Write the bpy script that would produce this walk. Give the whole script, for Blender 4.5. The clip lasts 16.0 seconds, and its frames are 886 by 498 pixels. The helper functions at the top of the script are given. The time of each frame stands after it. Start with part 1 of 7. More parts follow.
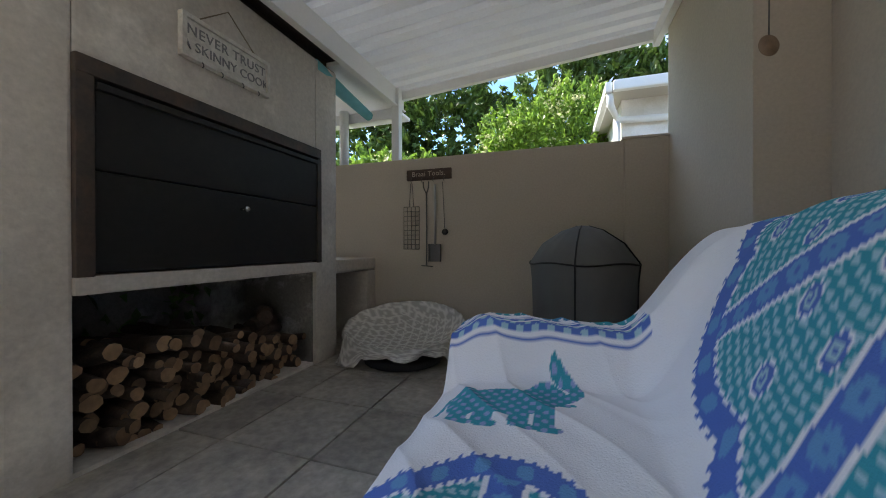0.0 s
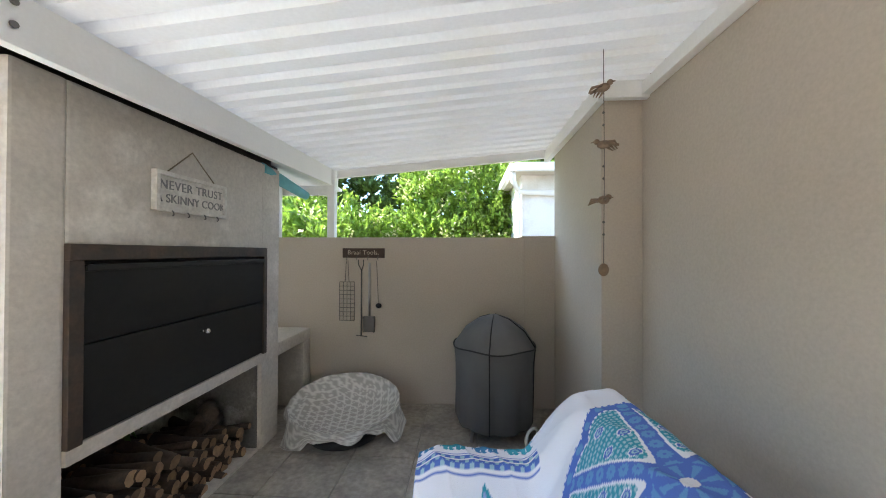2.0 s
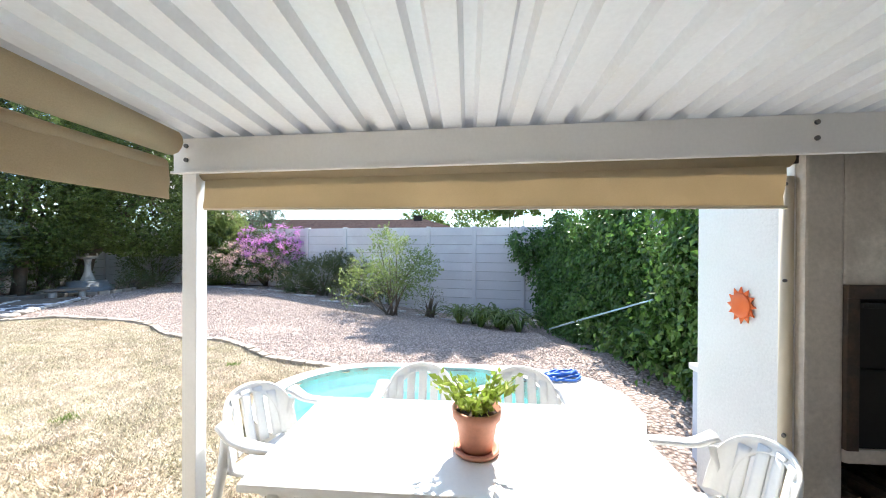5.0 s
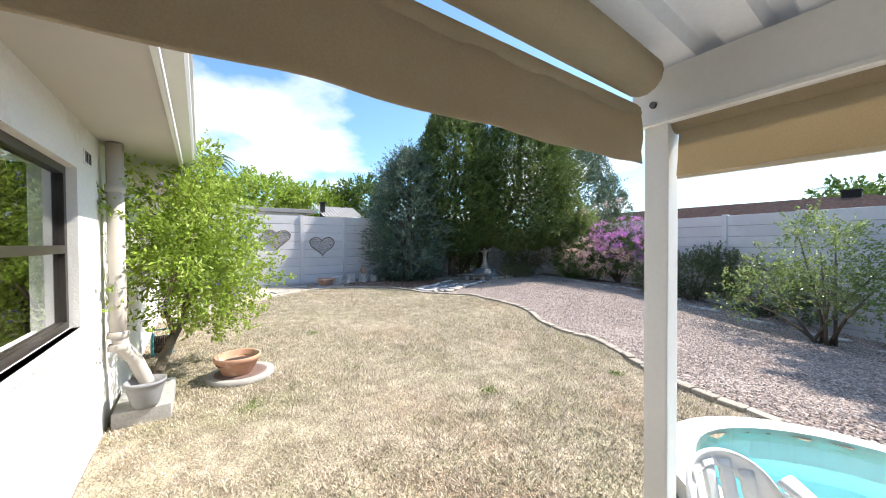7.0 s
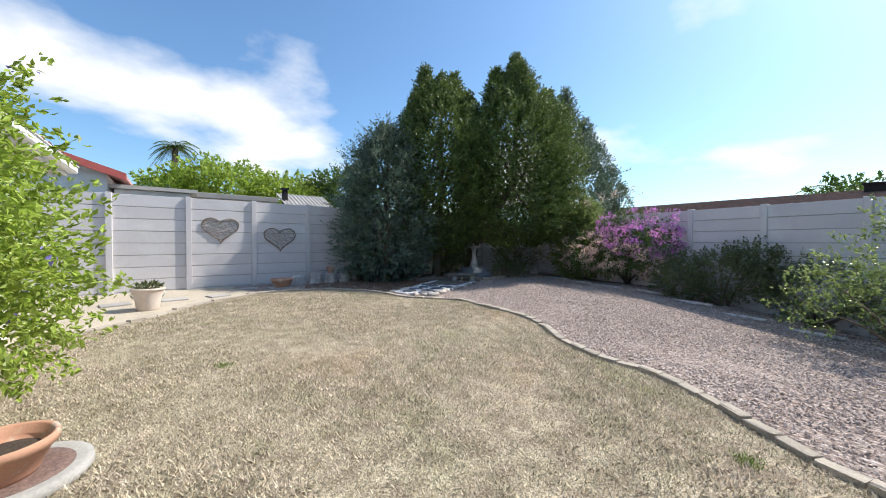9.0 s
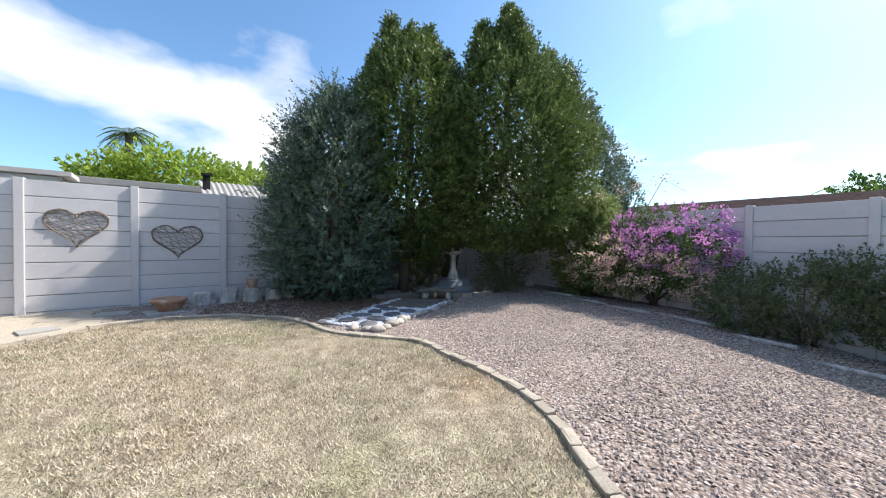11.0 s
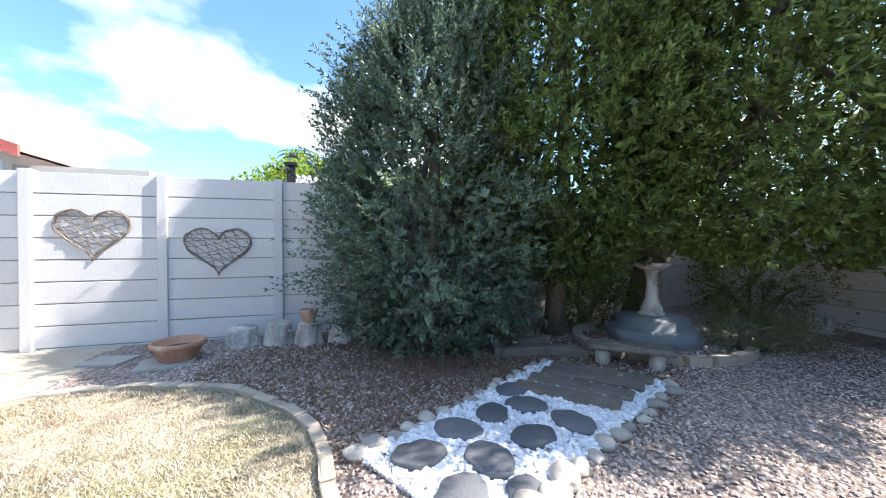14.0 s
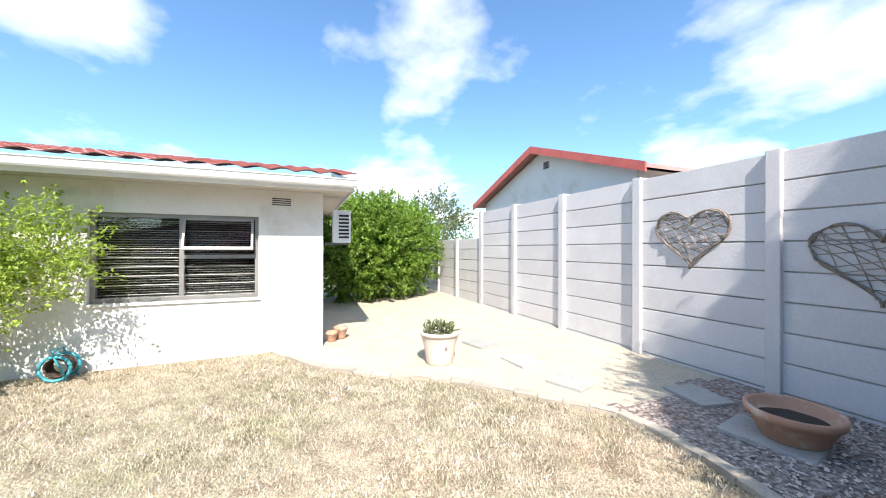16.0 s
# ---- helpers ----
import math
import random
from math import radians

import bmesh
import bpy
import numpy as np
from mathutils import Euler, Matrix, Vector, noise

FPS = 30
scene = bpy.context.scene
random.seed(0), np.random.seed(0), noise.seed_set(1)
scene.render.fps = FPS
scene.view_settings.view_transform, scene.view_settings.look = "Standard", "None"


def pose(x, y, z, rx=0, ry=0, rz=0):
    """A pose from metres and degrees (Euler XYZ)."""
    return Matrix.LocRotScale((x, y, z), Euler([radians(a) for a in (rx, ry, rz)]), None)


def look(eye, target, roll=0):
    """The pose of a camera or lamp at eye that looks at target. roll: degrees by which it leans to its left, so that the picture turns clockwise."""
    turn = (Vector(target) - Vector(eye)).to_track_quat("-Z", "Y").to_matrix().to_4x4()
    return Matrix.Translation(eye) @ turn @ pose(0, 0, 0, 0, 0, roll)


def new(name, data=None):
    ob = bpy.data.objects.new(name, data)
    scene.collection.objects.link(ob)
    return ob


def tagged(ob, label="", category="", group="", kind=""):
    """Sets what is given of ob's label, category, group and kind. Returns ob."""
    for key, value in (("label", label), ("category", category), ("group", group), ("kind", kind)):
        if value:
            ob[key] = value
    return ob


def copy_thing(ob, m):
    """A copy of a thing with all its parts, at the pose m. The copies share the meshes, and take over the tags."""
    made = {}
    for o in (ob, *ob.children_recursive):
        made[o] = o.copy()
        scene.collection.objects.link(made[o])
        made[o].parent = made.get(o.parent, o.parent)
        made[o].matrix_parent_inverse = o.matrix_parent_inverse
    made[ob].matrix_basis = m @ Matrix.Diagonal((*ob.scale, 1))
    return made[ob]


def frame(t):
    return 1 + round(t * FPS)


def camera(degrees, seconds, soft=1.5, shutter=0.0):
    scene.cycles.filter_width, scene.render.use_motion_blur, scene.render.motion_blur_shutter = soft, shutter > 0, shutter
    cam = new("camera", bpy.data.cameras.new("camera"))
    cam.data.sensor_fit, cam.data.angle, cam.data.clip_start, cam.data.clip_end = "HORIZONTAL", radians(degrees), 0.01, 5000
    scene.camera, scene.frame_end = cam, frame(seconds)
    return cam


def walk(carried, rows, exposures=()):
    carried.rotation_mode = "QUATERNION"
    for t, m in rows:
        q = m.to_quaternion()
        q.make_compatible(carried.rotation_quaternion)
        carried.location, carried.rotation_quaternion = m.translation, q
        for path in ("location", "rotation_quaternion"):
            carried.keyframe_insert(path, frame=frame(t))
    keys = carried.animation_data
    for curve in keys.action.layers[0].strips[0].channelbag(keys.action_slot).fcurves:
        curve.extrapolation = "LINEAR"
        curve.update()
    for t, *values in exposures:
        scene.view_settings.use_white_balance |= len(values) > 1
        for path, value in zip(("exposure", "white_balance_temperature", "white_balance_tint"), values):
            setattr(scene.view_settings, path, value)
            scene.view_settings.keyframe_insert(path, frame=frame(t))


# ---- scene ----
cam = camera(103.2, 16.0, soft=1.0)
PATH = [
    (0, (0.499, -0.729, 0.805), (-0.133, 1.169, 0.796), -0.1),
    (0.5, (0.589, -0.578, 0.944), (0.348, 1.407, 0.948), -0.5),
    (1, (0.573, -0.558, 1.19), (0.534, 1.442, 1.206), -0.4),
    (1.5, (0.502, -0.794, 1.334), (0.476, 1.206, 1.356), -0.1),
    (2, (0.414, -1.213, 1.468), (0.276, 0.782, 1.485), 0.2),
    (2.5, (0.479, -1.532, 1.582), (-0.142, 0.368, 1.606), 0.5),
    (3, (0.583, -1.726, 1.647), (-0.554, -0.081, 1.654), 0.7),
    (3.5, (0.574, -1.812, 1.645), (-0.96, -0.529, 1.652), 0.7),
    (4, (0.609, -1.789, 1.658), (-1.225, -0.993, 1.654), 0.3),
    (4.5, (0.688, -1.762, 1.653), (-1.287, -1.451, 1.655), 0.2),
    (5, (0.702, -1.778, 1.662), (-1.293, -1.921, 1.655), 0.3),
    (5.2, (0.687, -1.805, 1.66), (-1.287, -2.126, 1.652), 0.3),
    (7.3, (0.154, -2.83, 1.638), (-0.913, -4.521, 1.607), -0.2),
    (7.5, (0.066, -2.972, 1.61), (-0.993, -4.668, 1.581), -0.1),
    (8, (-0.163, -3.369, 1.573), (-1.232, -5.059, 1.539), -0.1),
    (8.5, (-0.472, -3.734, 1.57), (-1.612, -5.377, 1.534), -0.2),
    (9, (-0.797, -4.192, 1.49), (-2.014, -5.778, 1.45), 0.1),
    (9.2, (-0.989, -4.36, 1.505), (-2.205, -5.947, 1.451), -0.2),
    (11.3, (-3.273, -6.357, 1.599), (-4.532, -7.91, 1.559), 0.7),
    (11.5, (-3.495, -6.596, 1.592), (-4.764, -8.141, 1.546), 0.5),
    (12, (-3.972, -7.138, 1.603), (-5.285, -8.646, 1.565), 0.2),
    (12.5, (-4.312, -7.712, 1.618), (-5.638, -9.208, 1.584), 0.3),
    (13, (-4.622, -8.21, 1.639), (-5.909, -9.74, 1.605), 0.1),
    (13.5, (-4.8, -8.757, 1.627), (-5.806, -10.485, 1.6), 0.0),
    (14, (-4.904, -9.324, 1.616), (-5.459, -11.246, 1.597), -0.2),
    (14.5, (-4.825, -9.842, 1.635), (-4.817, -11.842, 1.62), -0.2),
    (15, (-4.69, -10.253, 1.648), (-4.044, -12.146, 1.643), 0.1),
    (15.5, (-4.564, -10.625, 1.657), (-3.204, -12.091, 1.655), 0.0),
    (16, (-4.45, -10.855, 1.652), (-2.597, -11.608, 1.654), 0.1),
]
walk(cam, [(t, look(eye, target, roll)) for t, eye, target, roll in PATH],
     exposures=[(0.0, 1.4), (0.5, 1.78), (1.0, 2.2), (1.5, 2.4), (2.5, 2.5), (3.5, 2.1), (5.0, 1.58), (7.3, 0.88), (9.0, 0.45), (11.5, 0.77), (13.0, 1.3), (13.5, 1.4), (14.5, 1.52), (15.5, 1.3), (16.0, 1.02)])

# ---- light ----
SUN_AZ, SUN_EL = 166.0, 46.5   # degrees, counter-clockwise from +x, and above the horizon
world = bpy.data.worlds.new("sky_world")
scene.world = world
world.use_nodes = True


def sky_world():
    nt = world.node_tree
    N, L = nt.nodes, nt.links
    bg = N["Background"]
    sky = N.new("ShaderNodeTexSky")
    sky.sky_type = 'NISHITA'
    sky.sun_disc = False
    sky.sun_elevation = radians(SUN_EL)
    sky.sun_rotation = radians(90 - SUN_AZ)
    sky.dust_density = 1.0
    sky.ozone_density = 1.2
    tc = N.new("ShaderNodeTexCoord")
    sep = N.new("ShaderNodeSeparateXYZ")
    L.new(tc.outputs["Generated"], sep.inputs[0])
    # flatten the dome onto a cloud deck
    up = N.new("ShaderNodeMath"); up.operation = 'MAXIMUM'; up.inputs[1].default_value = 0.0
    L.new(sep.outputs["Z"], up.inputs[0])
    ad = N.new("ShaderNodeMath"); ad.operation = 'ADD'; ad.inputs[1].default_value = 0.22
    L.new(up.outputs[0], ad.inputs[0])
    dx = N.new("ShaderNodeMath"); dx.operation = 'DIVIDE'
    dy = N.new("ShaderNodeMath"); dy.operation = 'DIVIDE'
    L.new(sep.outputs["X"], dx.inputs[0]); L.new(ad.outputs[0], dx.inputs[1])
    L.new(sep.outputs["Y"], dy.inputs[0]); L.new(ad.outputs[0], dy.inputs[1])
    cm = N.new("ShaderNodeCombineXYZ")
    L.new(dx.outputs[0], cm.inputs[0]); L.new(dy.outputs[0], cm.inputs[1])
    mp = N.new("ShaderNodeMapping")
    mp.inputs["Location"].default_value = (3.7, 1.35, 0.0)
    L.new(cm.outputs[0], mp.inputs[0])
    nz = N.new("ShaderNodeTexNoise")
    nz.inputs["Scale"].default_value = 0.85
    nz.inputs["Detail"].default_value = 9
    nz.inputs["Roughness"].default_value = 0.52
    L.new(mp.outputs[0], nz.inputs["Vector"])
    rp = N.new("ShaderNodeValToRGB")
    rp.color_ramp.elements[0].position = 0.515
    rp.color_ramp.elements[1].position = 0.64
    L.new(nz.outputs["Fac"], rp.inputs[0])
    mix = N.new("ShaderNodeMixRGB")
    mix.inputs[2].default_value = (7.6, 7.7, 7.9, 1)
    clear = N.new("ShaderNodeMixRGB")
    clear.blend_type = 'MULTIPLY'
    clear.inputs[0].default_value = 1.0
    clear.inputs[2].default_value = (0.92, 1.20, 1.38, 1)
    L.new(sky.outputs[0], clear.inputs[1])
    L.new(rp.outputs[0], mix.inputs[0]); L.new(clear.outputs[0], mix.inputs[1])
    L.new(mix.outputs[0], bg.inputs[0])
    bg.inputs[1].default_value = 0.11


sky_world()
sun = new("sun", bpy.data.lights.new("sun", 'SUN'))
sun.data.energy = 5.0
sun.data.angle = radians(0.55)
sun.data.color = (1.0, 0.935, 0.86)
sun_dir = Vector((math.cos(radians(SUN_AZ)) * math.cos(radians(SUN_EL)), math.sin(radians(SUN_AZ)) * math.cos(radians(SUN_EL)), math.sin(radians(SUN_EL))))
sun.matrix_world = look(sun_dir * 40, (0, 0, 0))


# ---- materials ----
def material(name, colour, rough=0.8, metal=0.0, second=None, scale=6.0, spread=0.5, grain=0.0, grain_scale=60.0,
             bump=0.0, bump_scale=60.0, vary=0.0, per_island=False, detail=6.0, stain=None, stain_scale=1.2, stain_amount=0.5,
             translucent=0.0, spec=0.5, stretch=None):
    """A procedural surface: two colours mixed at a large scale, grain at a small one, stains, relief."""
    m = bpy.data.materials.new(name)
    m.use_nodes = True
    nt = m.node_tree
    N, L = nt.nodes, nt.links
    b = N["Principled BSDF"]
    b.inputs["Roughness"].default_value = rough
    b.inputs["Metallic"].default_value = metal
    b.inputs["Specular IOR Level"].default_value = spec
    tc = N.new("ShaderNodeTexCoord")
    geo = N.new("ShaderNodeNewGeometry")
    pos = geo.outputs["Position"]
    if stretch:
        mp = N.new("ShaderNodeMapping")
        mp.inputs["Scale"].default_value = stretch
        L.new(pos, mp.inputs[0])
        pos = mp.outputs[0]
    c4 = (*colour, 1)
    out = None

    def noise_tex(s, d=detail, r=0.55):
        n = N.new("ShaderNodeTexNoise")
        n.inputs["Scale"].default_value = s
        n.inputs["Detail"].default_value = d
        n.inputs["Roughness"].default_value = r
        L.new(pos, n.inputs["Vector"])
        return n.outputs["Fac"]

    def ramp(src, a, bb):
        r = N.new("ShaderNodeMapRange")
        r.inputs[1].default_value, r.inputs[2].default_value = a, bb
        L.new(src, r.inputs[0])
        return r.outputs[0]

    def mixed(fac, one, two, kind='MIX'):
        x = N.new("ShaderNodeMixRGB")
        x.blend_type = kind
        if isinstance(fac, float):
            x.inputs[0].default_value = fac
        else:
            L.new(fac, x.inputs[0])
        for i, v in ((1, one), (2, two)):
            if isinstance(v, tuple):
                x.inputs[i].default_value = v
            else:
                L.new(v, x.inputs[i])
        return x.outputs[0]

    s4 = (*(second or tuple(v * 0.75 for v in colour)), 1)
    col = mixed(ramp(noise_tex(scale), 0.5 - spread / 2, 0.5 + spread / 2), c4, s4)
    if stain:
        col = mixed(ramp(noise_tex(stain_scale, 8, 0.65), 0.52, 0.70 - 0.1 * stain_amount), col, (*stain, 1))
    if grain:
        g = N.new("ShaderNodeMapRange")
        g.inputs[1].default_value, g.inputs[2].default_value = 0.3, 0.7
        g.inputs[3].default_value, g.inputs[4].default_value = 1 - grain, 1 + grain
        L.new(noise_tex(grain_scale, 3), g.inputs[0])
        col = mixed(1.0, col, g.outputs[0], 'MULTIPLY')
    if vary:
        if per_island:
            rnd = geo.outputs["Random Per Island"]
        else:
            rnd = N.new("ShaderNodeObjectInfo").outputs["Random"]
        g = N.new("ShaderNodeMapRange")
        g.inputs[3].default_value, g.inputs[4].default_value = 1 - vary, 1 + vary
        L.new(rnd, g.inputs[0])
        col = mixed(1.0, col, g.outputs[0], 'MULTIPLY')
    L.new(col, b.inputs["Base Color"])
    if bump:
        bp = N.new("ShaderNodeBump")
        bp.inputs["Strength"].default_value = 1.0
        bp.inputs["Distance"].default_value = bump
        L.new(noise_tex(bump_scale, 4), bp.inputs["Height"])
        L.new(bp.outputs[0], b.inputs["Normal"])
    if translucent:
        tr = N.new("ShaderNodeBsdfTranslucent")
        L.new(col, tr.inputs[0])
        ms = N.new("ShaderNodeMixShader")
        ms.inputs[0].default_value = translucent
        L.new(b.outputs[0], ms.inputs[1]); L.new(tr.outputs[0], ms.inputs[2])
        L.new(ms.outputs[0], N["Material Output"].inputs[0])
    return m


M = {}
M["plaster"] = material("grey_cement_plaster", (0.59, 0.54, 0.48), 0.9, second=(0.45, 0.42, 0.375), scale=2.2, spread=0.6, grain=0.09, grain_scale=45, bump=0.003, bump_scale=20, stain=(0.66, 0.62, 0.56), stain_scale=2.4)
M["plaster_tan"] = material("tan_painted_plaster", (0.51, 0.448, 0.375), 0.88, second=(0.455, 0.398, 0.33), scale=1.6, spread=0.6, grain=0.05, grain_scale=70, bump=0.0022, bump_scale=16, stain=(0.475, 0.42, 0.355), stain_scale=1.3)
M["plaster_white"] = material("white_painted_plaster", (0.80, 0.79, 0.77), 0.85, second=(0.74, 0.73, 0.70), scale=2.4, grain=0.04, grain_scale=60, bump=0.004, bump_scale=40)
M["house_wall"] = material("cream_white_house_wall", (0.82, 0.80, 0.77), 0.85, second=(0.76, 0.745, 0.71), scale=1.3, grain=0.04, bump=0.003, bump_scale=55, stain=(0.66, 0.63, 0.57), stain_scale=1.1)
M["white_steel"] = material("white_enamel_steel", (0.82, 0.82, 0.81), 0.35, second=(0.78, 0.78, 0.77), scale=3, grain=0.02)
M["roof_sheet"] = material("white_roof_sheeting", (0.80, 0.81, 0.82), 0.38, second=(0.74, 0.75, 0.76), scale=1.6, grain=0.03, stain=(0.76, 0.76, 0.75), stain_scale=3, translucent=0.17)
M["tile"] = material("grey_slate_look_floor_tile", (0.41, 0.37, 0.315), 0.48, second=(0.26, 0.237, 0.205), scale=4.5, spread=0.35, grain=0.22, grain_scale=26, bump=0.002, bump_scale=22, vary=0.14, stain=(0.39, 0.35, 0.295), stain_scale=5)
M["grout"] = material("pale_grout", (0.34, 0.32, 0.285), 0.9, grain=0.15)
M["black_steel"] = material("black_painted_steel", (0.010, 0.010, 0.011), 0.5, second=(0.016, 0.015, 0.014), scale=5, grain=0.15, grain_scale=30, spec=0.3)
M["rust_steel"] = material("rusty_black_steel_frame", (0.028, 0.026, 0.025), 0.6, second=(0.07, 0.045, 0.03), scale=9, spread=0.35, grain=0.2, bump=0.001)
M["chrome"] = material("chrome", (0.75, 0.75, 0.75), 0.15, 1.0)
M["dark_plaster"] = material("dark_mottled_plaster", (0.24, 0.23, 0.21), 0.92, second=(0.12, 0.115, 0.11), scale=2.5, spread=0.4, grain=0.15, bump=0.004, stain=(0.5, 0.5, 0.48), stain_scale=3.0, stain_amount=0.3)
M["bark"] = material("firewood_bark", (0.09, 0.062, 0.043), 0.95, second=(0.045, 0.032, 0.024), scale=14, spread=0.4, grain=0.25, bump=0.004, bump_scale=45, vary=0.3)
M["cutwood"] = material("cut_wood_end", (0.34, 0.21, 0.11), 0.85, second=(0.16, 0.10, 0.06), scale=30, grain=0.25, vary=0.4)
M["canvas"] = material("tan_canvas", (0.56, 0.475, 0.335), 0.9, second=(0.50, 0.42, 0.29), scale=5, grain=0.06, grain_scale=220, bump=0.0008, bump_scale=300, translucent=0.45)
M["cream_pipe"] = material("cream_painted_pipe", (0.64, 0.56, 0.43), 0.5, second=(0.58, 0.51, 0.38), scale=6)
M["plastic"] = material("white_moulded_plastic", (0.82, 0.82, 0.80), 0.4, second=(0.76, 0.76, 0.74), scale=4, grain=0.02, spec=0.4)
M["terracotta"] = material("terracotta_plastic", (0.58, 0.26, 0.165), 0.6, second=(0.51, 0.22, 0.14), scale=8, grain=0.06)
M["terracotta_pale"] = material("weathered_terracotta", (0.52, 0.29, 0.19), 0.85, second=(0.44, 0.24, 0.155), scale=7, grain=0.08, grain_scale=90, bump=0.001, stain=(0.58, 0.45, 0.36), stain_scale=5)
M["soil"] = material("potting_soil", (0.07, 0.05, 0.035), 1.0, second=(0.035, 0.026, 0.02), scale=30, grain=0.3, bump=0.01, bump_scale=60)
M["leaf_pot"] = material("succulent_leaf", (0.30, 0.43, 0.06), 0.4, second=(0.40, 0.47, 0.10), scale=14, vary=0.35, per_island=True, translucent=0.25)
M["leaf_dark"] = material("dark_conifer_leaf", (0.155, 0.215, 0.052), 0.4, second=(0.095, 0.145, 0.040), scale=1.3, vary=0.6, per_island=True, translucent=0.25)
M["leaf_blue"] = material("blue_grey_leaf", (0.108, 0.165, 0.112), 0.4, second=(0.165, 0.222, 0.155), scale=1.2, vary=0.55, per_island=True, translucent=0.28)
M["leaf_green"] = material("fresh_green_leaf", (0.17, 0.29, 0.035), 0.45, second=(0.24, 0.36, 0.06), scale=1.6, vary=0.4, per_island=True, translucent=0.45)
M["leaf_lime"] = material("lime_green_leaf", (0.27, 0.38, 0.05), 0.45, second=(0.36, 0.45, 0.08), scale=1.6, vary=0.4, per_island=True, translucent=0.45)
M["leaf_young"] = material("pale_young_leaf", (0.20, 0.28, 0.075), 0.4, second=(0.30, 0.36, 0.14), scale=2.2, vary=0.45, per_island=True, translucent=0.4)
M["leaf_mid"] = material("mid_green_leaf", (0.075, 0.14, 0.024), 0.45, second=(0.11, 0.17, 0.035), scale=1.6, vary=0.45, per_island=True, translucent=0.35)
M["leaf_vine"] = material("vine_leaf", (0.065, 0.140, 0.028), 0.4, second=(0.095, 0.185, 0.04), scale=1.4, vary=0.5, per_island=True, translucent=0.3)
M["leaf_grey"] = material("grey_green_leaf", (0.13, 0.165, 0.065), 0.6, second=(0.18, 0.20, 0.10), scale=2, vary=0.4, per_island=True, translucent=0.3)
M["leaf_strap"] = material("strap_leaf", (0.10, 0.175, 0.034), 0.35, second=(0.20, 0.23, 0.07), scale=2.5, vary=0.45, per_island=True, translucent=0.25)
M["flower_purple"] = material("magenta_purple_bract", (0.60, 0.15, 0.70), 0.6, second=(0.76, 0.42, 0.62), scale=3.5, vary=0.35, per_island=True, translucent=0.4)
M["flower_faded"] = material("faded_pink_bract", (0.80, 0.58, 0.55), 0.7, second=(0.70, 0.58, 0.42), scale=2.0, vary=0.3, per_island=True, translucent=0.4)
M["flower_cream"] = material("cream_flower", (0.66, 0.66, 0.34), 0.6, vary=0.25, per_island=True, translucent=0.35)
M["flower_white"] = material("white_flower", (0.78, 0.77, 0.68), 0.6, vary=0.15, per_island=True, translucent=0.3)
M["flower_blue"] = material("lilac_flower", (0.25, 0.22, 0.62), 0.6, vary=0.25, per_island=True, translucent=0.3)
M["trunk"] = material("grey_brown_bark", (0.21, 0.165, 0.12), 0.95, second=(0.12, 0.095, 0.07), scale=9, spread=0.4, grain=0.2, bump=0.008, bump_scale=28)
M["fence"] = material("grey_painted_precast_concrete", (0.625, 0.605, 0.61), 0.85, second=(0.575, 0.555, 0.56), scale=1.2, grain=0.05, grain_scale=50, bump=0.003, bump_scale=40, vary=0.05, stain=(0.64, 0.635, 0.63), stain_scale=1.4)
M["stump"] = material("weathered_grey_stump", (0.70, 0.68, 0.66), 0.95, second=(0.36, 0.32, 0.28), scale=7, spread=0.35, grain=0.2, bump=0.006, bump_scale=25, stretch=(1, 1, 0.35))
M["stone"] = material("river_boulder", (0.46, 0.42, 0.36), 0.85, second=(0.34, 0.31, 0.28), scale=6, grain=0.12, bump=0.004, bump_scale=30, vary=0.3)
M["pebble"] = material("white_pebble", (0.78, 0.78, 0.80), 0.7, second=(0.62, 0.63, 0.67), scale=12, vary=0.2, per_island=True)
M["slate"] = material("dark_slate_slab", (0.105, 0.110, 0.128), 0.7, second=(0.145, 0.147, 0.158), scale=5, grain=0.15, bump=0.003, vary=0.2)
M["sleeper"] = material("grey_weathered_timber", (0.22, 0.195, 0.165), 0.9, second=(0.13, 0.11, 0.09), scale=6, grain=0.2, grain_scale=40, bump=0.004, stretch=(1, 1, 1))
M["bath_stone"] = material("pale_cast_stone", (0.70, 0.68, 0.64), 0.85, second=(0.58, 0.56, 0.52), scale=7, grain=0.1, bump=0.002, stain=(0.33, 0.32, 0.29), stain_scale=4)
M["slab"] = material("grey_concrete_slab", (0.40, 0.385, 0.36), 0.9, second=(0.32, 0.31, 0.285), scale=5, grain=0.12, bump=0.003, vary=0.1)
M["kerb"] = material("sandstone_edging", (0.42, 0.37, 0.30), 0.9, second=(0.33, 0.29, 0.24), scale=6, grain=0.14, bump=0.004, vary=0.12)
M["coping"] = material("white_pool_coping", (0.74, 0.72, 0.68), 0.8, second=(0.66, 0.64, 0.60), scale=4, grain=0.08, bump=0.002, vary=0.05)
M["pool_shell"] = material("pale_turquoise_pool_shell", (0.52, 0.90, 0.90), 0.6, second=(0.58, 0.92, 0.92), scale=2)
M["blue_plastic"] = material("blue_plastic", (0.03, 0.16, 0.62), 0.4)
M["teal_plastic"] = material("teal_plastic", (0.06, 0.36, 0.42), 0.45, second=(0.05, 0.28, 0.34), scale=8)
M["green_plastic"] = material("dark_green_plastic", (0.02, 0.06, 0.05), 0.45)
M["aqua_cloth"] = material("aqua_blue_rolled_sheet", (0.18, 0.48, 0.52), 0.7, second=(0.13, 0.38, 0.42), scale=9)
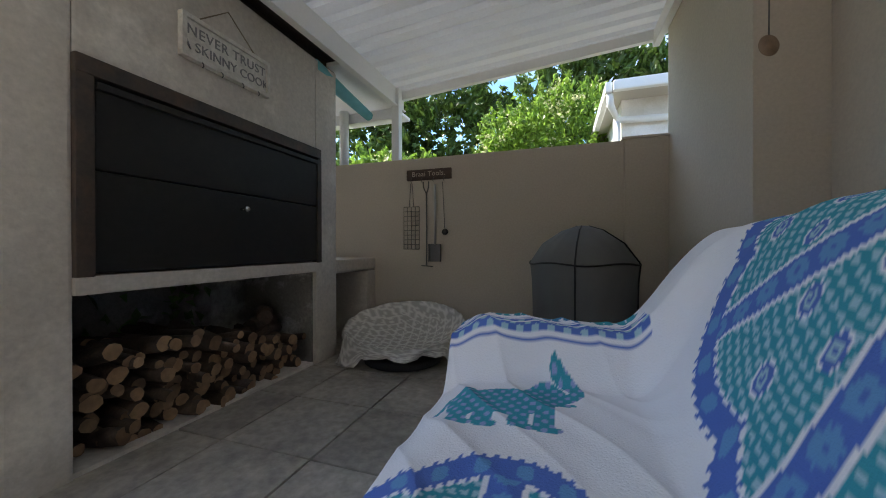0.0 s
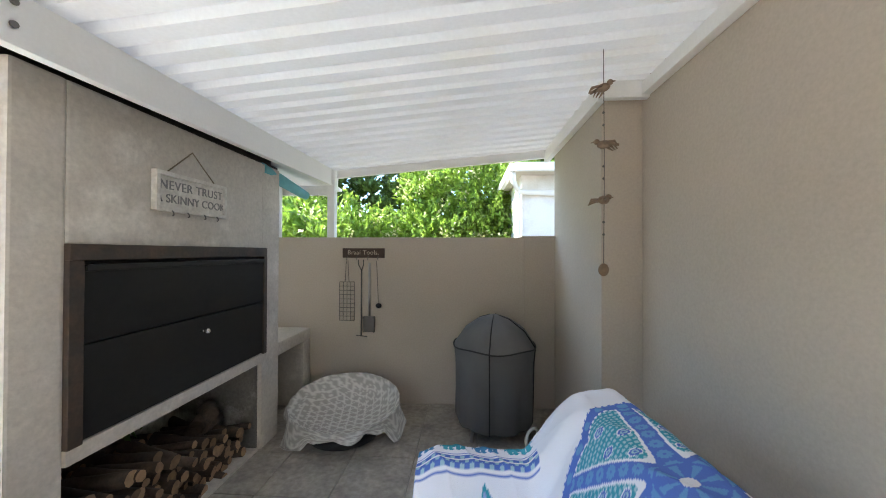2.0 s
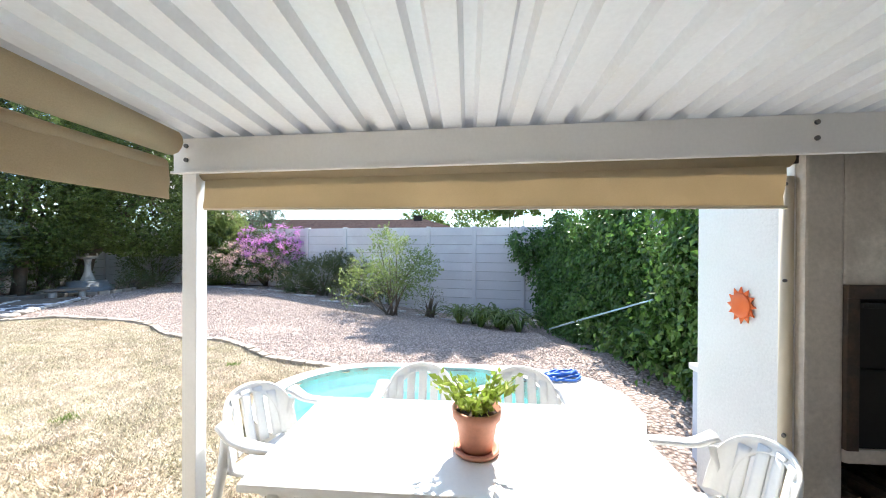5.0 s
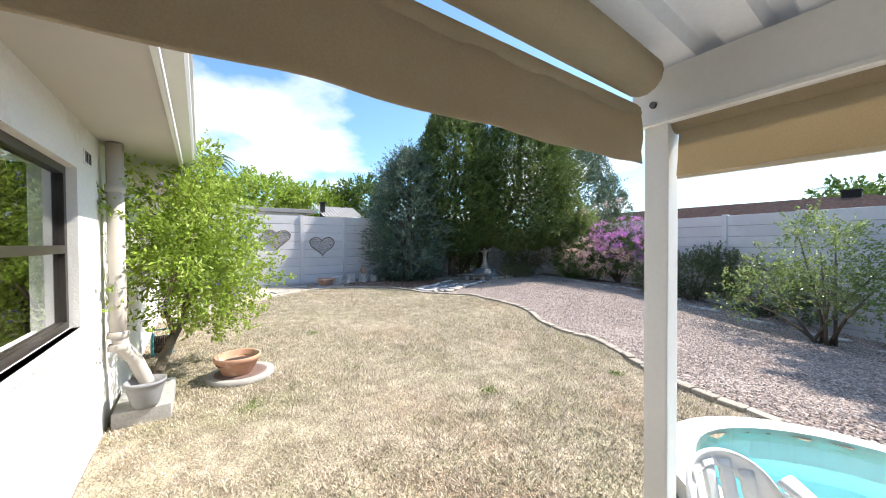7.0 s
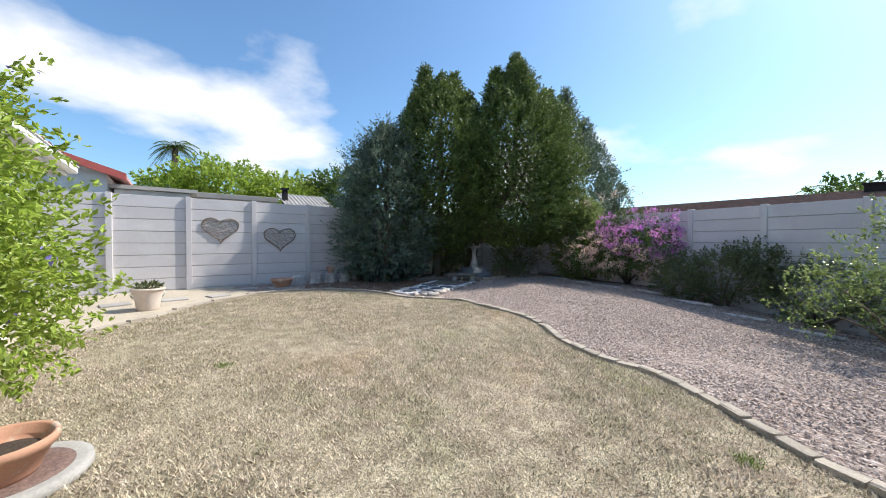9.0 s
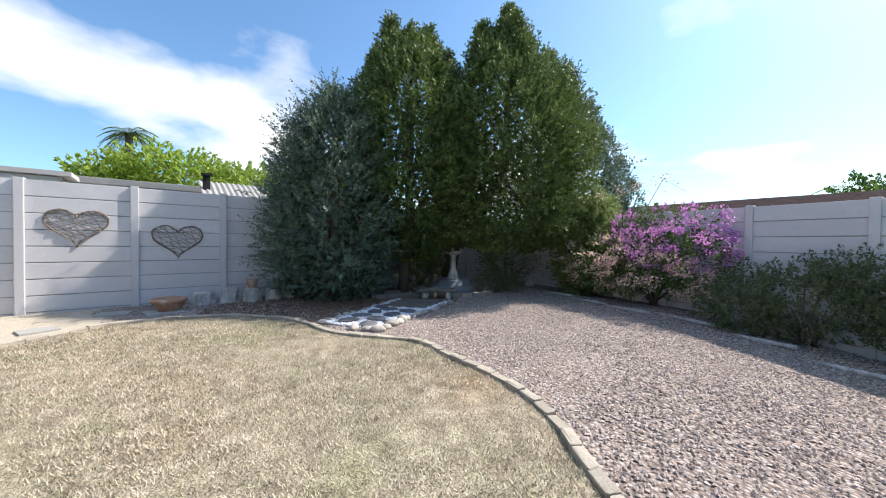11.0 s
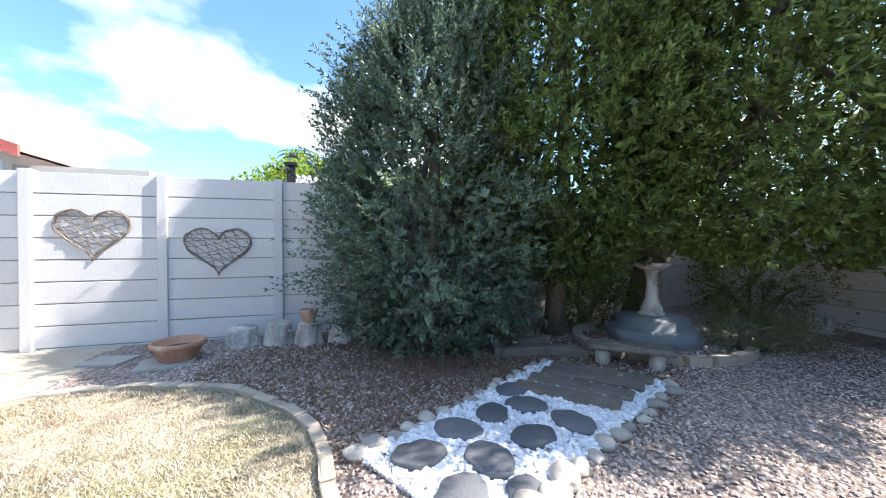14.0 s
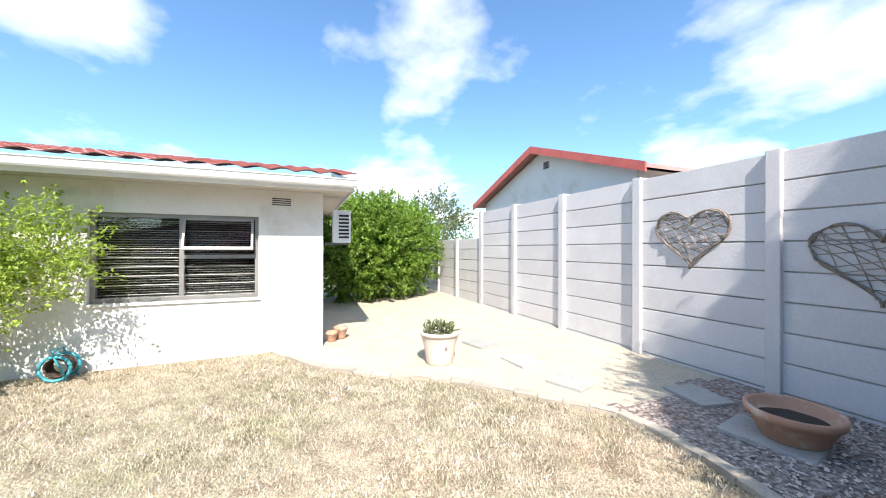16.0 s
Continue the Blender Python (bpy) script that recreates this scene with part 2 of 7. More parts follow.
M["orange"] = material("orange_painted_metal", (0.78, 0.17, 0.035), 0.5, second=(0.70, 0.13, 0.03), scale=14)
M["dark_edge"] = material("dark_painted_metal_edge", (0.10, 0.05, 0.03), 0.6)
M["cover_grey"] = material("grey_polyester_cover", (0.135, 0.133, 0.130), 0.75, second=(0.105, 0.104, 0.102), scale=4, grain=0.06, grain_scale=300, bump=0.0006, bump_scale=260)
M["cord_black"] = material("black_binding", (0.012, 0.012, 0.014), 0.7)
M["sign_white"] = material("distressed_white_paint", (0.66, 0.64, 0.60), 0.8, second=(0.50, 0.47, 0.42), scale=16, grain=0.12, grain_scale=50)
M["sign_grey"] = material("grey_lettering_paint", (0.24, 0.24, 0.24), 0.8)
M["dark_wood"] = material("dark_stained_board", (0.075, 0.045, 0.032), 0.7, second=(0.05, 0.03, 0.022), scale=12, grain=0.2, stretch=(0.2, 1, 1))
M["sign_cream"] = material("cream_lettering_paint", (0.55, 0.48, 0.38), 0.8)
M["wire"] = material("dull_steel_wire", (0.16, 0.155, 0.15), 0.5, 0.7)
M["steel"] = material("brushed_steel", (0.48, 0.48, 0.48), 0.4, 0.8)
M["rope"] = material("hemp_cord", (0.28, 0.23, 0.17), 0.95)
M["chime"] = material("bronze_brown_wood_bird", (0.26, 0.18, 0.12), 0.6, second=(0.16, 0.11, 0.075), scale=40)
M["twig"] = material("woven_vine_twig", (0.374, 0.306, 0.255), 0.95, second=(0.13, 0.105, 0.085), scale=20, vary=0.25)
M["roof_red"] = material("faded_red_roof_tile", (0.50, 0.27, 0.245), 0.85, second=(0.42, 0.21, 0.19), scale=3, grain=0.1, vary=0.08)
M["roof_brown"] = material("brown_roof_tile", (0.20, 0.125, 0.10), 0.9, second=(0.14, 0.09, 0.075), scale=2, grain=0.25, grain_scale=9, spec=0.2)
M["frame_bronze"] = material("dark_bronze_aluminium", (0.055, 0.045, 0.04), 0.4, 0.4)
M["frame_grey"] = material("grey_aluminium", (0.30, 0.285, 0.27), 0.45, 0.3)
# near-black: painted shade for the room and vent slots, also the chimneys' colour
M["near_black"] = material("near_black_matt", (0.02, 0.02, 0.02), 0.9)
M["slat"] = material("off_white_blind_slat", (0.34, 0.33, 0.31), 0.6)
M["fascia_red"] = material("red_fascia_paint", (0.62, 0.14, 0.11), 0.6)
M["black_rubber"] = material("black_rubber", (0.015, 0.015, 0.015), 0.8)
M["tan_pipe"] = material("stone_painted_downpipe", (0.50, 0.455, 0.40), 0.6, second=(0.46, 0.42, 0.37), scale=5)
M["soffit"] = material("stone_painted_soffit", (0.55, 0.51, 0.46), 0.8, second=(0.50, 0.465, 0.42), scale=3)
M["pot_grey"] = material("grey_ribbed_pot", (0.27, 0.27, 0.275), 0.7, second=(0.21, 0.21, 0.215), scale=10)
M["palm"] = material("palm_frond", (0.14, 0.20, 0.055), 0.5, vary=0.3, per_island=True, translucent=0.3)
M["fibro"] = material("weathered_fibre_cement", (0.36, 0.35, 0.33), 0.9, second=(0.28, 0.27, 0.25), scale=3, grain=0.1)


def glass(name, tint=(0.9, 0.95, 0.95), rough=0.0):
    m = bpy.data.materials.new(name)
    m.use_nodes = True
    b = m.node_tree.nodes["Principled BSDF"]
    b.inputs["Base Color"].default_value = (*tint, 1)
    b.inputs["Transmission Weight"].default_value = 1.0
    b.inputs["Roughness"].default_value = rough
    b.inputs["IOR"].default_value = 1.45
    return m


M["glass"] = glass("window_glass")


def water():
    m = glass("pool_water", (0.72, 0.97, 0.98))
    nt = m.node_tree
    n = nt.nodes.new("ShaderNodeTexNoise"); n.inputs["Scale"].default_value = 7
    bp = nt.nodes.new("ShaderNodeBump"); bp.inputs["Distance"].default_value = 0.01
    bp.inputs["Strength"].default_value = 0.5
    nt.links.new(n.outputs["Fac"], bp.inputs["Height"])
    nt.links.new(bp.outputs[0], nt.nodes["Principled BSDF"].inputs["Normal"])
    nt.nodes["Principled BSDF"].inputs["IOR"].default_value = 1.33
    return m


M["water"] = water()


# ---- mesh helpers ----
def finish(name, bm, mat, smooth=False):
    me = bpy.data.meshes.new(name)
    bm.to_mesh(me)
    bm.free()
    mats = mat if isinstance(mat, (list, tuple)) else [mat]
    for x in mats:
        me.materials.append(x)
    if smooth:
        me.polygons.foreach_set("use_smooth", [True] * len(me.polygons))
    return me


def part(name, bm, mat, parent=None, label="", smooth=False):
    ob = new(name, finish(name, bm, mat, smooth))
    if parent:
        ob.parent = parent
    return tagged(ob, label=label)


def thing(name, place, label, category, group="", rz=0.0):
    e = new(name)
    e.empty_display_size = 0.1
    e.matrix_basis = pose(*place, 0, 0, rz)
    return tagged(e, label, category, group)


def box(bm, x0, x1, y0, y1, z0, z1, bevel=0.0, m=None, mat=0):
    r = bmesh.ops.create_cube(bm, size=1)
    vs = r["verts"]
    for v in vs:
        v.co = Vector((x0 + (v.co.x + .5) * (x1 - x0), y0 + (v.co.y + .5) * (y1 - y0), z0 + (v.co.z + .5) * (z1 - z0)))
    fs = list({f for v in vs for f in v.link_faces})
    for f in fs:
        f.material_index = mat
    if bevel:
        es = list({e for v in vs for e in v.link_edges})
        r2 = bmesh.ops.bevel(bm, geom=es, offset=bevel, segments=2, affect='EDGES', profile=0.7)
        vs = list({v for f in r2["faces"] for v in f.verts} | {v for v in vs if v.is_valid})
        for f in r2["faces"]:
            f.material_index = mat
    if m is not None:
        bmesh.ops.transform(bm, matrix=m, verts=vs)
    return vs


def boxes(*specs, bevel=0.0):
    bm = bmesh.new()
    for s in specs:
        box(bm, *s, bevel=bevel)
    return bm


def tube(bm, pts, radii, seg=10, caps=True, mat=0):
    """A tapered tube through points."""
    pts = [Vector(p) for p in pts]
    if not hasattr(radii, "__len__"):
        radii = [radii] * len(pts)
    rings = []
    ref = None
    for i, p in enumerate(pts):
        d = (pts[min(i + 1, len(pts) - 1)] - pts[max(i - 1, 0)]).normalized()
        if ref is None:
            ref = Vector((0, 0, 1)) if abs(d.z) < 0.9 else Vector((1, 0, 0))
        u = d.cross(ref).normalized()
        v = d.cross(u).normalized()
        ref = -v if v.dot(ref) < 0 else v
        v = d.cross(u)
        rings.append([bm.verts.new(p + (u * math.cos(2 * math.pi * k / seg) + v * math.sin(2 * math.pi * k / seg)) * radii[i]) for k in range(seg)])
    for a, b in zip(rings, rings[1:]):
        for k in range(seg):
            f = bm.faces.new((a[k], a[(k + 1) % seg], b[(k + 1) % seg], b[k]))
            f.material_index = mat
            f.smooth = True
    if caps:
        for ring in (rings[0], rings[-1][::-1]):
            bm.faces.new(ring[::-1]).material_index = mat
    return rings


def lathe(bm, profile, seg=32, centre=(0, 0, 0), mat=0, wobble=0.0):
    """Turn a list of (radius, height) about z."""
    cx, cy, cz = centre
    rings = []
    for r, z in profile:
        ring = []
        for k in range(seg):
            a = 2 * math.pi * k / seg
            w = 1 + wobble * (noise.noise((math.cos(a) * 2, math.sin(a) * 2, z * 4 + cx)))
            ring.append(bm.verts.new((cx + r * w * math.cos(a), cy + r * w * math.sin(a), cz + z)))
        rings.append(ring)
    for a, b in zip(rings, rings[1:]):
        for k in range(seg):
            f = bm.faces.new((a[k], a[(k + 1) % seg], b[(k + 1) % seg], b[k]))
            f.smooth = True
            f.material_index = mat
    for ring, r in ((rings[0][::-1], profile[0][0]), (rings[-1], profile[-1][0])):
        if r > 1e-4:
            bm.faces.new(ring).material_index = mat
    return rings


def mesh_np(name, verts, faces, mat, smooth=False):
    """A mesh from numpy arrays; faces is (n, k)."""
    me = bpy.data.meshes.new(name)
    n, k = faces.shape
    me.vertices.add(len(verts))
    me.vertices.foreach_set("co", verts.astype(np.float32).ravel())
    me.loops.add(n * k)
    me.loops.foreach_set("vertex_index", faces.astype(np.int32).ravel())
    me.polygons.add(n)
    me.polygons.foreach_set("loop_start", np.arange(0, n * k, k, dtype=np.int32))
    me.polygons.foreach_set("loop_total", np.full(n, k, dtype=np.int32))
    me.polygons.foreach_set("use_smooth", np.full(n, bool(smooth)))
    me.update(calc_edges=True)
    me.materials.append(mat)
    return me


def leaves(name, centres, outward, length, width, mat, rng, parent=None, label="", spread=0.8, droop=0.0, cup=0.25):
    """Many folded leaves: each a diamond of two triangles bent along its rib."""
    n = len(centres)
    d = outward + rng.normal(0, spread, (n, 3))
    d[:, 2] -= droop
    d /= np.linalg.norm(d, axis=1)[:, None] + 1e-9
    s = rng.normal(0, 1, (n, 3))
    s -= (s * d).sum(1)[:, None] * d
    s /= np.linalg.norm(s, axis=1)[:, None] + 1e-9
    nn = np.cross(d, s)
    ln = (length * rng.uniform(0.6, 1.3, n))[:, None]
    wd = (width * rng.uniform(0.6, 1.3, n))[:, None]
    a = centres - d * ln * 0.5
    c = centres + d * ln * 0.5
    b = centres + s * wd * 0.5 + nn * wd * cup - d * ln * 0.06
    e = centres - s * wd * 0.5 + nn * wd * cup - d * ln * 0.06
    v = np.stack([a, b, c, e], 1).reshape(-1, 3)
    i = np.arange(n)[:, None] * 4
    f = np.concatenate([i + [0, 1, 2], i + [0, 2, 3]], 1).reshape(-1, 3)
    ob = new(name, mesh_np(name, v, f, mat))
    if parent:
        ob.parent = parent
    return tagged(ob, label=label)


def ground_z(x, y):
    d = max(-3.0 - y, -1.75 - x)
    s = min(1.0, max(0.0, d / 1.2))
    s = s * s * (3 - 2 * s)
    a = min(1.0, max(0.0, (-4.2 - x) / 6.0))
    b = min(1.0, max(0.0, (y + 8.5) / 7.5))
    return s * (0.17 + 0.012 * max(0.0, -y - 4.0)) - 0.80 * a * b - 0.012


def smooth_line(pts, rounds=3, closed=False):
    """Corner cutting."""
    pts = [Vector((p[0], p[1])) for p in pts]
    for _ in range(rounds):
        out = [] if closed else [pts[0]]
        n = len(pts)
        for i in range(n if closed else n - 1):
            a, b = pts[i], pts[(i + 1) % n]
            out += [a * .75 + b * .25, a * .25 + b * .75]
        if not closed:
            out.append(pts[-1])
        pts = out
    return pts


def inside(poly, px, py):
    """Which of the points (numpy) lie in the polygon."""
    res = np.zeros(px.shape, bool)
    n = len(poly)
    for i in range(n):
        x0, y0 = poly[i][0], poly[i][1]
        x1, y1 = poly[(i + 1) % n][0], poly[(i + 1) % n][1]
        if y0 == y1:
            continue
        cut = ((y0 > py) != (y1 > py)) & (px < (x1 - x0) * (py - y0) / (y1 - y0) + x0)
        res ^= cut
    return res


gz = np.vectorize(ground_z)
rng = np.random.default_rng(7)

# ---- plan ----
BACK_Y, RIGHT_X, JOG_X, JOG_Y = 2.215, 1.49, 1.245, 1.03
FACE_X, PIER_Y0, PIER_Y1, BRAAI_BACK = -1.125, -0.145, 1.565, -1.90
HOUSE_X, HOUSE_Y0, HOUSE_Y1 = 0.91, -3.3, -11.16
FENCE_Y = -15.0
SIDE_A, SIDE_B = Vector((-10.0, 1.4)), Vector((-12.9, -15.0))

EDGE = smooth_line([(-3.6, -3.5), (-3.72, -4.2), (-4.0, -4.72), (-4.35, -5.15), (-4.66, -5.7), (-4.62, -6.25), (-4.9, -6.95), (-5.48, -7.7),
                    (-5.66, -8.5), (-5.64, -9.2), (-5.74, -9.8), (-5.5, -10.25), (-5.12, -10.62), (-4.83, -11.2), (-4.79, -11.8), (-4.6, -12.3),
                    (-4.1, -12.87), (-3.7, -13.17), (-3.1, -13.3), (-2.45, -13.4), (-1.9, -13.05), (-1.5, -12.7), (-1.0, -12.3), (-0.5, -11.5),
                    (0.1, -10.95), (0.92, -10.5)], 2)
LAWN = [(p.x, p.y) for p in EDGE] + [(0.92, -3.0), (-3.6, -3.0)]
POOL_OUT = [(p.x, p.y) for p in smooth_line([(-1.8, -0.2), (-3.72, -0.2), (-3.76, -2.9), (-3.5, -3.55), (-2.95, -3.9), (-2.4, -3.8), (-2.0, -3.45), (-1.8, -2.9)], 2, True)]
POOL_IN = [(p.x, p.y) for p in smooth_line([(-2.05, -1.0), (-3.60, -1.0), (-3.63, -2.8), (-3.40, -3.38), (-2.95, -3.70), (-2.45, -3.62), (-2.15, -3.3), (-2.05, -2.8)], 2, True)]
SLAB = [(-1.78, -3.15), (1.6, -3.15), (1.6, 2.5), (-1.78, 2.5)]


def soil_materials():
    def make(name):
        m = bpy.data.materials.new(name)
        m.use_nodes = True
        nt = m.node_tree
        b = nt.nodes["Principled BSDF"]
        b.inputs["Roughness"].default_value = 0.95
        b.inputs["Specular IOR Level"].default_value = 0.2
        g = nt.nodes.new("ShaderNodeNewGeometry")
        return m, nt, b, g

    def nz(nt, g, scale, detail=5.0):
        n = nt.nodes.new("ShaderNodeTexNoise")
        n.inputs["Scale"].default_value = scale
        n.inputs["Detail"].default_value = detail
        nt.links.new(g.outputs["Position"], n.inputs["Vector"])
        return n.outputs["Fac"]

    def ramp(nt, src, stops):
        r = nt.nodes.new("ShaderNodeValToRGB")
        e = r.color_ramp.elements
        while len(e) < len(stops):
            e.new(0.5)
        for el, (p, c) in zip(e, stops):
            el.position, el.color = p, (*c, 1)
        nt.links.new(src, r.inputs[0])
        return r.outputs[0]

    def mixn(nt, fac, a, b2, kind='MIX'):
        x = nt.nodes.new("ShaderNodeMixRGB")
        x.blend_type = kind
        for i, v in enumerate((fac, a, b2)):
            if isinstance(v, (float, tuple)):
                x.inputs[i].default_value = v
            else:
                nt.links.new(v, x.inputs[i])
        return x.outputs[0]

    m, nt, b, g = make("dry_lawn")
    base = ramp(nt, nz(nt, g, 0.55, 6), [(0.30, (0.43, 0.32, 0.22)), (0.44, (0.47, 0.41, 0.32)), (0.58, (0.40, 0.365, 0.27)), (0.72, (0.29, 0.30, 0.145))])
    fine = ramp(nt, nz(nt, g, 95, 5), [(0.34, (0.42, 0.40, 0.38)), (0.66, (1.3, 1.3, 1.27))])
    mid = ramp(nt, nz(nt, g, 5, 8), [(0.34, (0.60, 0.56, 0.54)), (0.66, (1.14, 1.14, 1.12))])
    nt.links.new(mixn(nt, 1.0, mixn(nt, 1.0, base, mid, 'MULTIPLY'), fine, 'MULTIPLY'), b.inputs["Base Color"])
    bp = nt.nodes.new("ShaderNodeBump"); bp.inputs["Distance"].default_value = 0.02
    nt.links.new(nz(nt, g, 45, 4), bp.inputs["Height"]); nt.links.new(bp.outputs[0], b.inputs["Normal"])
    M["lawn"] = m
    m, nt, b, g = make("brown_stone_gravel")
    vo = nt.nodes.new("ShaderNodeTexVoronoi"); vo.inputs["Scale"].default_value = 30
    nt.links.new(g.outputs["Position"], vo.inputs["Vector"])
    col = ramp(nt, vo.outputs["Color"], [(0.1, (0.30, 0.235, 0.205)), (0.5, (0.46, 0.385, 0.345)), (0.9, (0.60, 0.53, 0.49))])
    # shade between stones put into the colour: darker away from each cell's centre
    gap_shade = ramp(nt, vo.outputs["Distance"], [(0.0, (1.1, 1.1, 1.1)), (0.75, (0.45, 0.43, 0.42))])
    big = ramp(nt, nz(nt, g, 1.2, 5), [(0.3, (0.85, 0.83, 0.82)), (0.7, (1.1, 1.1, 1.1))])
    nt.links.new(mixn(nt, 1.0, mixn(nt, 1.0, col, gap_shade, 'MULTIPLY'), big, 'MULTIPLY'), b.inputs["Base Color"])
    bp = nt.nodes.new("ShaderNodeBump"); bp.inputs["Distance"].default_value = 0.02; bp.invert = True
    nt.links.new(vo.outputs["Distance"], bp.inputs["Height"]); nt.links.new(bp.outputs[0], b.inputs["Normal"])
    M["gravel"] = m
    M["chip"] = material("gravel_chip", (0.52, 0.43, 0.38), 0.9, second=(0.42, 0.35, 0.31), scale=3, vary=0.42, per_island=True, spec=0.2)
    M["sand"] = material("pale_sandy_gravel", (0.50, 0.44, 0.35), 0.95, second=(0.41, 0.36, 0.28), scale=3, grain=0.25, grain_scale=60, bump=0.01, bump_scale=55, spec=0.2)
    M["mulch"] = material("brown_leaf_mulch", (0.26, 0.165, 0.115), 1.0, second=(0.17, 0.11, 0.075), scale=9, grain=0.3, grain_scale=60, bump=0.015, bump_scale=50)
    M["far_ground"] = material("far_ground", (0.20, 0.19, 0.12), 1.0, second=(0.15, 0.16, 0.09), scale=0.2, grain=0.1)
    M["straw"] = material("dry_grass_blade", (0.58, 0.50, 0.40), 0.8, second=(0.39, 0.355, 0.245), scale=4.5, spread=0.26, vary=0.55, per_island=True, translucent=0.25, spec=0.2)
    M["tuft"] = material("green_grass_blade", (0.17, 0.27, 0.05), 0.6, vary=0.4, per_island=True, translucent=0.3)


soil_materials()


# ---- ground ----
def ground():
    # one sheet to the horizon, kept under the garden's own layers
    n = 40
    xs = np.sign(np.linspace(-1, 1, n + 1)) * np.abs(np.linspace(-1, 1, n + 1)) ** 3 * 900
    X, Y = np.meshgrid(xs, xs)
    V = np.stack([X.ravel(), Y.ravel(), np.full(X.size, -1.6)], 1)
    i = np.arange(n)[:, None] * (n + 1) + np.arange(n)[None]
    F = np.stack([i, i + 1, i + n + 2, i + n + 1], -1).reshape(-1, 4)
    tagged(new("ground", mesh_np("ground", V, F, M["far_ground"])), "bare dry ground beyond the garden walls", "ground", kind="structure")
    s = 0.10
    xs = np.arange(-16.0, 8.01, s); ys = np.arange(-15.6, 2.61, s)
    X, Y = np.meshgrid(xs, ys)
    Z = gz(X, Y)
    bump = np.array([[noise.noise((x * 0.8, y * 0.8, 0)) * 0.012 + noise.noise((x * 3, y * 3, 5)) * 0.006 for x in xs] for y in ys])
    V = np.stack([X.ravel(), Y.ravel(), (Z + bump).ravel()], 1)
    nx, ny = len(xs), len(ys)
    i = np.arange(ny - 1)[:, None] * nx + np.arange(nx - 1)[None]
    F = np.stack([i, i + 1, i + nx + 1, i + nx], -1).reshape(-1, 4)
    C = V[F].mean(1)
    in_lawn = inside(LAWN, C[:, 0], C[:, 1])
    out = inside(POOL_IN, C[:, 0], C[:, 1]) | inside(SLAB, C[:, 0], C[:, 1])
    wob = np.array([noise.noise((x * .9, y * .9, 3)) * .5 for x, y in C[:, :2]])
    sandy = (C[:, 0] + wob > -2.1) & (C[:, 1] < -10.2)
    for name, mask, mat, label in (("lawn", in_lawn & ~out, M["lawn"], "dry straw-coloured lawn with worn green patches"),
                                   ("sand_ground", sandy & ~in_lawn & ~out, M["sand"], "pale sandy gravel along the side path"),
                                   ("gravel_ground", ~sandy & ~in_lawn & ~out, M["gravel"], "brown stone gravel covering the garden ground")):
        f = F[mask]
        used, inv = np.unique(f, return_inverse=True)
        tagged(new(name, mesh_np(name, V[used], inv.reshape(f.shape), mat, True)), label, "ground", kind="structure")


ground()


def gravel_chips():
    """Loose chips over the gravel nearest to the walk."""
    n = 80000
    px = rng.uniform(-11.5, -3.0, n * 2); py = rng.uniform(-15.0, -0.2, n * 2)
    ok = ~inside(LAWN, px, py) & ~inside(POOL_OUT, px, py)
    px, py = px[ok][:n], py[ok][:n]
    n = len(px)
    c = np.stack([px, py, gz(px, py) + 0.006], 1)
    a = rng.uniform(0, 2 * np.pi, n)
    u = np.stack([np.cos(a), np.sin(a), rng.normal(0, .25, n)], 1)
    v = np.stack([-np.sin(a), np.cos(a), rng.normal(0, .25, n)], 1)
    r1 = rng.uniform(.009, .024, n)[:, None]; r2 = r1 * rng.uniform(.5, .9, n)[:, None]; h = rng.uniform(.006, .016, n)[:, None]
    up = np.array([0, 0, 1.0])
    P = np.stack([c + u * r1, c + v * r2, c - u * r1 * .9, c - v * r2, c + up * h + u * r1 * .2], 1).reshape(-1, 3)
    k = np.arange(n)[:, None] * 5
    F = np.concatenate([k + [0, 1, 4], k + [1, 2, 4], k + [2, 3, 4], k + [3, 0, 4]], 1).reshape(-1, 3)
    tagged(new("gravel_chips", mesh_np("gravel_chips", P, F, M["chip"])), "loose brown and pinkish gravel chips", "gravel", kind="stuff")


def grass():
    n = 420000
    px = rng.uniform(-5.7, 0.9, n); py = rng.uniform(-13.4, -3.0, n)
    ok = inside(LAWN, px, py) & ~inside(POOL_OUT, px, py)
    px, py = px[ok], py[ok]
    n = len(px)
    c = np.stack([px, py, gz(px, py) - 0.004], 1)
    a = rng.uniform(0, 2 * np.pi, n)
    d = np.stack([np.cos(a), np.sin(a), np.zeros(n)], 1)
    w = np.stack([-np.sin(a), np.cos(a), np.zeros(n)], 1) * rng.uniform(.002, .0062, n)[:, None]
    L = rng.uniform(.011, .034, n)[:, None]
    lean = rng.uniform(.4, 1.6, n)[:, None]
    tip = c + d * L * lean + np.array([0, 0, 1.0]) * L
    P = np.stack([c - w, c + w, tip], 1).reshape(-1, 3)
    F = np.arange(n * 3).reshape(-1, 3)
    tagged(new("grass_blades", mesh_np("grass_blades", P, F, M["straw"])), "short dry straw-coloured grass blades", "grass", kind="stuff")


gravel_chips()
grass()


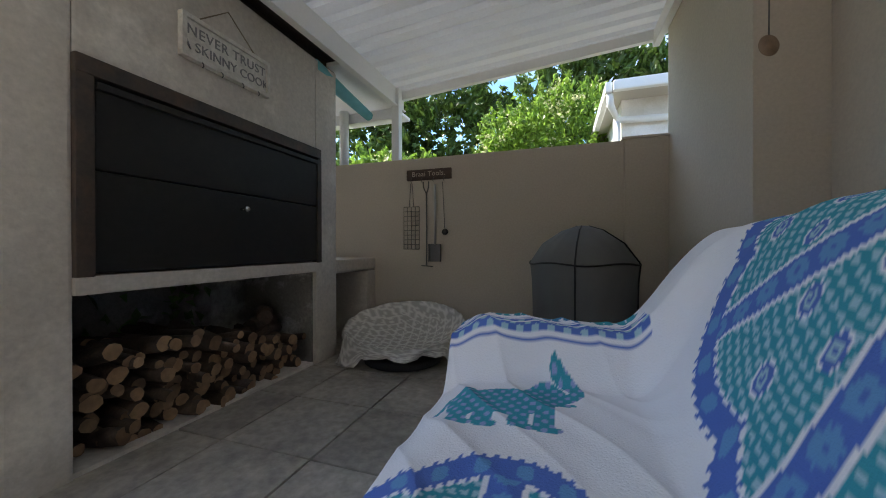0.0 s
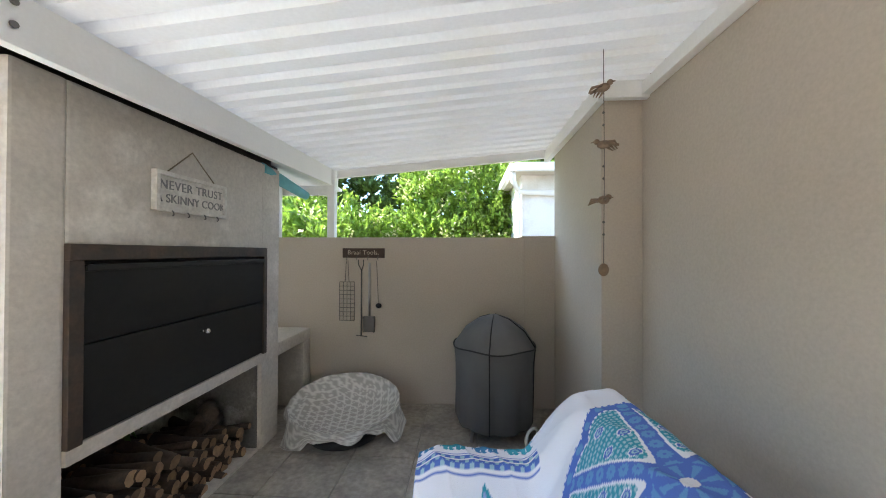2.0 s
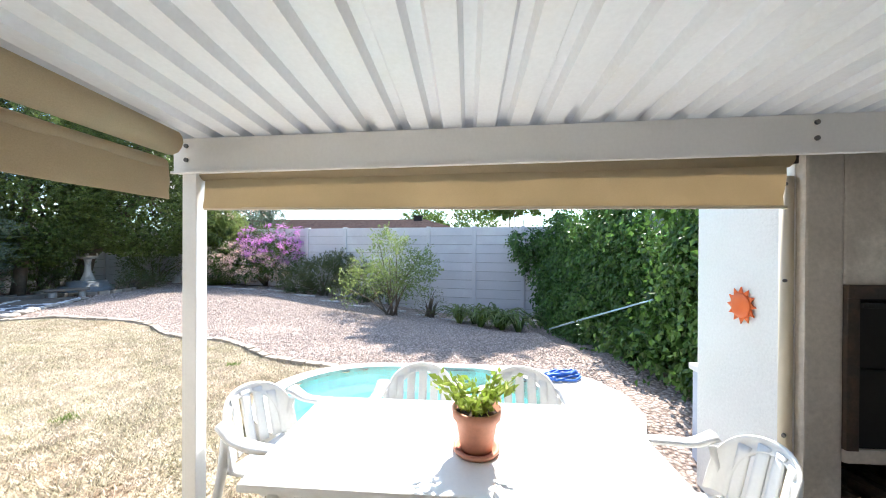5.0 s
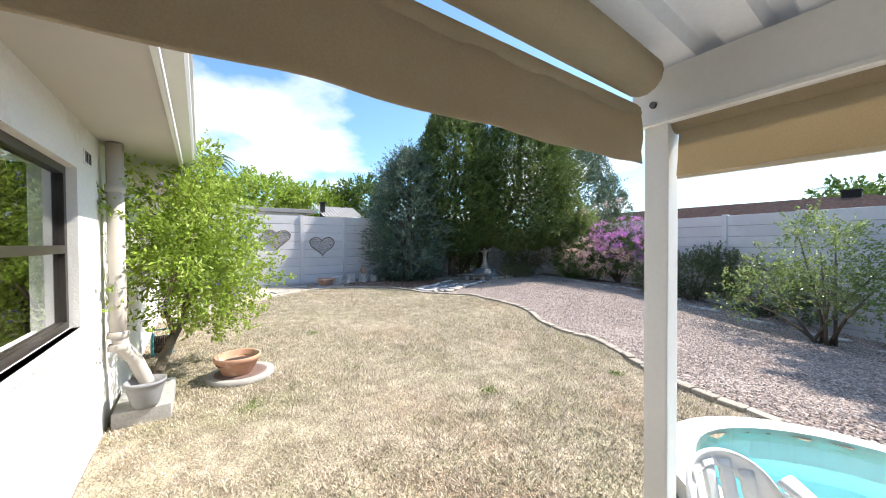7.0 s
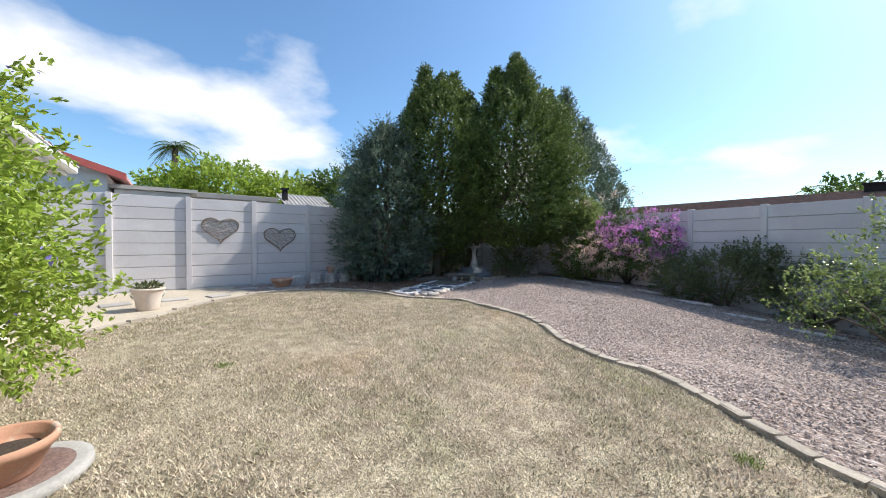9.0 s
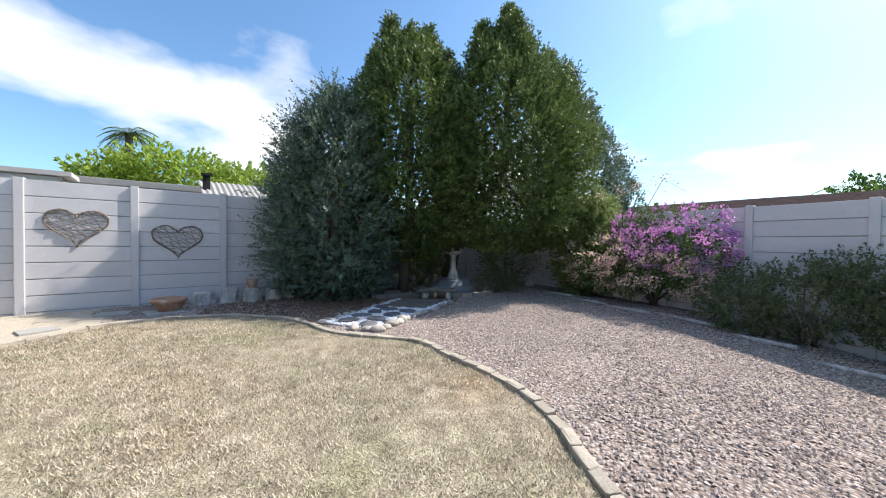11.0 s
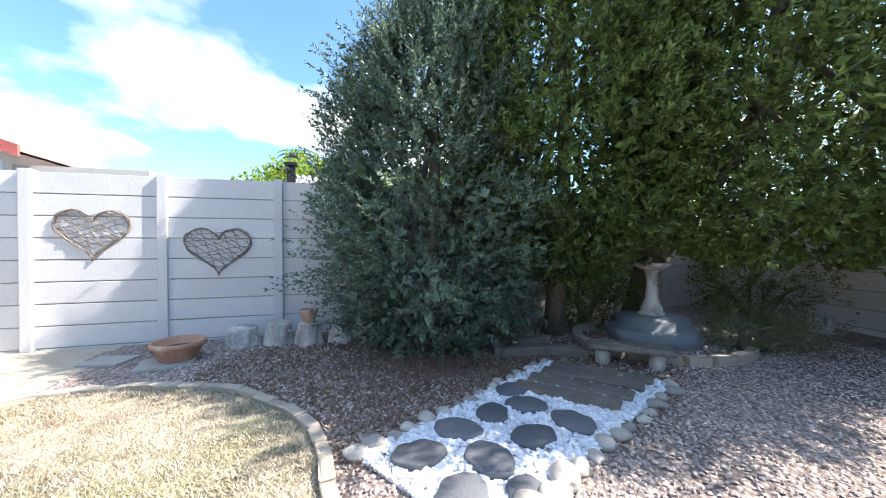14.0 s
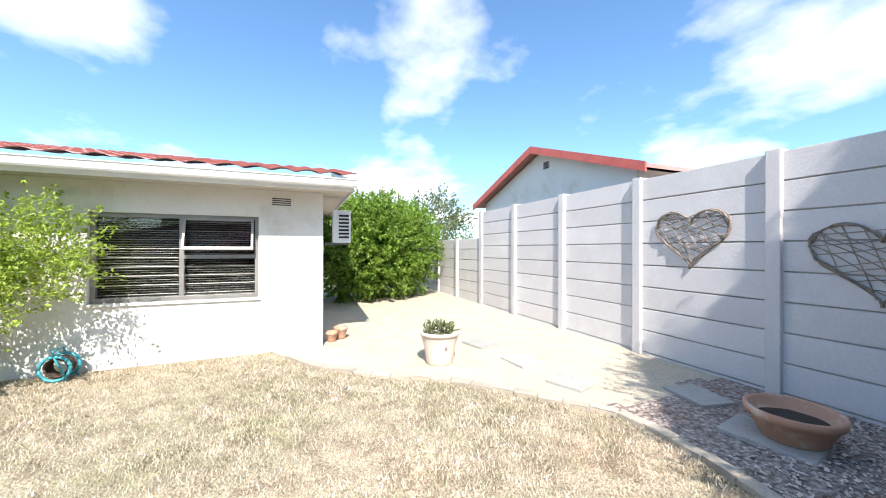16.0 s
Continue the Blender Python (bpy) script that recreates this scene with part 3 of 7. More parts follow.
def flat_shape(poly, hole=None, z0=0.0, z1=0.1):
    """A slab between two heights with an optional hole."""
    bm = bmesh.new()
    loops = []
    for pl in ([poly, hole] if hole else [poly]):
        vs = [bm.verts.new((x, y, z1)) for x, y in pl]
        es = [bm.edges.new((vs[i], vs[(i + 1) % len(vs)])) for i in range(len(vs))]
        loops.append(es)
    bmesh.ops.triangle_fill(bm, use_beauty=True, use_dissolve=False, edges=[e for l in loops for e in l])
    bmesh.ops.recalc_face_normals(bm, faces=bm.faces)
    for f in bm.faces:
        if f.normal.z < 0:
            f.normal_flip()
    r = bmesh.ops.extrude_face_region(bm, geom=list(bm.faces))
    for v in r["geom"]:
        if isinstance(v, bmesh.types.BMVert):
            v.co.z = z0
    bmesh.ops.recalc_face_normals(bm, faces=bm.faces)
    return bm


def pool():
    p = thing("swimming_pool", (-2.8, -2.0, 0.0), "small turquoise garden pool with a pale stone surround", "pool")
    inv = Matrix.Translation((2.8, 2.0, 0.0))

    def at(bm):
        bmesh.ops.transform(bm, matrix=inv, verts=bm.verts)
        return bm
    part("coping", at(flat_shape(POOL_OUT, POOL_IN, -0.3, 0.19)), M["coping"], p)
    bm = bmesh.new()
    top = [bm.verts.new((x, y, 0.187)) for x, y in POOL_IN]
    bot = [bm.verts.new((x, y, -0.55)) for x, y in POOL_IN]
    n = len(top)
    for i in range(n):
        bm.faces.new((top[i], bot[i], bot[(i + 1) % n], top[(i + 1) % n]))
    bm.faces.new(bot)
    part("shell", at(bm), M["pool_shell"], p)
    bm = bmesh.new()
    c = Vector((sum(x for x, y in POOL_IN) / n, sum(y for x, y in POOL_IN) / n, 0))
    vs = [bm.verts.new((c.x + (x - c.x) * .998, c.y + (y - c.y) * .998, 0.14)) for x, y in POOL_IN]
    f = bm.faces.new(vs)
    if f.normal.z < 0:
        f.normal_flip()
    w = part("water", at(bm), M["water"], p)
    w.visible_shadow = False
    part("entry_step", at(boxes((-2.75, -2.08, -3.12, -2.6, -0.6, -0.1), bevel=0.05)), M["pool_shell"], p)
    bm = bmesh.new()
    pts = []
    for k in range(90):
        a = k * .42
        pts.append(Vector((-3.36 + math.cos(a) * (.10 + .05 * math.sin(k * .9)), -.75 + math.sin(a * .93) * (.19 + .06 * math.sin(k * .37)), .206 + .0006 * k + .01 * math.sin(k * 1.7) ** 2)))
    tube(bm, pts, .014, 6)
    h = part("pool_hose", bm, M["blue_plastic"])
    tagged(h, "coiled bright blue pool hose on the coping", "hose")


pool()


# ---- walls of the patio ----
def patio():
    # slab and tiles
    ob = part("floor", boxes((-1.78, 1.49, -3.15, 2.215, -0.4, -0.022)), M["grout"])
    tagged(ob, "tiled patio floor of grey slate-look squares", "floor", kind="structure")
    T = 0.455
    bm = boxes((-T / 2 + .004, T / 2 - .004, -T / 2 + .004, T / 2 - .004, -0.012, 0.012), bevel=0.003)
    me = finish("tile", bm, M["tile"])
    ys = np.arange(-3.15 + T / 2 - .1, 2.3, T); xs = np.arange(-1.78 + T / 2, 1.6, T)
    for x in xs:
        for y in ys:
            if y + T / 2 > 2.36 or x - T / 2 > 1.35:
                continue
            t = new("tile", me)
            t.parent = ob
            t.matrix_basis = pose(x, y, -0.024 + 0.001 * rng.normal(), 0, 0, 90 * int(rng.integers(4)))
    w = part("wall_back", boxes((-2.4, 1.5, 2.215, 2.39, -0.3, 1.61), (0.955, 1.245, 2.185, 2.215, -0.05, 1.61), (0.94, 1.26, 2.17, 2.40, 1.605, 1.625), bevel=0.008), M["plaster_tan"])
    tagged(w, "tan plastered garden wall behind the barbecue", "wall", kind="structure")
    w = part("wall_right", boxes((JOG_X, 2.2, JOG_Y, 2.215, -0.3, 2.75), (RIGHT_X, 2.2, -3.3, JOG_Y - .002, -0.3, 2.75), bevel=0.006), M["plaster_tan"])
    tagged(w, "tan plastered house wall with a stepped corner", "wall", kind="structure")


patio()


def braai():
    b = thing("built_in_barbecue", (FACE_X, 0.7, 0.0), "plastered built-in barbecue with black doors and a wood store below", "barbecue")
    inv = Matrix.Translation((-FACE_X, -0.7, 0))

    def at(bm):
        bmesh.ops.transform(bm, matrix=inv, verts=bm.verts)
        return bm
    F, Y0, Y1, K = FACE_X, PIER_Y0, PIER_Y1, BRAAI_BACK
    for nm, spec in (("left_pier", (K, F, Y0, 0.03, -0.05, 2.13)), ("right_pier", (K, F, 1.33, Y1, -0.05, 2.13)), ("chimney_breast", (K, F, 0.03, 1.33, 1.49, 2.13)),
                     ("back_lining", (K, K + .12, 0.03, 1.33, -0.05, 1.49)), ("hearth_slab", (K + .12, F + 0.012, 0.03, 1.33, 0.635, 0.705))):
        part(nm, at(boxes(spec, bevel=0.012)), M["plaster"], b)
    part("white_end_wall", at(boxes((K - .01, F - .05, Y0 - .006, Y0 + .01, -0.05, 2.12), bevel=0.004)), M["plaster_white"], b, "white-painted end wall")
    # darker mottled plaster on the wood store's back and right side
    part("soot_lining", at(boxes((K + .12, K + .14, 0.032, 1.328, 0.0, .634), (K + .14, F - .03, 1.31, 1.328, 0, .634))), M["dark_plaster"], b)
    part("hearth_floor", at(boxes((K + .14, F - .01, .032, 1.308, -.04, 0.004))), M["plaster"], b)
    # doors
    fr = bmesh.new()
    box(fr, F - .03, F + .022, 0.03, 1.36, 1.43, 1.495, .004)
    box(fr, F - .03, F + .02, 0.03, 0.085, .70, 1.43, .004)
    box(fr, F - .03, F + .02, 1.325, 1.365, .70, 1.43, .004)
    part("door_frame", at(fr), M["rust_steel"], b, "rust-edged black steel frame")
    part("hood_slot", at(boxes((F - .045, F - .02, 0.085, 1.325, 1.37, 1.44))), M["cord_black"], b)
    up = part("upper_door", at(boxes((F - .035, F + .012, 0.088, 1.322, 1.095, 1.40), bevel=0.005)), M["black_steel"], b)
    part("top_rail", at(boxes((F - .03, F + .03, 0.088, 1.322, 1.385, 1.412), bevel=0.006)), M["black_steel"], b)
    lo = part("lower_door", at(boxes((F - .035, F + .012, 0.088, 1.322, 0.712, 1.088), bevel=0.005)), M["black_steel"], b)
    kb = bmesh.new()
    tube(kb, [(F + .01, .71, 1.01), (F + .04, .71, 1.01)], .008, 10)
    bmesh.ops.create_uvsphere(kb, u_segments=12, v_segments=8, radius=.017, matrix=Matrix.Translation((F + .05, .71, 1.01)))
    part("knob", at(kb), M["chrome"], lo, "chrome knob")
    bm = boxes((K, -1.15, Y1 + .004, BACK_Y - .004, .60, .71), (K, -1.15, 2.06, BACK_Y - .004, -.02, .598), (K, K + .06, Y1 + .004, 2.058, -.02, .598), bevel=0.02)
    s = part("side_shelf", bm, M["plaster"])
    tagged(s, "plastered cement shelf beside the barbecue", "shelf")


braai()


def firewood():
    bm = bmesh.new()
    L = 0.34
    lathe(bm, [(.048, -L / 2), (.05, -L / 4), (.047, 0), (.05, L / 4), (.047, L / 2)], 10, wobble=.25)
    for f in bm.faces:
        if len(f.verts) > 4:
            f.material_index = 1
            f.smooth = False
    me = finish("firewood_log", bm, [M["bark"], M["cutwood"]])
    first = None
    z, row = 0.04, 0
    while z < 0.40:
        y = 0.10 + (row % 2) * .045
        while y < 1.25:
            top = 0.40 - 0.20 * max(0, (y - .55) / .7)
            if z < top:
                for x in (-1.36, -1.70):
                    s = rng.uniform(.42, .78)
                    m = pose(x + rng.normal(0, .035), y, z + rng.normal(0, .006) - (.048 * (1 - s)), 0, 90 + rng.normal(0, 5), rng.normal(0, 6)) @ Matrix.Diagonal((s, s, 1, 1)) @ pose(0, 0, 0, 0, 0, rng.uniform(0, 360))
                    if first is None:
                        first = tagged(new("firewood_log", me), "bark-covered firewood log stacked in the wood store", "log", "stacked firewood")
                        first.matrix_basis = m
                    else:
                        o = first.copy()
                        scene.collection.objects.link(o)
                        o.matrix_basis = m
            y += .064
        z += .054
        row += 1
    bm = bmesh.new()
    for k in range(3):
        tube(bm, [(-1.42 + .05 * k, .93 + .07 * k, .25 + .05 * k), (-1.40, 1.12, .27 + .045 * k), (-1.42, 1.27 - .04 * k, .24 + .06 * k)], [.05, .06, .045], 7)
    o = part("split_log", bm, M["bark"])
    tagged(o, "rough split logs heaped against the pier", "log")


firewood()


# ---- patio roof ----
def patio_roof():
    def rz(x, y=0.0):
        return 2.275 + 0.020 * y + (x + 0.97) * 0.085
    # trapezoid sheeting, ribs along x
    pitch, h = 0.158, 0.036
    ys, zs = [], []
    y = -3.32
    while y < 2.45:
        for dy, dz in ((0, 0), (.086, 0), (.102, h), (.142, h), (.158, 0)):
            ys.append(y + dy); zs.append(dz)
        y += pitch
    xs = np.linspace(-1.12, 1.62, 4)
    V = []
    for t in (0, .0025):
        for x in xs:
            for yy, zz in zip(ys, zs):
                V.append((x, yy, rz(x, yy) + zz + t + 0.002))
    V = np.array(V)
    n, k = len(ys), len(xs)
    F = []
    for t in range(2):
        for i in range(k - 1):
            for j in range(n - 1):
                a = t * n * k + i * n + j
                q = (a, a + n, a + n + 1, a + 1)
                F.append(q if t else q[::-1])
    me = mesh_np("roof", V, np.array(F), M["roof_sheet"])
    tagged(new("patio_roof", me), "white corrugated steel patio roof sheets", "roof", kind="structure")
    bm = bmesh.new()
    box(bm, -1.005, -0.965, -3.26, 2.45, -.18, -.008, .004)
    box(bm, -0.964, -0.945, -3.26, 2.45, -.186, -.174, .002)
    for v in bm.verts:
        v.co.z += rz(-0.97, v.co.y)
    o = part("eave_beam", bm, M["white_steel"])
    tagged(o, "white steel eave beam carrying the patio roof", "beam", kind="structure")
    for y, z in ((-0.245, 2.225), (-0.245, 2.155), (-3.19, 2.165), (-3.19, 2.095)):
        bm = bmesh.new()
        tube(bm, [(-.966, y, z), (-.957, y, z)], .011, 8)
        bo = part("bolt", bm, M["wire"], o)
    bm = bmesh.new()
    box(bm, -1.16, -1.125, -3.3, 2.45, -.10, .05, .004)
    box(bm, -1.124, -1.03, -3.3, 2.45, -.10, -.085, .002)
    # board added behind the gutter to block sun through the gap above the barbecue
    box(bm, -1.20, -1.162, -.25, 1.6, -.175, .05, .004)
    for v in bm.verts:
        v.co.z += rz(-1.05, v.co.y)
    tagged(part("roof_gutter", bm, M["frame_bronze"]), "dark gutter along the patio roof's lower edge, with an added sun-blocking board", "gutter", kind="structure")
    # wall plate following the stepped wall, and end rafters
    bm = boxes((JOG_X - .05, JOG_X - .002, JOG_Y - .05, 2.44, 2.385, 2.50), (JOG_X - .05, RIGHT_X - .002, JOG_Y - .1, JOG_Y - .052, 2.39, 2.49), (RIGHT_X - .052, RIGHT_X - .003, -3.2, JOG_Y - .102, 2.40, 2.475), bevel=.004)
    tagged(part("wall_plate", bm, M["white_steel"]), "white steel wall plate under the roof sheets", "beam", kind="structure")
    bm = bmesh.new()
    vs = box(bm, -1.0, 1.2, 2.40, 2.45, -.05, .03, .004)
    for v in bm.verts:
        v.co.z += rz(v.co.x, 2.42) - 0.03
    tagged(part("end_rafter", bm, M["white_steel"]), "white steel rafter at the roof's end", "beam", kind="structure")
    # posts
    def post(name, x, y, z0, z1, w, label):
        bm = bmesh.new()
        box(bm, -w / 2, w / 2, -w / 2, w / 2, 0, z1 - z0, .006)
        o = part(name, bm, M["white_steel"])
        o.matrix_basis = pose(x, y, z0)
        return tagged(o, label, "post", kind="structure")
    post("corner_post", -1.02, -3.19, -0.02, 2.20, .075, "white-painted steel corner post of the patio")
    post("wall_post", -0.97, 2.30, 1.61, 2.30, .075, "white post standing on the garden wall")
    bm = bmesh.new()
    tube(bm, [(-1.55, 2.30, 1.6), (-1.55, 2.30, 2.16)], .045, 14)
    tagged(part("white_downpipe", bm, M["white_steel"]), "round white downpipe beyond the garden wall", "pipe")
    # lower lean-to roof behind the barbecue
    tagged(part("lean_to_roof", boxes((-3.6, -1.03, 1.5, 2.75, 2.16, 2.19), (-3.6, -1.03, 2.36, 2.42, 2.06, 2.158)), M["roof_sheet"]), "white lean-to roof beyond the barbecue", "roof", kind="structure")
    bm = bmesh.new()
    tube(bm, [(-1.15, 1.35, 2.10), (-1.2, 1.75, 2.08), (-1.18, 2.15, 2.02)], [.045, .05, .042], 10)
    tagged(part("rolled_sheet", bm, M["aqua_cloth"]), "rolled aqua-blue plastic sheet under the roof edge", "sheet")


patio_roof()


# ---- boundary walls ----
def fences():
    def run(name, origin, ang, bays, spacing, top, rows, ph, label, base=-0.7):
        """Precast posts and slotted panels along the local x axis."""
        e = new(name)
        e.matrix_basis = pose(origin[0], origin[1], 0, 0, 0, ang)
        tagged(e, label, "garden wall", kind="structure")
        me_post = finish("post", boxes((-.06, .06, -.076, .076, 0, top - base + .012), bevel=.012), M["fence"])
        me_panel = finish("panel", boxes((.055, spacing - .055, -.024, .024, .007, ph - .007), bevel=.007), M["fence"])
        me_back = finish("backing", boxes((.05, spacing - .05, -.006, .006, 0, rows * ph - .03)), M["slab"])
        for i in range(bays + 1):
            o = new("post", me_post); o.parent = e
            o.matrix_basis = pose(i * spacing, 0, base)
            if i < bays:
                k = new("backing", me_back); k.parent = e
                k.matrix_basis = pose(i * spacing, 0, top - rows * ph)
                for r in range(rows):
                    o = new("panel", me_panel); o.parent = e
                    o.matrix_basis = pose(i * spacing, 0.004 * ((i * 7 + r * 3) % 3 - 1), top - (r + 1) * ph - 0.008)
        return e

    S = 1.453
    # heart wall: from the tall end by the far house to the corner behind the trees
    run("wall_hearts", (3.26, FENCE_Y - .05), 180, 11, S, 2.59, 9, 0.283, "grey precast concrete garden wall of posts and slotted panels")
    e = run("wall_hearts_low", (3.26 + 4 * S, FENCE_Y - .05), 180, 4, S, 1.95, 7, 0.283, "lower grey precast wall running on beside the far house")
    d = SIDE_B - SIDE_A
    run("wall_side", (SIDE_A.x, SIDE_A.y), math.degrees(math.atan2(d.y, d.x)), 11, d.length / 11.0, 2.34, 10, 0.283, "grey precast concrete side wall along the gravel")
    run("wall_vine", (-10.0, 1.45), 0, 6, 1.35, 2.3, 10, 0.283, "precast wall overgrown by the vine")


fences()


# ---- house ----
def house():
    h = thing("house", (HOUSE_X, -7.0, 0.0), "white rendered single-storey house with a red tiled roof", "house")
    inv = Matrix.Translation((-HOUSE_X, 7.0, 0))

    def at(bm):
        bmesh.ops.transform(bm, matrix=inv, verts=bm.verts)
        return bm
    X = HOUSE_X
    # openings: (y0, y1, z0, z1)
    W = [(-10.33, -8.55, 1.0, 2.09), (-5.80, -4.0, 1.12, 2.14)]
    spans = []
    y_at = HOUSE_Y1
    for a, b_, z0, z1 in W:
        spans += [(X, X + .22, y_at, a, -.2, 2.46), (X, X + .22, a, b_, -.2, z0), (X, X + .22, a, b_, z1, 2.46)]
        y_at = b_
    spans += [(X, X + .22, y_at, -3.2, -.2, 2.46), (X + .22, 7.0, HOUSE_Y1, HOUSE_Y1 + .22, -.2, 2.46), (X + .22, 1.49, -3.42, -3.2, -.2, 2.46)]
    for sp in spans:
        part("wall", at(boxes(sp)), M["house_wall"], h)
    # near-black panels put the room's shade into colour behind the panes
    part("inner_room", at(boxes((X + 1.6, X + 1.65, HOUSE_Y1 + .25, -3.5, 0, 2.44), (X + .23, X + 1.6, HOUSE_Y1 + .25, -3.5, 0.0, .04), (X + .23, X + 1.6, -7.5, -7.4, 0.05, 2.4))), M["near_black"], h)
    part("soffit", at(boxes((X - .48, X + .25, HOUSE_Y1 - .35, -3.22, 2.462, 2.486), (X + .25, 7.0, HOUSE_Y1 - .35, HOUSE_Y1 + .22, 2.462, 2.486))), M["soffit"], h)
    part("fascia", at(boxes((X - .505, X - .482, HOUSE_Y1 - .37, -3.2, 2.43, 2.60), (X - .48, 7.0, HOUSE_Y1 - .372, HOUSE_Y1 - .352, 2.43, 2.60), bevel=.004)), M["white_steel"], h)
    g = bmesh.new()
    prof = [(-.005, .0), (-.085, .0), (-.10, .02), (-.10, .085), (-.115, .095), (-.115, .105), (-.09, .105), (-.085, .02), (-.01, .012)]
    rows = [[g.verts.new((X - .506 + px, y, 2.475 + pz)) for px, pz in prof] for y in (HOUSE_Y1 - .40, -3.2)]
    for i in range(len(prof) - 1):
        g.faces.new((rows[0][i], rows[0][i + 1], rows[1][i + 1], rows[1][i]))
    part("gutter", at(g), M["white_steel"], h)
    # roof: ribbed tile courses on one slope
    V, F = [], []
    ys2 = np.arange(HOUSE_Y1 - .42, -3.1, .05)
    for c in range(11):
        x0 = X - .56 + c * .34
        for x, lift in ((x0, .045), (x0 + .36, .02)):
            for y in ys2:
                V.append((x, y, 2.585 + (x - X + .56) * .23 + lift + .04 * abs(math.sin(y * math.pi / .30))))
    n = len(ys2)
    for r in range(21):
        for j in range(n - 1):
            a = r * n + j
            F.append((a, a + 1, a + n + 1, a + n))
    me = mesh_np("roof", np.array(V), np.array(F), M["roof_red"])
    o = new("roof", me); o.parent = h; o.matrix_basis = inv
    part("roof_deck", at(boxes((X - .5, X - .46, HOUSE_Y1 - .3, -3.2, 2.5, 2.6))), M["soffit"], h)
    bm = bmesh.new()
    a = bm.verts.new((X - .48, HOUSE_Y1 - .36, 2.6)); b2 = bm.verts.new((X + 3.2, HOUSE_Y1 - .36, 2.6)); c2 = bm.verts.new((X + 3.2, HOUSE_Y1 - .36, 3.44))
    bm.faces.new((a, b2, c2))
    part("gable_board", at(bm), M["white_steel"], h)

    def window(y0, y1, z0, z1, mull, mat, name, lights):
        wnd = new(name); wnd.parent = h; wnd.matrix_basis = pose(0, y0 + 7.0, z0)
        w, t = y1 - y0, z1 - z0
        f = .05
        bm = boxes((.05, .11, 0, w, 0, f), (.05, .11, 0, w, t - f, t), (.05, .11, 0, f, f, t - f), (.05, .11, w - f, w, f, t - f), bevel=.004)
        for m_ in mull:
            box(bm, .05, .11, m_ - f / 2, m_ + f / 2, f, t - f, .004)
        for y_a, y_b, zz in lights:
            box(bm, .045, .115, y_a, y_b, zz - .025, zz + .025, .004)
        part("window_frame", bm, mat, wnd)
        g = part("pane", boxes((.076, .082, f, w - f, f, t - f)), M["glass"], wnd)
        g.visible_shadow = False
        part("window_sill", boxes((-.03, .05, -.03, w + .03, -.035, 0), bevel=.006), M["house_wall"], wnd)
        return wnd, w, t
    wnd, w, t = window(*W[0], [.88], M["frame_grey"], "window", [(.05, .86, .55), (.05, .86, .66)])
    # open top-hung vent
    bm = boxes((-.005, .02, .06, .86, -.42, -.38), (-.005, .02, .06, .09, -.38, 0), (-.005, .02, .83, .86, -.38, 0), (-.005, .02, .06, .86, -.03, 0), bevel=.003)
    sash = part("open_sash", bm, M["frame_grey"], wnd, "grey top-hung sash propped open")
    sash.matrix_basis = pose(.04, 0, t - .04, 0, 14, 0)
    # venetian blind behind the panes
    sl = finish("slat", boxes((-.012, .012, .04, w - .04, -.001, .001)), M["slat"])
    for k in range(34):
        o = new("slat", sl); o.parent = wnd; o.matrix_basis = pose(.16, 0, .05 + k * .03, 0, 10, 0)
    # burglar bars
    for k in range(9):
        bm = bmesh.new()
        tube(bm, [(.14, .03, .08 + k * .115), (.14, w - .03, .08 + k * .115)], .006, 6)
        part("burglar_bar", bm, M["slat"], wnd)
    window(*W[1], [], M["frame_bronze"], "window", [(.03, 1.55, .50)])
    # air bricks
    for y0, z in ((-10.75, 2.24), (-6.15, 2.20)):
        a = new("air_vent"); a.parent = h; a.matrix_basis = pose(0, y0 + 7.0, z)
        wide = y0 < -8
        part("vent_frame", boxes((-.006, .0, 0, .27 if wide else .19, 0, .13 if wide else .10), bevel=.002), M["house_wall"], a)
        for k in range(4):
            slot = (-.009, -.0062, .015, .255, .016 + k * .028, .030 + k * .028) if wide else (-.009, -.0062, .022 + k * .042, .040 + k * .042, .012, .088)
            # near-black strip on the frame stands in for shade inside a slot
            part("vent_slot", boxes(slot), M["near_black"], a)


house()


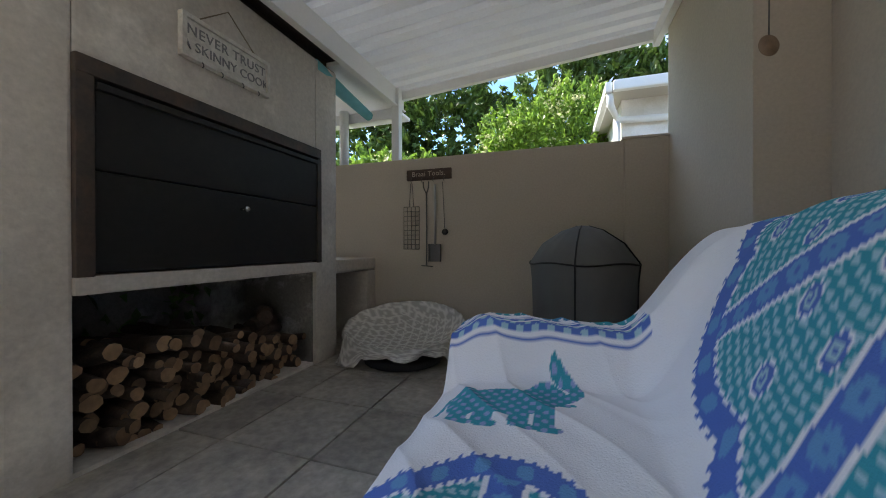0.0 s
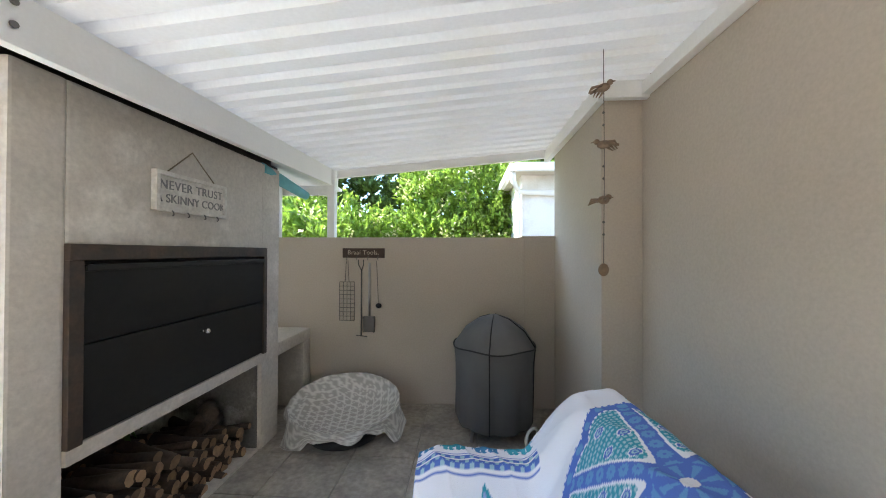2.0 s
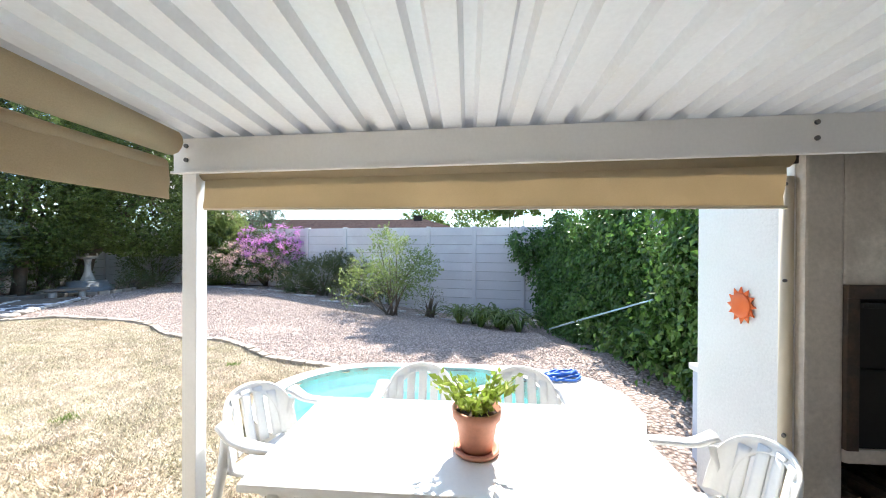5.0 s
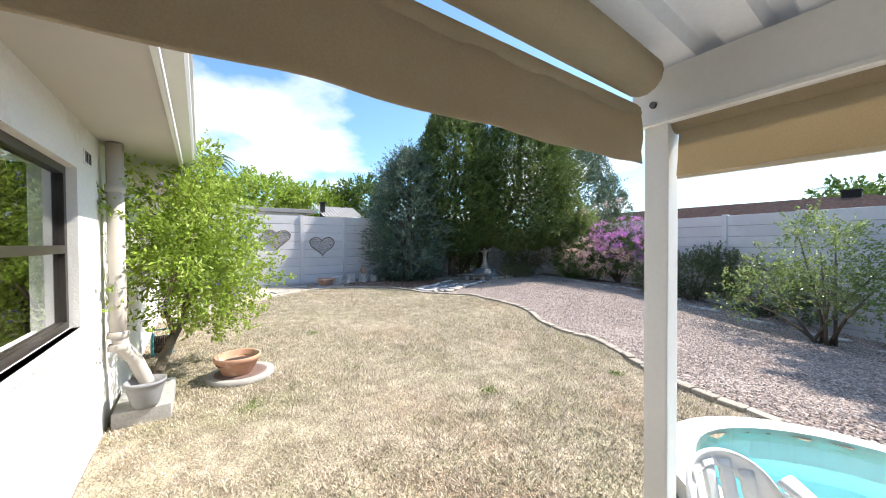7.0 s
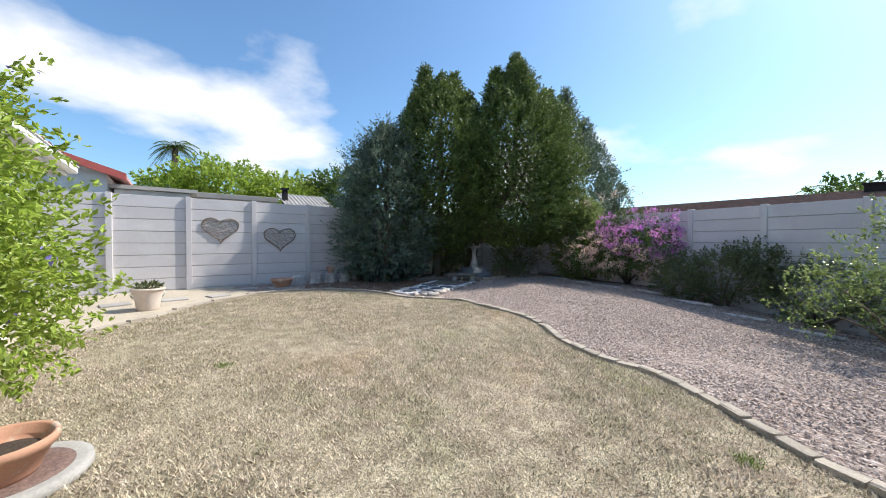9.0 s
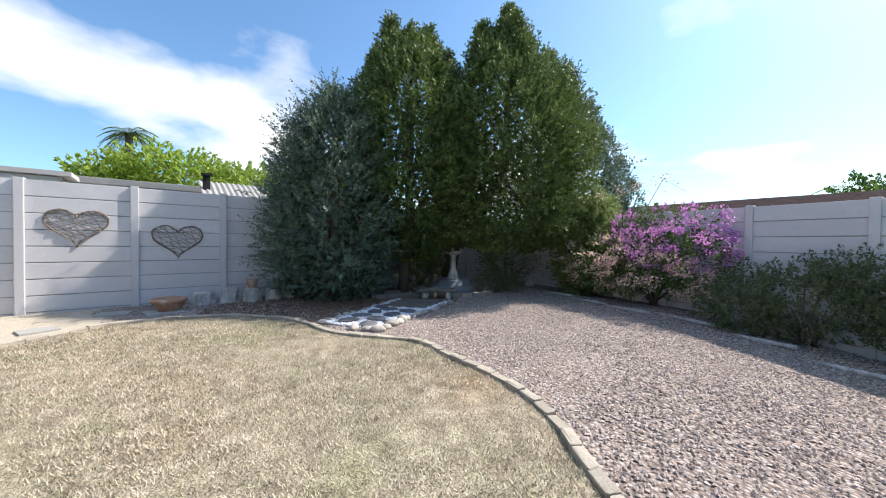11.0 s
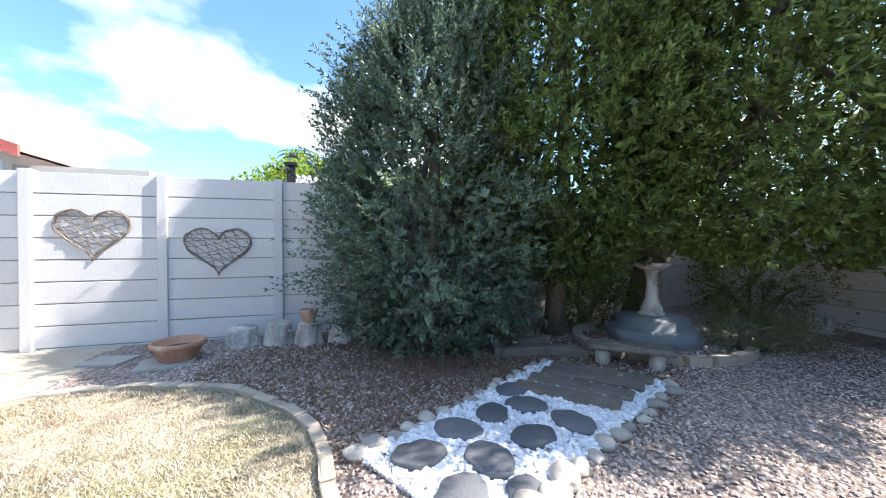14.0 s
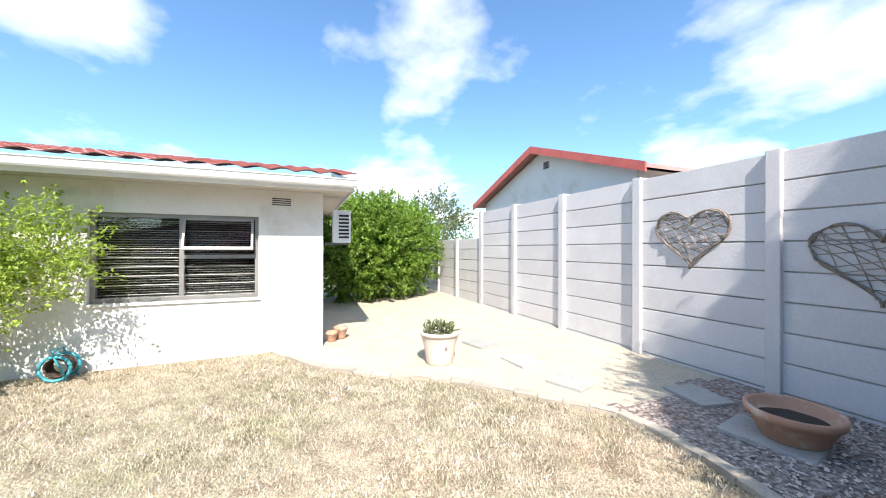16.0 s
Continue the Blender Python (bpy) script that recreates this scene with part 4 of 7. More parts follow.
def house_fittings():
    # downpipe with a bend and a shoe
    d = thing("downpipe", (HOUSE_X - .09, -6.42, 0.2), "stone-coloured plastic downpipe with clips and an angled shoe", "pipe")
    bm = bmesh.new()
    tube(bm, [(0, 0, 2.25), (0, 0, .95), (0, 0, .72)], .055, 16)
    tube(bm, [(0, 0, .74), (-.02, -.01, .62), (-.09, -.05, .50), (-.16, -.10, .28), (-.18, -.11, .15)], .052, 16)
    part("pipe", bm, M["tan_pipe"], d, smooth=False)
    for z in (1.86, .70, .60):
        bm = bmesh.new()
        lathe(bm, [(.058, 0), (.066, .004), (.066, .05), (.058, .054)], 16, (0, 0, z))
        part("collar", bm, M["tan_pipe"], d)
    b = part("plinth_block", boxes((-.26, .12, -.36, .36, 0, .15), bevel=.012), M["slab"])
    b.matrix_basis = pose(HOUSE_X - .16, -6.72, .16)
    tagged(b, "grey concrete block under the downpipe", "block")
    p = thing("grey_pot", (HOUSE_X - .25, -6.40, .312), "small grey ribbed pot on the concrete block", "pot")
    bm = bmesh.new()
    lathe(bm, [(.0, .0), (.075, 0), (.092, .03), (.122, .15), (.130, .19), (.140, .195), (.142, .215), (.130, .218), (.118, .17), (.0, .165)], 36)
    part("body", bm, M["pot_grey"], p)
    # garden hose reel
    r = thing("hose_reel", (HOUSE_X - .22, -8.42, ground_z(.7, -8.42)), "green and teal hose reel standing against the house wall", "hose reel")
    for x in (-.12, .12):
        bm = bmesh.new()
        pts = [(x, math.cos(a) * .17, .2 + math.sin(a) * .17) for a in np.linspace(0, 2 * math.pi, 21)]
        tube(bm, pts, .022, 8)
        part("wheel", bm, M["teal_plastic"], r)
    bm = bmesh.new()
    for k in range(7):
        pts = [(-.09 + k * .03, math.cos(a) * .13, .2 + math.sin(a) * .13) for a in np.linspace(0, 2 * math.pi, 17)]
        tube(bm, pts, .016, 6)
    part("coiled_hose", bm, M["dark_wood"], r)
    bm = bmesh.new()
    tube(bm, [(-.13, -.15, 0), (-.13, 0, .35), (-.13, .02, .45), (.13, .02, .45), (.13, 0, .35), (.13, -.15, 0)], .013, 8)
    part("handle", bm, M["teal_plastic"], r)
    r.scale = (.76, .76, .76)
    # air conditioner unit round the corner
    a = thing("air_conditioner", (1.25, -11.45, 1.75), "white wall-mounted air conditioner outdoor unit", "air conditioner")
    part("casing", boxes((-.12, .12, -.13, .13, 0, .50), bevel=.015), M["white_steel"], a)
    for k in range(7):
        part("louvre", boxes((-.126, -.121, -.10, .05, .07 + k * .055, .10 + k * .055)), M["frame_bronze"], a)
    part("bracket", boxes((-.1, .1, -.1, .33, -.03, -.002)), M["wire"], a)


house_fittings()


# ---- plants ----
def blob_points(n, centres, radii, shell=0.35):
    """Points in the outer layer of several ellipsoids, with outward directions."""
    centres = np.array(centres, float); radii = np.array(radii, float)
    w = radii.prod(1) ** (2 / 3); w /= w.sum()
    pick = rng.choice(len(centres), n, p=w)
    d = rng.normal(0, 1, (n, 3)); d /= np.linalg.norm(d, axis=1)[:, None]
    r = 1 - shell * rng.random(n) ** 1.6
    lump = np.array([1 + .22 * noise.noise(Vector(v) * 2.2 + Vector((p * 3.1, 0, 0))) for v, p in zip(d, pick)])
    return centres[pick] + d * radii[pick] * (r * lump)[:, None], d


def clumps(n_clump, per, centres, radii, size, up=0.4, shell=.3):
    """Leaves gathered in tufts along short twigs: points and directions."""
    c, d = blob_points(n_clump, centres, radii, shell)
    d = d + np.array([0, 0, up]); d /= np.linalg.norm(d, axis=1)[:, None]
    t = rng.random((n_clump, per, 1))
    p = c[:, None] + d[:, None] * (t - .35) * size * 1.6 + rng.normal(0, size * .28, (n_clump, per, 3)) * (1.15 - t)
    o = d[:, None] * .9 + rng.normal(0, .5, (n_clump, per, 3))
    return p.reshape(-1, 3), o.reshape(-1, 3)


def conifer(name, x, y, profile, tips, mat, label, n=6000, per=20, leaf=.06, sprig=.24, lump=.16, lump_size=1.0, trunk=((0, 0, 0), (0, 0, 3)), trunk_r=.16, upright=.8, inner=9000):
    """A dense evergreen: leafy sprigs over a lumpy turned outline with several tips.
    profile: (height, radius) rows; tips: (dx, dy, height, radius) of extra leaders."""
    z0 = ground_z(x, y)
    t = thing(name, (x, y, z0 - .05), label, "tree")
    hs = np.array([p[0] for p in profile]); rs = np.array([p[1] for p in profile])
    bm = bmesh.new()
    tube(bm, trunk, list(np.linspace(trunk_r, trunk_r * .35, len(trunk))), 12)
    top = Vector(trunk[-1])
    part("trunk", bm, M["trunk"], t)
    for k in range(9):
        a = rng.uniform(0, 6.28); z = rng.uniform(hs[0] + .3, hs[-1] * .75)
        w = float(np.interp(z + .4, hs, rs))
        bm = bmesh.new()
        q = Vector(trunk[len(trunk) // 2]).lerp(top, k / 9)
        tube(bm, [q, Vector((math.cos(a) * w * .5, math.sin(a) * w * .5, z + .2)), Vector((math.cos(a) * w * .86, math.sin(a) * w * .86, z + .5))], [.05, .03, .01], 6)
        part("limb", bm, M["trunk"], t)

    def shell_points(count, depth):
        # main body, sampled by its girth
        zz = np.linspace(hs[0], hs[-1], 200)
        w = np.interp(zz, hs, rs) + .12
        z = rng.choice(zz, count, p=w / w.sum()) + rng.uniform(-.02, .02, count)
        a = rng.uniform(0, 2 * np.pi, count)
        r = np.interp(z, hs, rs)
        f = np.array([noise.noise((math.cos(q) * 2.1 / lump_size + x, math.sin(q) * 2.1 / lump_size + y, v * 1.15 / lump_size)) + .5 * noise.noise((math.cos(q) * 5.3 / lump_size, math.sin(q) * 5.3 / lump_size + x, v * 2.9 / lump_size)) for q, v in zip(a, z)])
        r = np.maximum(.04, r * (1 + lump * f) * (1 - depth * rng.random(count) ** 1.6)) + np.abs(rng.normal(0, sprig * .28, count))
        p = np.stack([np.cos(a) * r, np.sin(a) * r, z + .25 * lump * f], 1)
        slope = np.interp(z + .15, hs, rs) - np.interp(z - .15, hs, rs)
        d = np.stack([np.cos(a), np.sin(a), np.clip(-slope / .3, -.6, 2.0)], 1)
        rows = [(p, d)]
        for dx, dy, h, rad in tips:
            m = max(40, int(count * rad * rad * .35))
            v = rng.random(m)
            q = rng.uniform(0, 2 * np.pi, m)
            rr = rad * (1 - v) ** .75 * (1 - depth * rng.random(m) ** 2)
            rows.append((np.stack([dx + np.cos(q) * rr, dy + np.sin(q) * rr, h - rad * 2.4 * (1 - v)], 1), np.stack([np.cos(q), np.sin(q), np.full(m, .9)], 1)))
        return np.concatenate([q[0] for q in rows]), np.concatenate([q[1] for q in rows])

    p, d = shell_points(n, .30)
    d /= np.linalg.norm(d, axis=1)[:, None]
    ax = d + np.array([0, 0, upright * .6]) + rng.normal(0, .30, d.shape)
    ax /= np.linalg.norm(ax, axis=1)[:, None]
    m = len(p)
    u = rng.random((m, per, 1))
    L = (sprig * rng.uniform(.55, 1.3, m))[:, None, None]
    rad = rng.normal(0, 1, (m, per, 3))
    rad -= (rad * ax[:, None]).sum(2, keepdims=True) * ax[:, None]
    rad /= np.linalg.norm(rad, axis=2, keepdims=True) + 1e-9
    c = p[:, None] + ax[:, None] * (u - .35) * L + rad * (leaf * .38) * (1.1 - .5 * u)
    o = ax[:, None] * .75 + rad * .75
    leaves("crown", c.reshape(-1, 3), o.reshape(-1, 3), leaf, leaf * .36, mat, rng, t, spread=.22, cup=.15)
    # shaded leaves inside keep the crown from being see-through
    p, d = shell_points(int(inner * 1.3), .35)
    leaves("inner_foliage", p * [.80, .80, 1] - [0, 0, .10], d, .13, .095, mat, rng, t, spread=.6)
    return t


def shrub(name, x, y, label, blobs, mat, n, per, leaf, tuft=.12, up=.3, stems=6, flowers=None, category="shrub", droop=0.0, stem_mat="trunk", shell=.5, width=.5):
    z0 = ground_z(x, y)
    if abs(x) > 13 or y < -16 or y > 3:
        blobs = [(b[0], b[1], b[2] + z0 + 1.6, *b[3:]) for b in blobs]
        z0 = -1.6
    t = thing(name, (x, y, z0 - .03), label, category)
    C = [b[:3] for b in blobs]; R = [b[3:] for b in blobs]
    for k in range(stems):
        b = blobs[k % len(blobs)]
        e = Vector(b[:3]) + Vector(rng.normal(0, .3, 3)) * min(b[3:])
        q = Vector((rng.normal(0, .06), rng.normal(0, .06), 0))
        bm = bmesh.new()
        tube(bm, [q, q.lerp(e, .45) + Vector((0, 0, .12)), e], [.03, .02, .007], 6)
        part("stem", bm, M[stem_mat], t)
    p, o = clumps(n, per, C, R, tuft, up, shell)
    leaves("foliage", p, o, leaf, leaf * width, mat, rng, t, spread=.5, droop=droop)
    for fname, fm, fn, fs in flowers or ():
        p, o = blob_points(fn, C, np.array(R) * 1.04, .12)
        k = 17 if fs > .04 else 7
        p = np.repeat(p, k, 0) + rng.normal(0, fs * .95, (fn * k, 3)); o = np.repeat(o, k, 0)
        leaves(fname, p, o, fs, fs * .8, fm, rng, t, spread=.9)
    return t


def trusses(t, name, blobs, mat, count, per, size):
    """Heads of papery bracts standing just outside a shrub's leaves."""
    p, d = blob_points(count, [b[:3] for b in blobs], np.array([b[3:] for b in blobs]) * 1.08, .16)
    ok = d[:, 0] > -.5
    p, d = p[ok], d[ok]
    c = p[:, None] + rng.normal(0, .055, (len(p), per, 3)) * rng.uniform(.6, 1.5, (len(p), 1, 1)) * np.array([1, 1.15, .8])
    leaves(name, c.reshape(-1, 3), np.repeat(d, per, 0), size, size * .85, mat, rng, t, spread=.9)


def plants():
    conifer("conifer_tree", -6.15, -14.08, [(.10, .75), (.5, 1.25), (1.3, 1.42), (2.2, 1.35), (3.1, 1.20), (3.9, .95), (4.5, .62), (4.95, .2)],
            [(.75, .2, 4.15, .42), (-.6, .1, 4.4, .38), (.3, .5, 4.75, .36), (1.15, .35, 3.5, .34), (1.25, .2, 2.6, .36)], M["leaf_blue"], "bushy blue-grey conifer growing against the garden wall",
            3400, 22, .056, .40, .55, .55, ((0, 0, 0), (.05, .1, 1), (0, .1, 2.4), (0, 0, 4.2)), .11, .55, 5200)
    conifer("conifer_tree", -8.05, -13.75, [(1.0, .6), (1.6, 1.25), (2.3, 1.6), (3.0, 1.72), (4.2, 1.66), (5.2, 1.32), (6.0, .85), (6.6, .35)],
            [(.45, -.3, 7.1, .46), (-.35, .25, 6.9, .42), (-.75, .5, 6.3, .40), (.95, -.2, 6.0, .42), (.2, .3, 6.7, .4)], M["leaf_dark"], "tall dense dark green conifer with pointed tips",
            4600, 18, .078, .31, .20, .55, ((.1, -.2, 0), (.05, -.1, 1.2), (0, 0, 3), (0, 0, 5.6)), .15, .85, 9000)
    conifer("conifer_tree", -10.35, -12.45, [(1.25, .9), (1.7, 1.65), (2.5, 2.05), (3.6, 2.16), (4.7, 2.05), (5.5, 1.62), (6.2, 1.05), (6.8, .6), (7.2, .25)],
            [(.05, .0, 7.7, .48), (.75, -.25, 7.15, .42), (-.85, .7, 6.5, .45), (-1.2, .9, 6.0, .45), (.3, .5, 7.2, .36), (.5, .9, 6.3, .4)], M["leaf_dark"], "tall dense conifer with a leaning bare trunk",
            6000, 18, .078, .31, .20, .55, ((.7, -1.75, 0), (.7, -1.4, 1.1), (.35, -.8, 2.1), (.1, 0, 3.4), (0, 0, 5.8)), .22, .85, 13000)
    conifer("conifer_tree", -15.6, -14.0, [(.4, 1.2), (1.5, 2.2), (3.6, 2.3), (5.0, 1.7), (6.4, .9), (7.4, .35)],
            [(.1, .1, 8.4, .6), (.9, -.4, 7.9, .55), (-.8, .6, 7.1, .6), (-1.5, .9, 6.0, .6), (-2.1, 1.2, 4.9, .6), (-2.6, 1.5, 4.0, .55)], M["leaf_blue"], "dark conifer standing beyond the wall corner",
            1500, 14, .10, .4, .3, .9, ((0, 0, 0), (0, 0, 2), (0, 0, 5.6)), .2, .6, 5000)
    conifer("conifer_tree", -11.95, -11.0, [(.1, .4), (.7, .7), (1.5, .8), (2.2, .6), (2.7, .25)], [(.2, .3, 2.9, .4), (-.3, .5, 2.6, .4), (.4, .6, 2.2, .4)], M["leaf_young"], "yellow-green bushy conifer beside the flowering shrub",
            1500, 20, .07, .34, .3, .8, ((0, 0, 0), (0, 0, 1), (0, 0, 2.4)), .08, .5, 2200)
    # unseen tall tree added past the vine to cast shade on the gravel
    shrub("tall_tree", -13.3, -.1, "unseen leafy tree added beyond the vine-covered wall to shade the gravel", [(0, .2, 5.3, 2.2, 2.2, 1.5), (.3, -.3, 7.0, 2.0, 2.0, 1.5), (-.2, .9, 6.5, 1.7, 1.7, 1.3), (.2, 0, 8.6, 1.4, 1.4, 1.1)], M["leaf_mid"], 1900, 14, .30, .3, .3, 4, category="tree")
    shrub("dark_bush", -8.65, -14.15, "dark evergreen bush under the tall conifers", [(0, 0, .6, .75, .5, .7), (-.7, 0, .9, .6, .45, .7), (.25, .1, 1.1, .6, .5, .7), (-.6, .1, 1.5, .7, .5, .6)], M["leaf_dark"], 800, 22, .045, .14, .4, 6)
    shrub("dark_bush", -12.2, -13.9, "dark evergreen bush at the wall corner", [(0, 0, .7, .9, .9, .8), (.8, .1, .8, .7, .6, .8), (-.9, .8, .8, .8, .8, .8)], M["leaf_dark"], 700, 22, .045, .14, .4, 6)
    t = shrub("bougainvillea", -11.75, -9.25, "bougainvillea in purple flower with faded pink trusses",
              [(0, 0, 1.05, .95, 1.45, .8), (.5, .9, 1.0, .75, .85, .62), (.5, -.9, .95, .8, 1.0, .65), (-.2, .3, 1.75, .8, 1.1, .48), (.85, -.3, .72, .6, 1.2, .40)],
              M["leaf_mid"], 1500, 14, .06, .16, .2, 10, None, "flowering shrub")
    trusses(t, "purple_blossom", [(-.05, .3, 1.62, .95, 1.3, .62), (.5, .6, 1.35, .8, 1.0, .5)], M["flower_purple"], 220, 30, .045)
    trusses(t, "faded_blossom", [(.55, -.7, .95, .85, 1.1, .62), (.85, .2, .75, .65, 1.1, .45)], M["flower_faded"], 240, 28, .042)
    # a few long arching canes
    b = thing("bougainvillea_cane", (-11.6, -9.9, .2), "long bare bougainvillea canes arching above the wall", "plant")
    for k in range(5):
        bm = bmesh.new()
        a = rng.uniform(-.5, 1.2)
        pts = [(0, 0, 1.4), (.1 * k - .2, .3 * k - .6, 2.2), (.1 * k, .5 * k - 1.0, 2.55 + .06 * k), (.3, .62 * k - 1.1, 2.5)]
        tube(bm, pts, [.012, .009, .006, .003], 5)
        part("cane", bm, M["trunk"], b)
        e = np.array(pts[2])
        p = e + rng.normal(0, .09, (40, 3))
        leaves("blossom", p, rng.normal(0, 1, (40, 3)), .045, .035, M["flower_faded"], rng, b)
    shrub("grey_shrub", -11.1, -6.75, "grey-green shrub beside the side wall", [(0, 0, .75, .7, .9, .6), (.3, -.8, .6, .55, .6, .5), (-.1, .5, 1.15, .5, .5, .4)], M["leaf_grey"], 900, 18, .055, .14, .5, 8, [("white_flowers", M["flower_white"], 70, .022)])
    shrub("green_shrub", -11.0, -5.2, "leafy green shrub along the side wall", [(0, 0, .7, .7, .9, .65), (.2, .9, .6, .5, .6, .55), (-.2, -.6, 1.1, .5, .6, .5)], M["leaf_grey"], 560, 18, .06, .14, .4, 8, [("white_flowers", M["flower_white"], 60, .022)])
    shrub("young_tree", -8.9, -3.9, "airy young tree with light green leaves over the gravel", [(0, 0, 1.35, .9, 1.1, .75), (.5, .5, 1.0, .6, .7, .5), (-.3, -.8, 1.1, .6, .7, .6), (.1, .2, 2.0, .45, .55, .4), (.4, .9, 1.5, .4, .5, .4), (.3, -1.2, .75, .4, .5, .35), (-.1, -.3, 2.1, .3, .4, .4)], M["leaf_young"], 470, 15, .066, .2, .2, 9, category="tree", shell=.8)
    shrub("dry_shrub", -9.5, -2.9, "sparse grey-brown dry shrub", [(0, 0, .45, .5, .5, .45)], M["leaf_grey"], 120, 8, .04, .12, .8, 14)
    shrub("grey_lavender_bush", -9.9, -12.55, "low dry grey lavender bush beside the bird bath", [(0, 0, .3, .5, .5, .32), (-.4, .3, .25, .4, .4, .28)], M["leaf_grey"], 300, 14, .055, .15, .9, 24, width=.2)
    # flowering tree by the house wall
    t = shrub("flowering_tree", .55, -7.15, "small leafy tree with lilac flowers beside the house wall",
              [(-.1, .1, 1.45, .75, .8, .7), (-.35, -.4, 1.05, .55, .6, .5), (-.3, .25, 1.65, .45, .45, .4), (-.3, -.1, 2.0, .45, .5, .4), (-.65, .1, 1.2, .4, .5, .45), (0, -.7, 1.5, .5, .5, .5), (-.3, -.1, 2.25, .2, .25, .3), (-.45, -.6, .7, .4, .4, .3), (-.1, -1.1, 1.55, .45, .5, .45), (-.35, -1.0, 1.1, .4, .45, .3), (-.25, -1.4, 1.45, .4, .4, .38)],
              M["leaf_lime"], 1150, 20, .052, .19, .10, 0, [("lilac_flowers", M["flower_blue"], 26, .028)], "tree", shell=.75)
    bm = bmesh.new()
    tube(bm, [(.14, .10, -.05), (.08, .02, .22), (-.02, -.12, .48), (-.12, -.22, .68)], [.058, .048, .042, .038], 10)
    part("trunk", bm, M["trunk"], t)
    for pts in ([(-.12, -.22, .67), (-.22, -.45, .95), (-.35, -.8, 1.25), (-.3, -1.1, 1.5)], [(-.12, -.22, .67), (-.16, -.15, 1.0), (-.25, -.05, 1.5), (-.3, -.1, 2.1)],
                [(-.04, -.14, .52), (.02, .05, .85), (-.1, .3, 1.3), (-.25, .35, 1.6)], [(-.2, -.4, .9), (-.45, -.45, 1.1), (-.6, -.2, 1.3)]):
        bm = bmesh.new()
        tube(bm, pts, list(np.linspace(.03, .007, len(pts))), 7)
        part("branch", bm, M["trunk"], t)
    # strap-leaved bed under the side wall
    for k, (x, y, s) in enumerate(((-8.2, -1.45, 1.0), (-7.9, -.95, .9), (-8.7, -2.0, .9), (-7.6, -.6, .8), (-8.5, -1.0, 1.1), (-8.9, -1.6, 1.0))):
        strap_plant(x, y, s)
    # vine over the wall behind the pool
    C, R = [], []
    for u in np.linspace(0, 1, 26):
        x = -9.3 + u * 7.2; y = .85 + .25 * u
        z0 = ground_z(x, y)
        for z in np.arange(z0 + .25, 2.15 + .25 * math.sin(u * 17) + .1 * math.sin(u * 41), .42):
            C.append((x + rng.normal(0, .1), y - .12 + rng.normal(0, .1) - (.25 if z < .7 else 0), z + rng.normal(0, .08)))
            R.append((.36, .34 + rng.uniform(0, .14), .34))
    for y in (.5, .1, -.3):
        for z in (1.15, 1.55, 1.95):
            if y > -.3 or z > 1.4:
                C.append((-9.75 + rng.normal(0, .06), y + rng.normal(0, .08), z + rng.normal(0, .06))); R.append((.36, .36, .32))
    v = thing("vine", (-5.7, .9, -.3), "dense green creeper hanging over the boundary wall", "vine")
    C = np.array(C) - [-5.7, .9, -.3]
    n = 4400
    p, d = blob_points(n, C, R, .35)
    keep = d[:, 1] < .45
    p, d = p[keep], d[keep]
    p = np.repeat(p, 13, 0) + rng.normal(0, .085, (len(p) * 13, 3)); d = np.repeat(d, 13, 0)
    leaves("foliage", p, d * .4, .082, .062, M["leaf_vine"], rng, v, spread=.55, droop=.9)
    p, d = blob_points(5200, C, np.array(R) * .72, .6)
    leaves("inner_foliage", p, d, .17, .13, M["leaf_vine"], rng, v, spread=.7, droop=.6)
    bm = bmesh.new()
    for k in range(14):
        x = -3.4 + k * .5
        tube(bm, [(x, .1, .0), (x + .2, .1, 1.0), (x - .1, .1, 2.2)], [.025, .02, .01], 6)
    part("vine_stem", bm, M["trunk"], v)
    # low creeper at the foot
    p, d = blob_points(900, np.array([(-2.9 + k * .45, -.5 + .18 * math.sin(k), .18) for k in range(8)]) + [0, .1, .1], [(.42, .4, .2)] * 8, .5)
    p = np.repeat(p, 8, 0) + rng.normal(0, .07, (len(p) * 8, 3)); d = np.repeat(d, 8, 0)
    leaves("low_foliage", p, d, .05, .04, M["leaf_vine"], rng, v, spread=.8)
    # trees and bushes beyond the wall behind the barbecue
    shrub("hedge_bush", -.2, 5.6, "sunlit green bush behind the patio wall", [(-1.6, 0, 1.3, 1.1, .8, 1.1), (0, .1, 1.4, 1.2, .8, 1.0), (1.3, .2, 1.5, 1.1, .8, 1.1), (.6, .5, 2.5, 1.5, .8, 1.2), (-1.7, -1.9, 1.35, .6, .5, .75), (-2.9, .4, 1.5, 1.2, .8, 1.3), (2.2, .9, 2.2, .9, .8, 1.2)], M["leaf_green"], 4200, 16, .125, .2, .4, 10, [("cream_blossom", M["flower_cream"], 330, .06)])
    shrub("tall_tree", -.5, 9.5, "tall dark tree behind the hedge", [(-2.5, 0, 3.6, 2.4, 1.5, 2.9), (1.5, .5, 3.9, 2.6, 1.5, 2.9), (4.0, .2, 3.6, 2.2, 1.5, 2.6), (-5, 0, 3.4, 2.2, 1.5, 2.9)], M["leaf_mid"], 2400, 14, .28, .3, .3, 8, category="tree")
    # round bush beside the far house
    shrub("round_bush", 5.6, -12.9, "big rounded green bush beside the path", [(0, 0, 1.45, 1.55, 1.4, 1.45), (.3, -.9, 1.5, 1.35, 1.1, 1.35), (-.2, .8, 1.45, 1.3, 1.1, 1.4), (-.6, .2, 2.0, 1.0, 1.0, .8)], M["leaf_green"], 3400, 16, .105, .18, .4, 8)
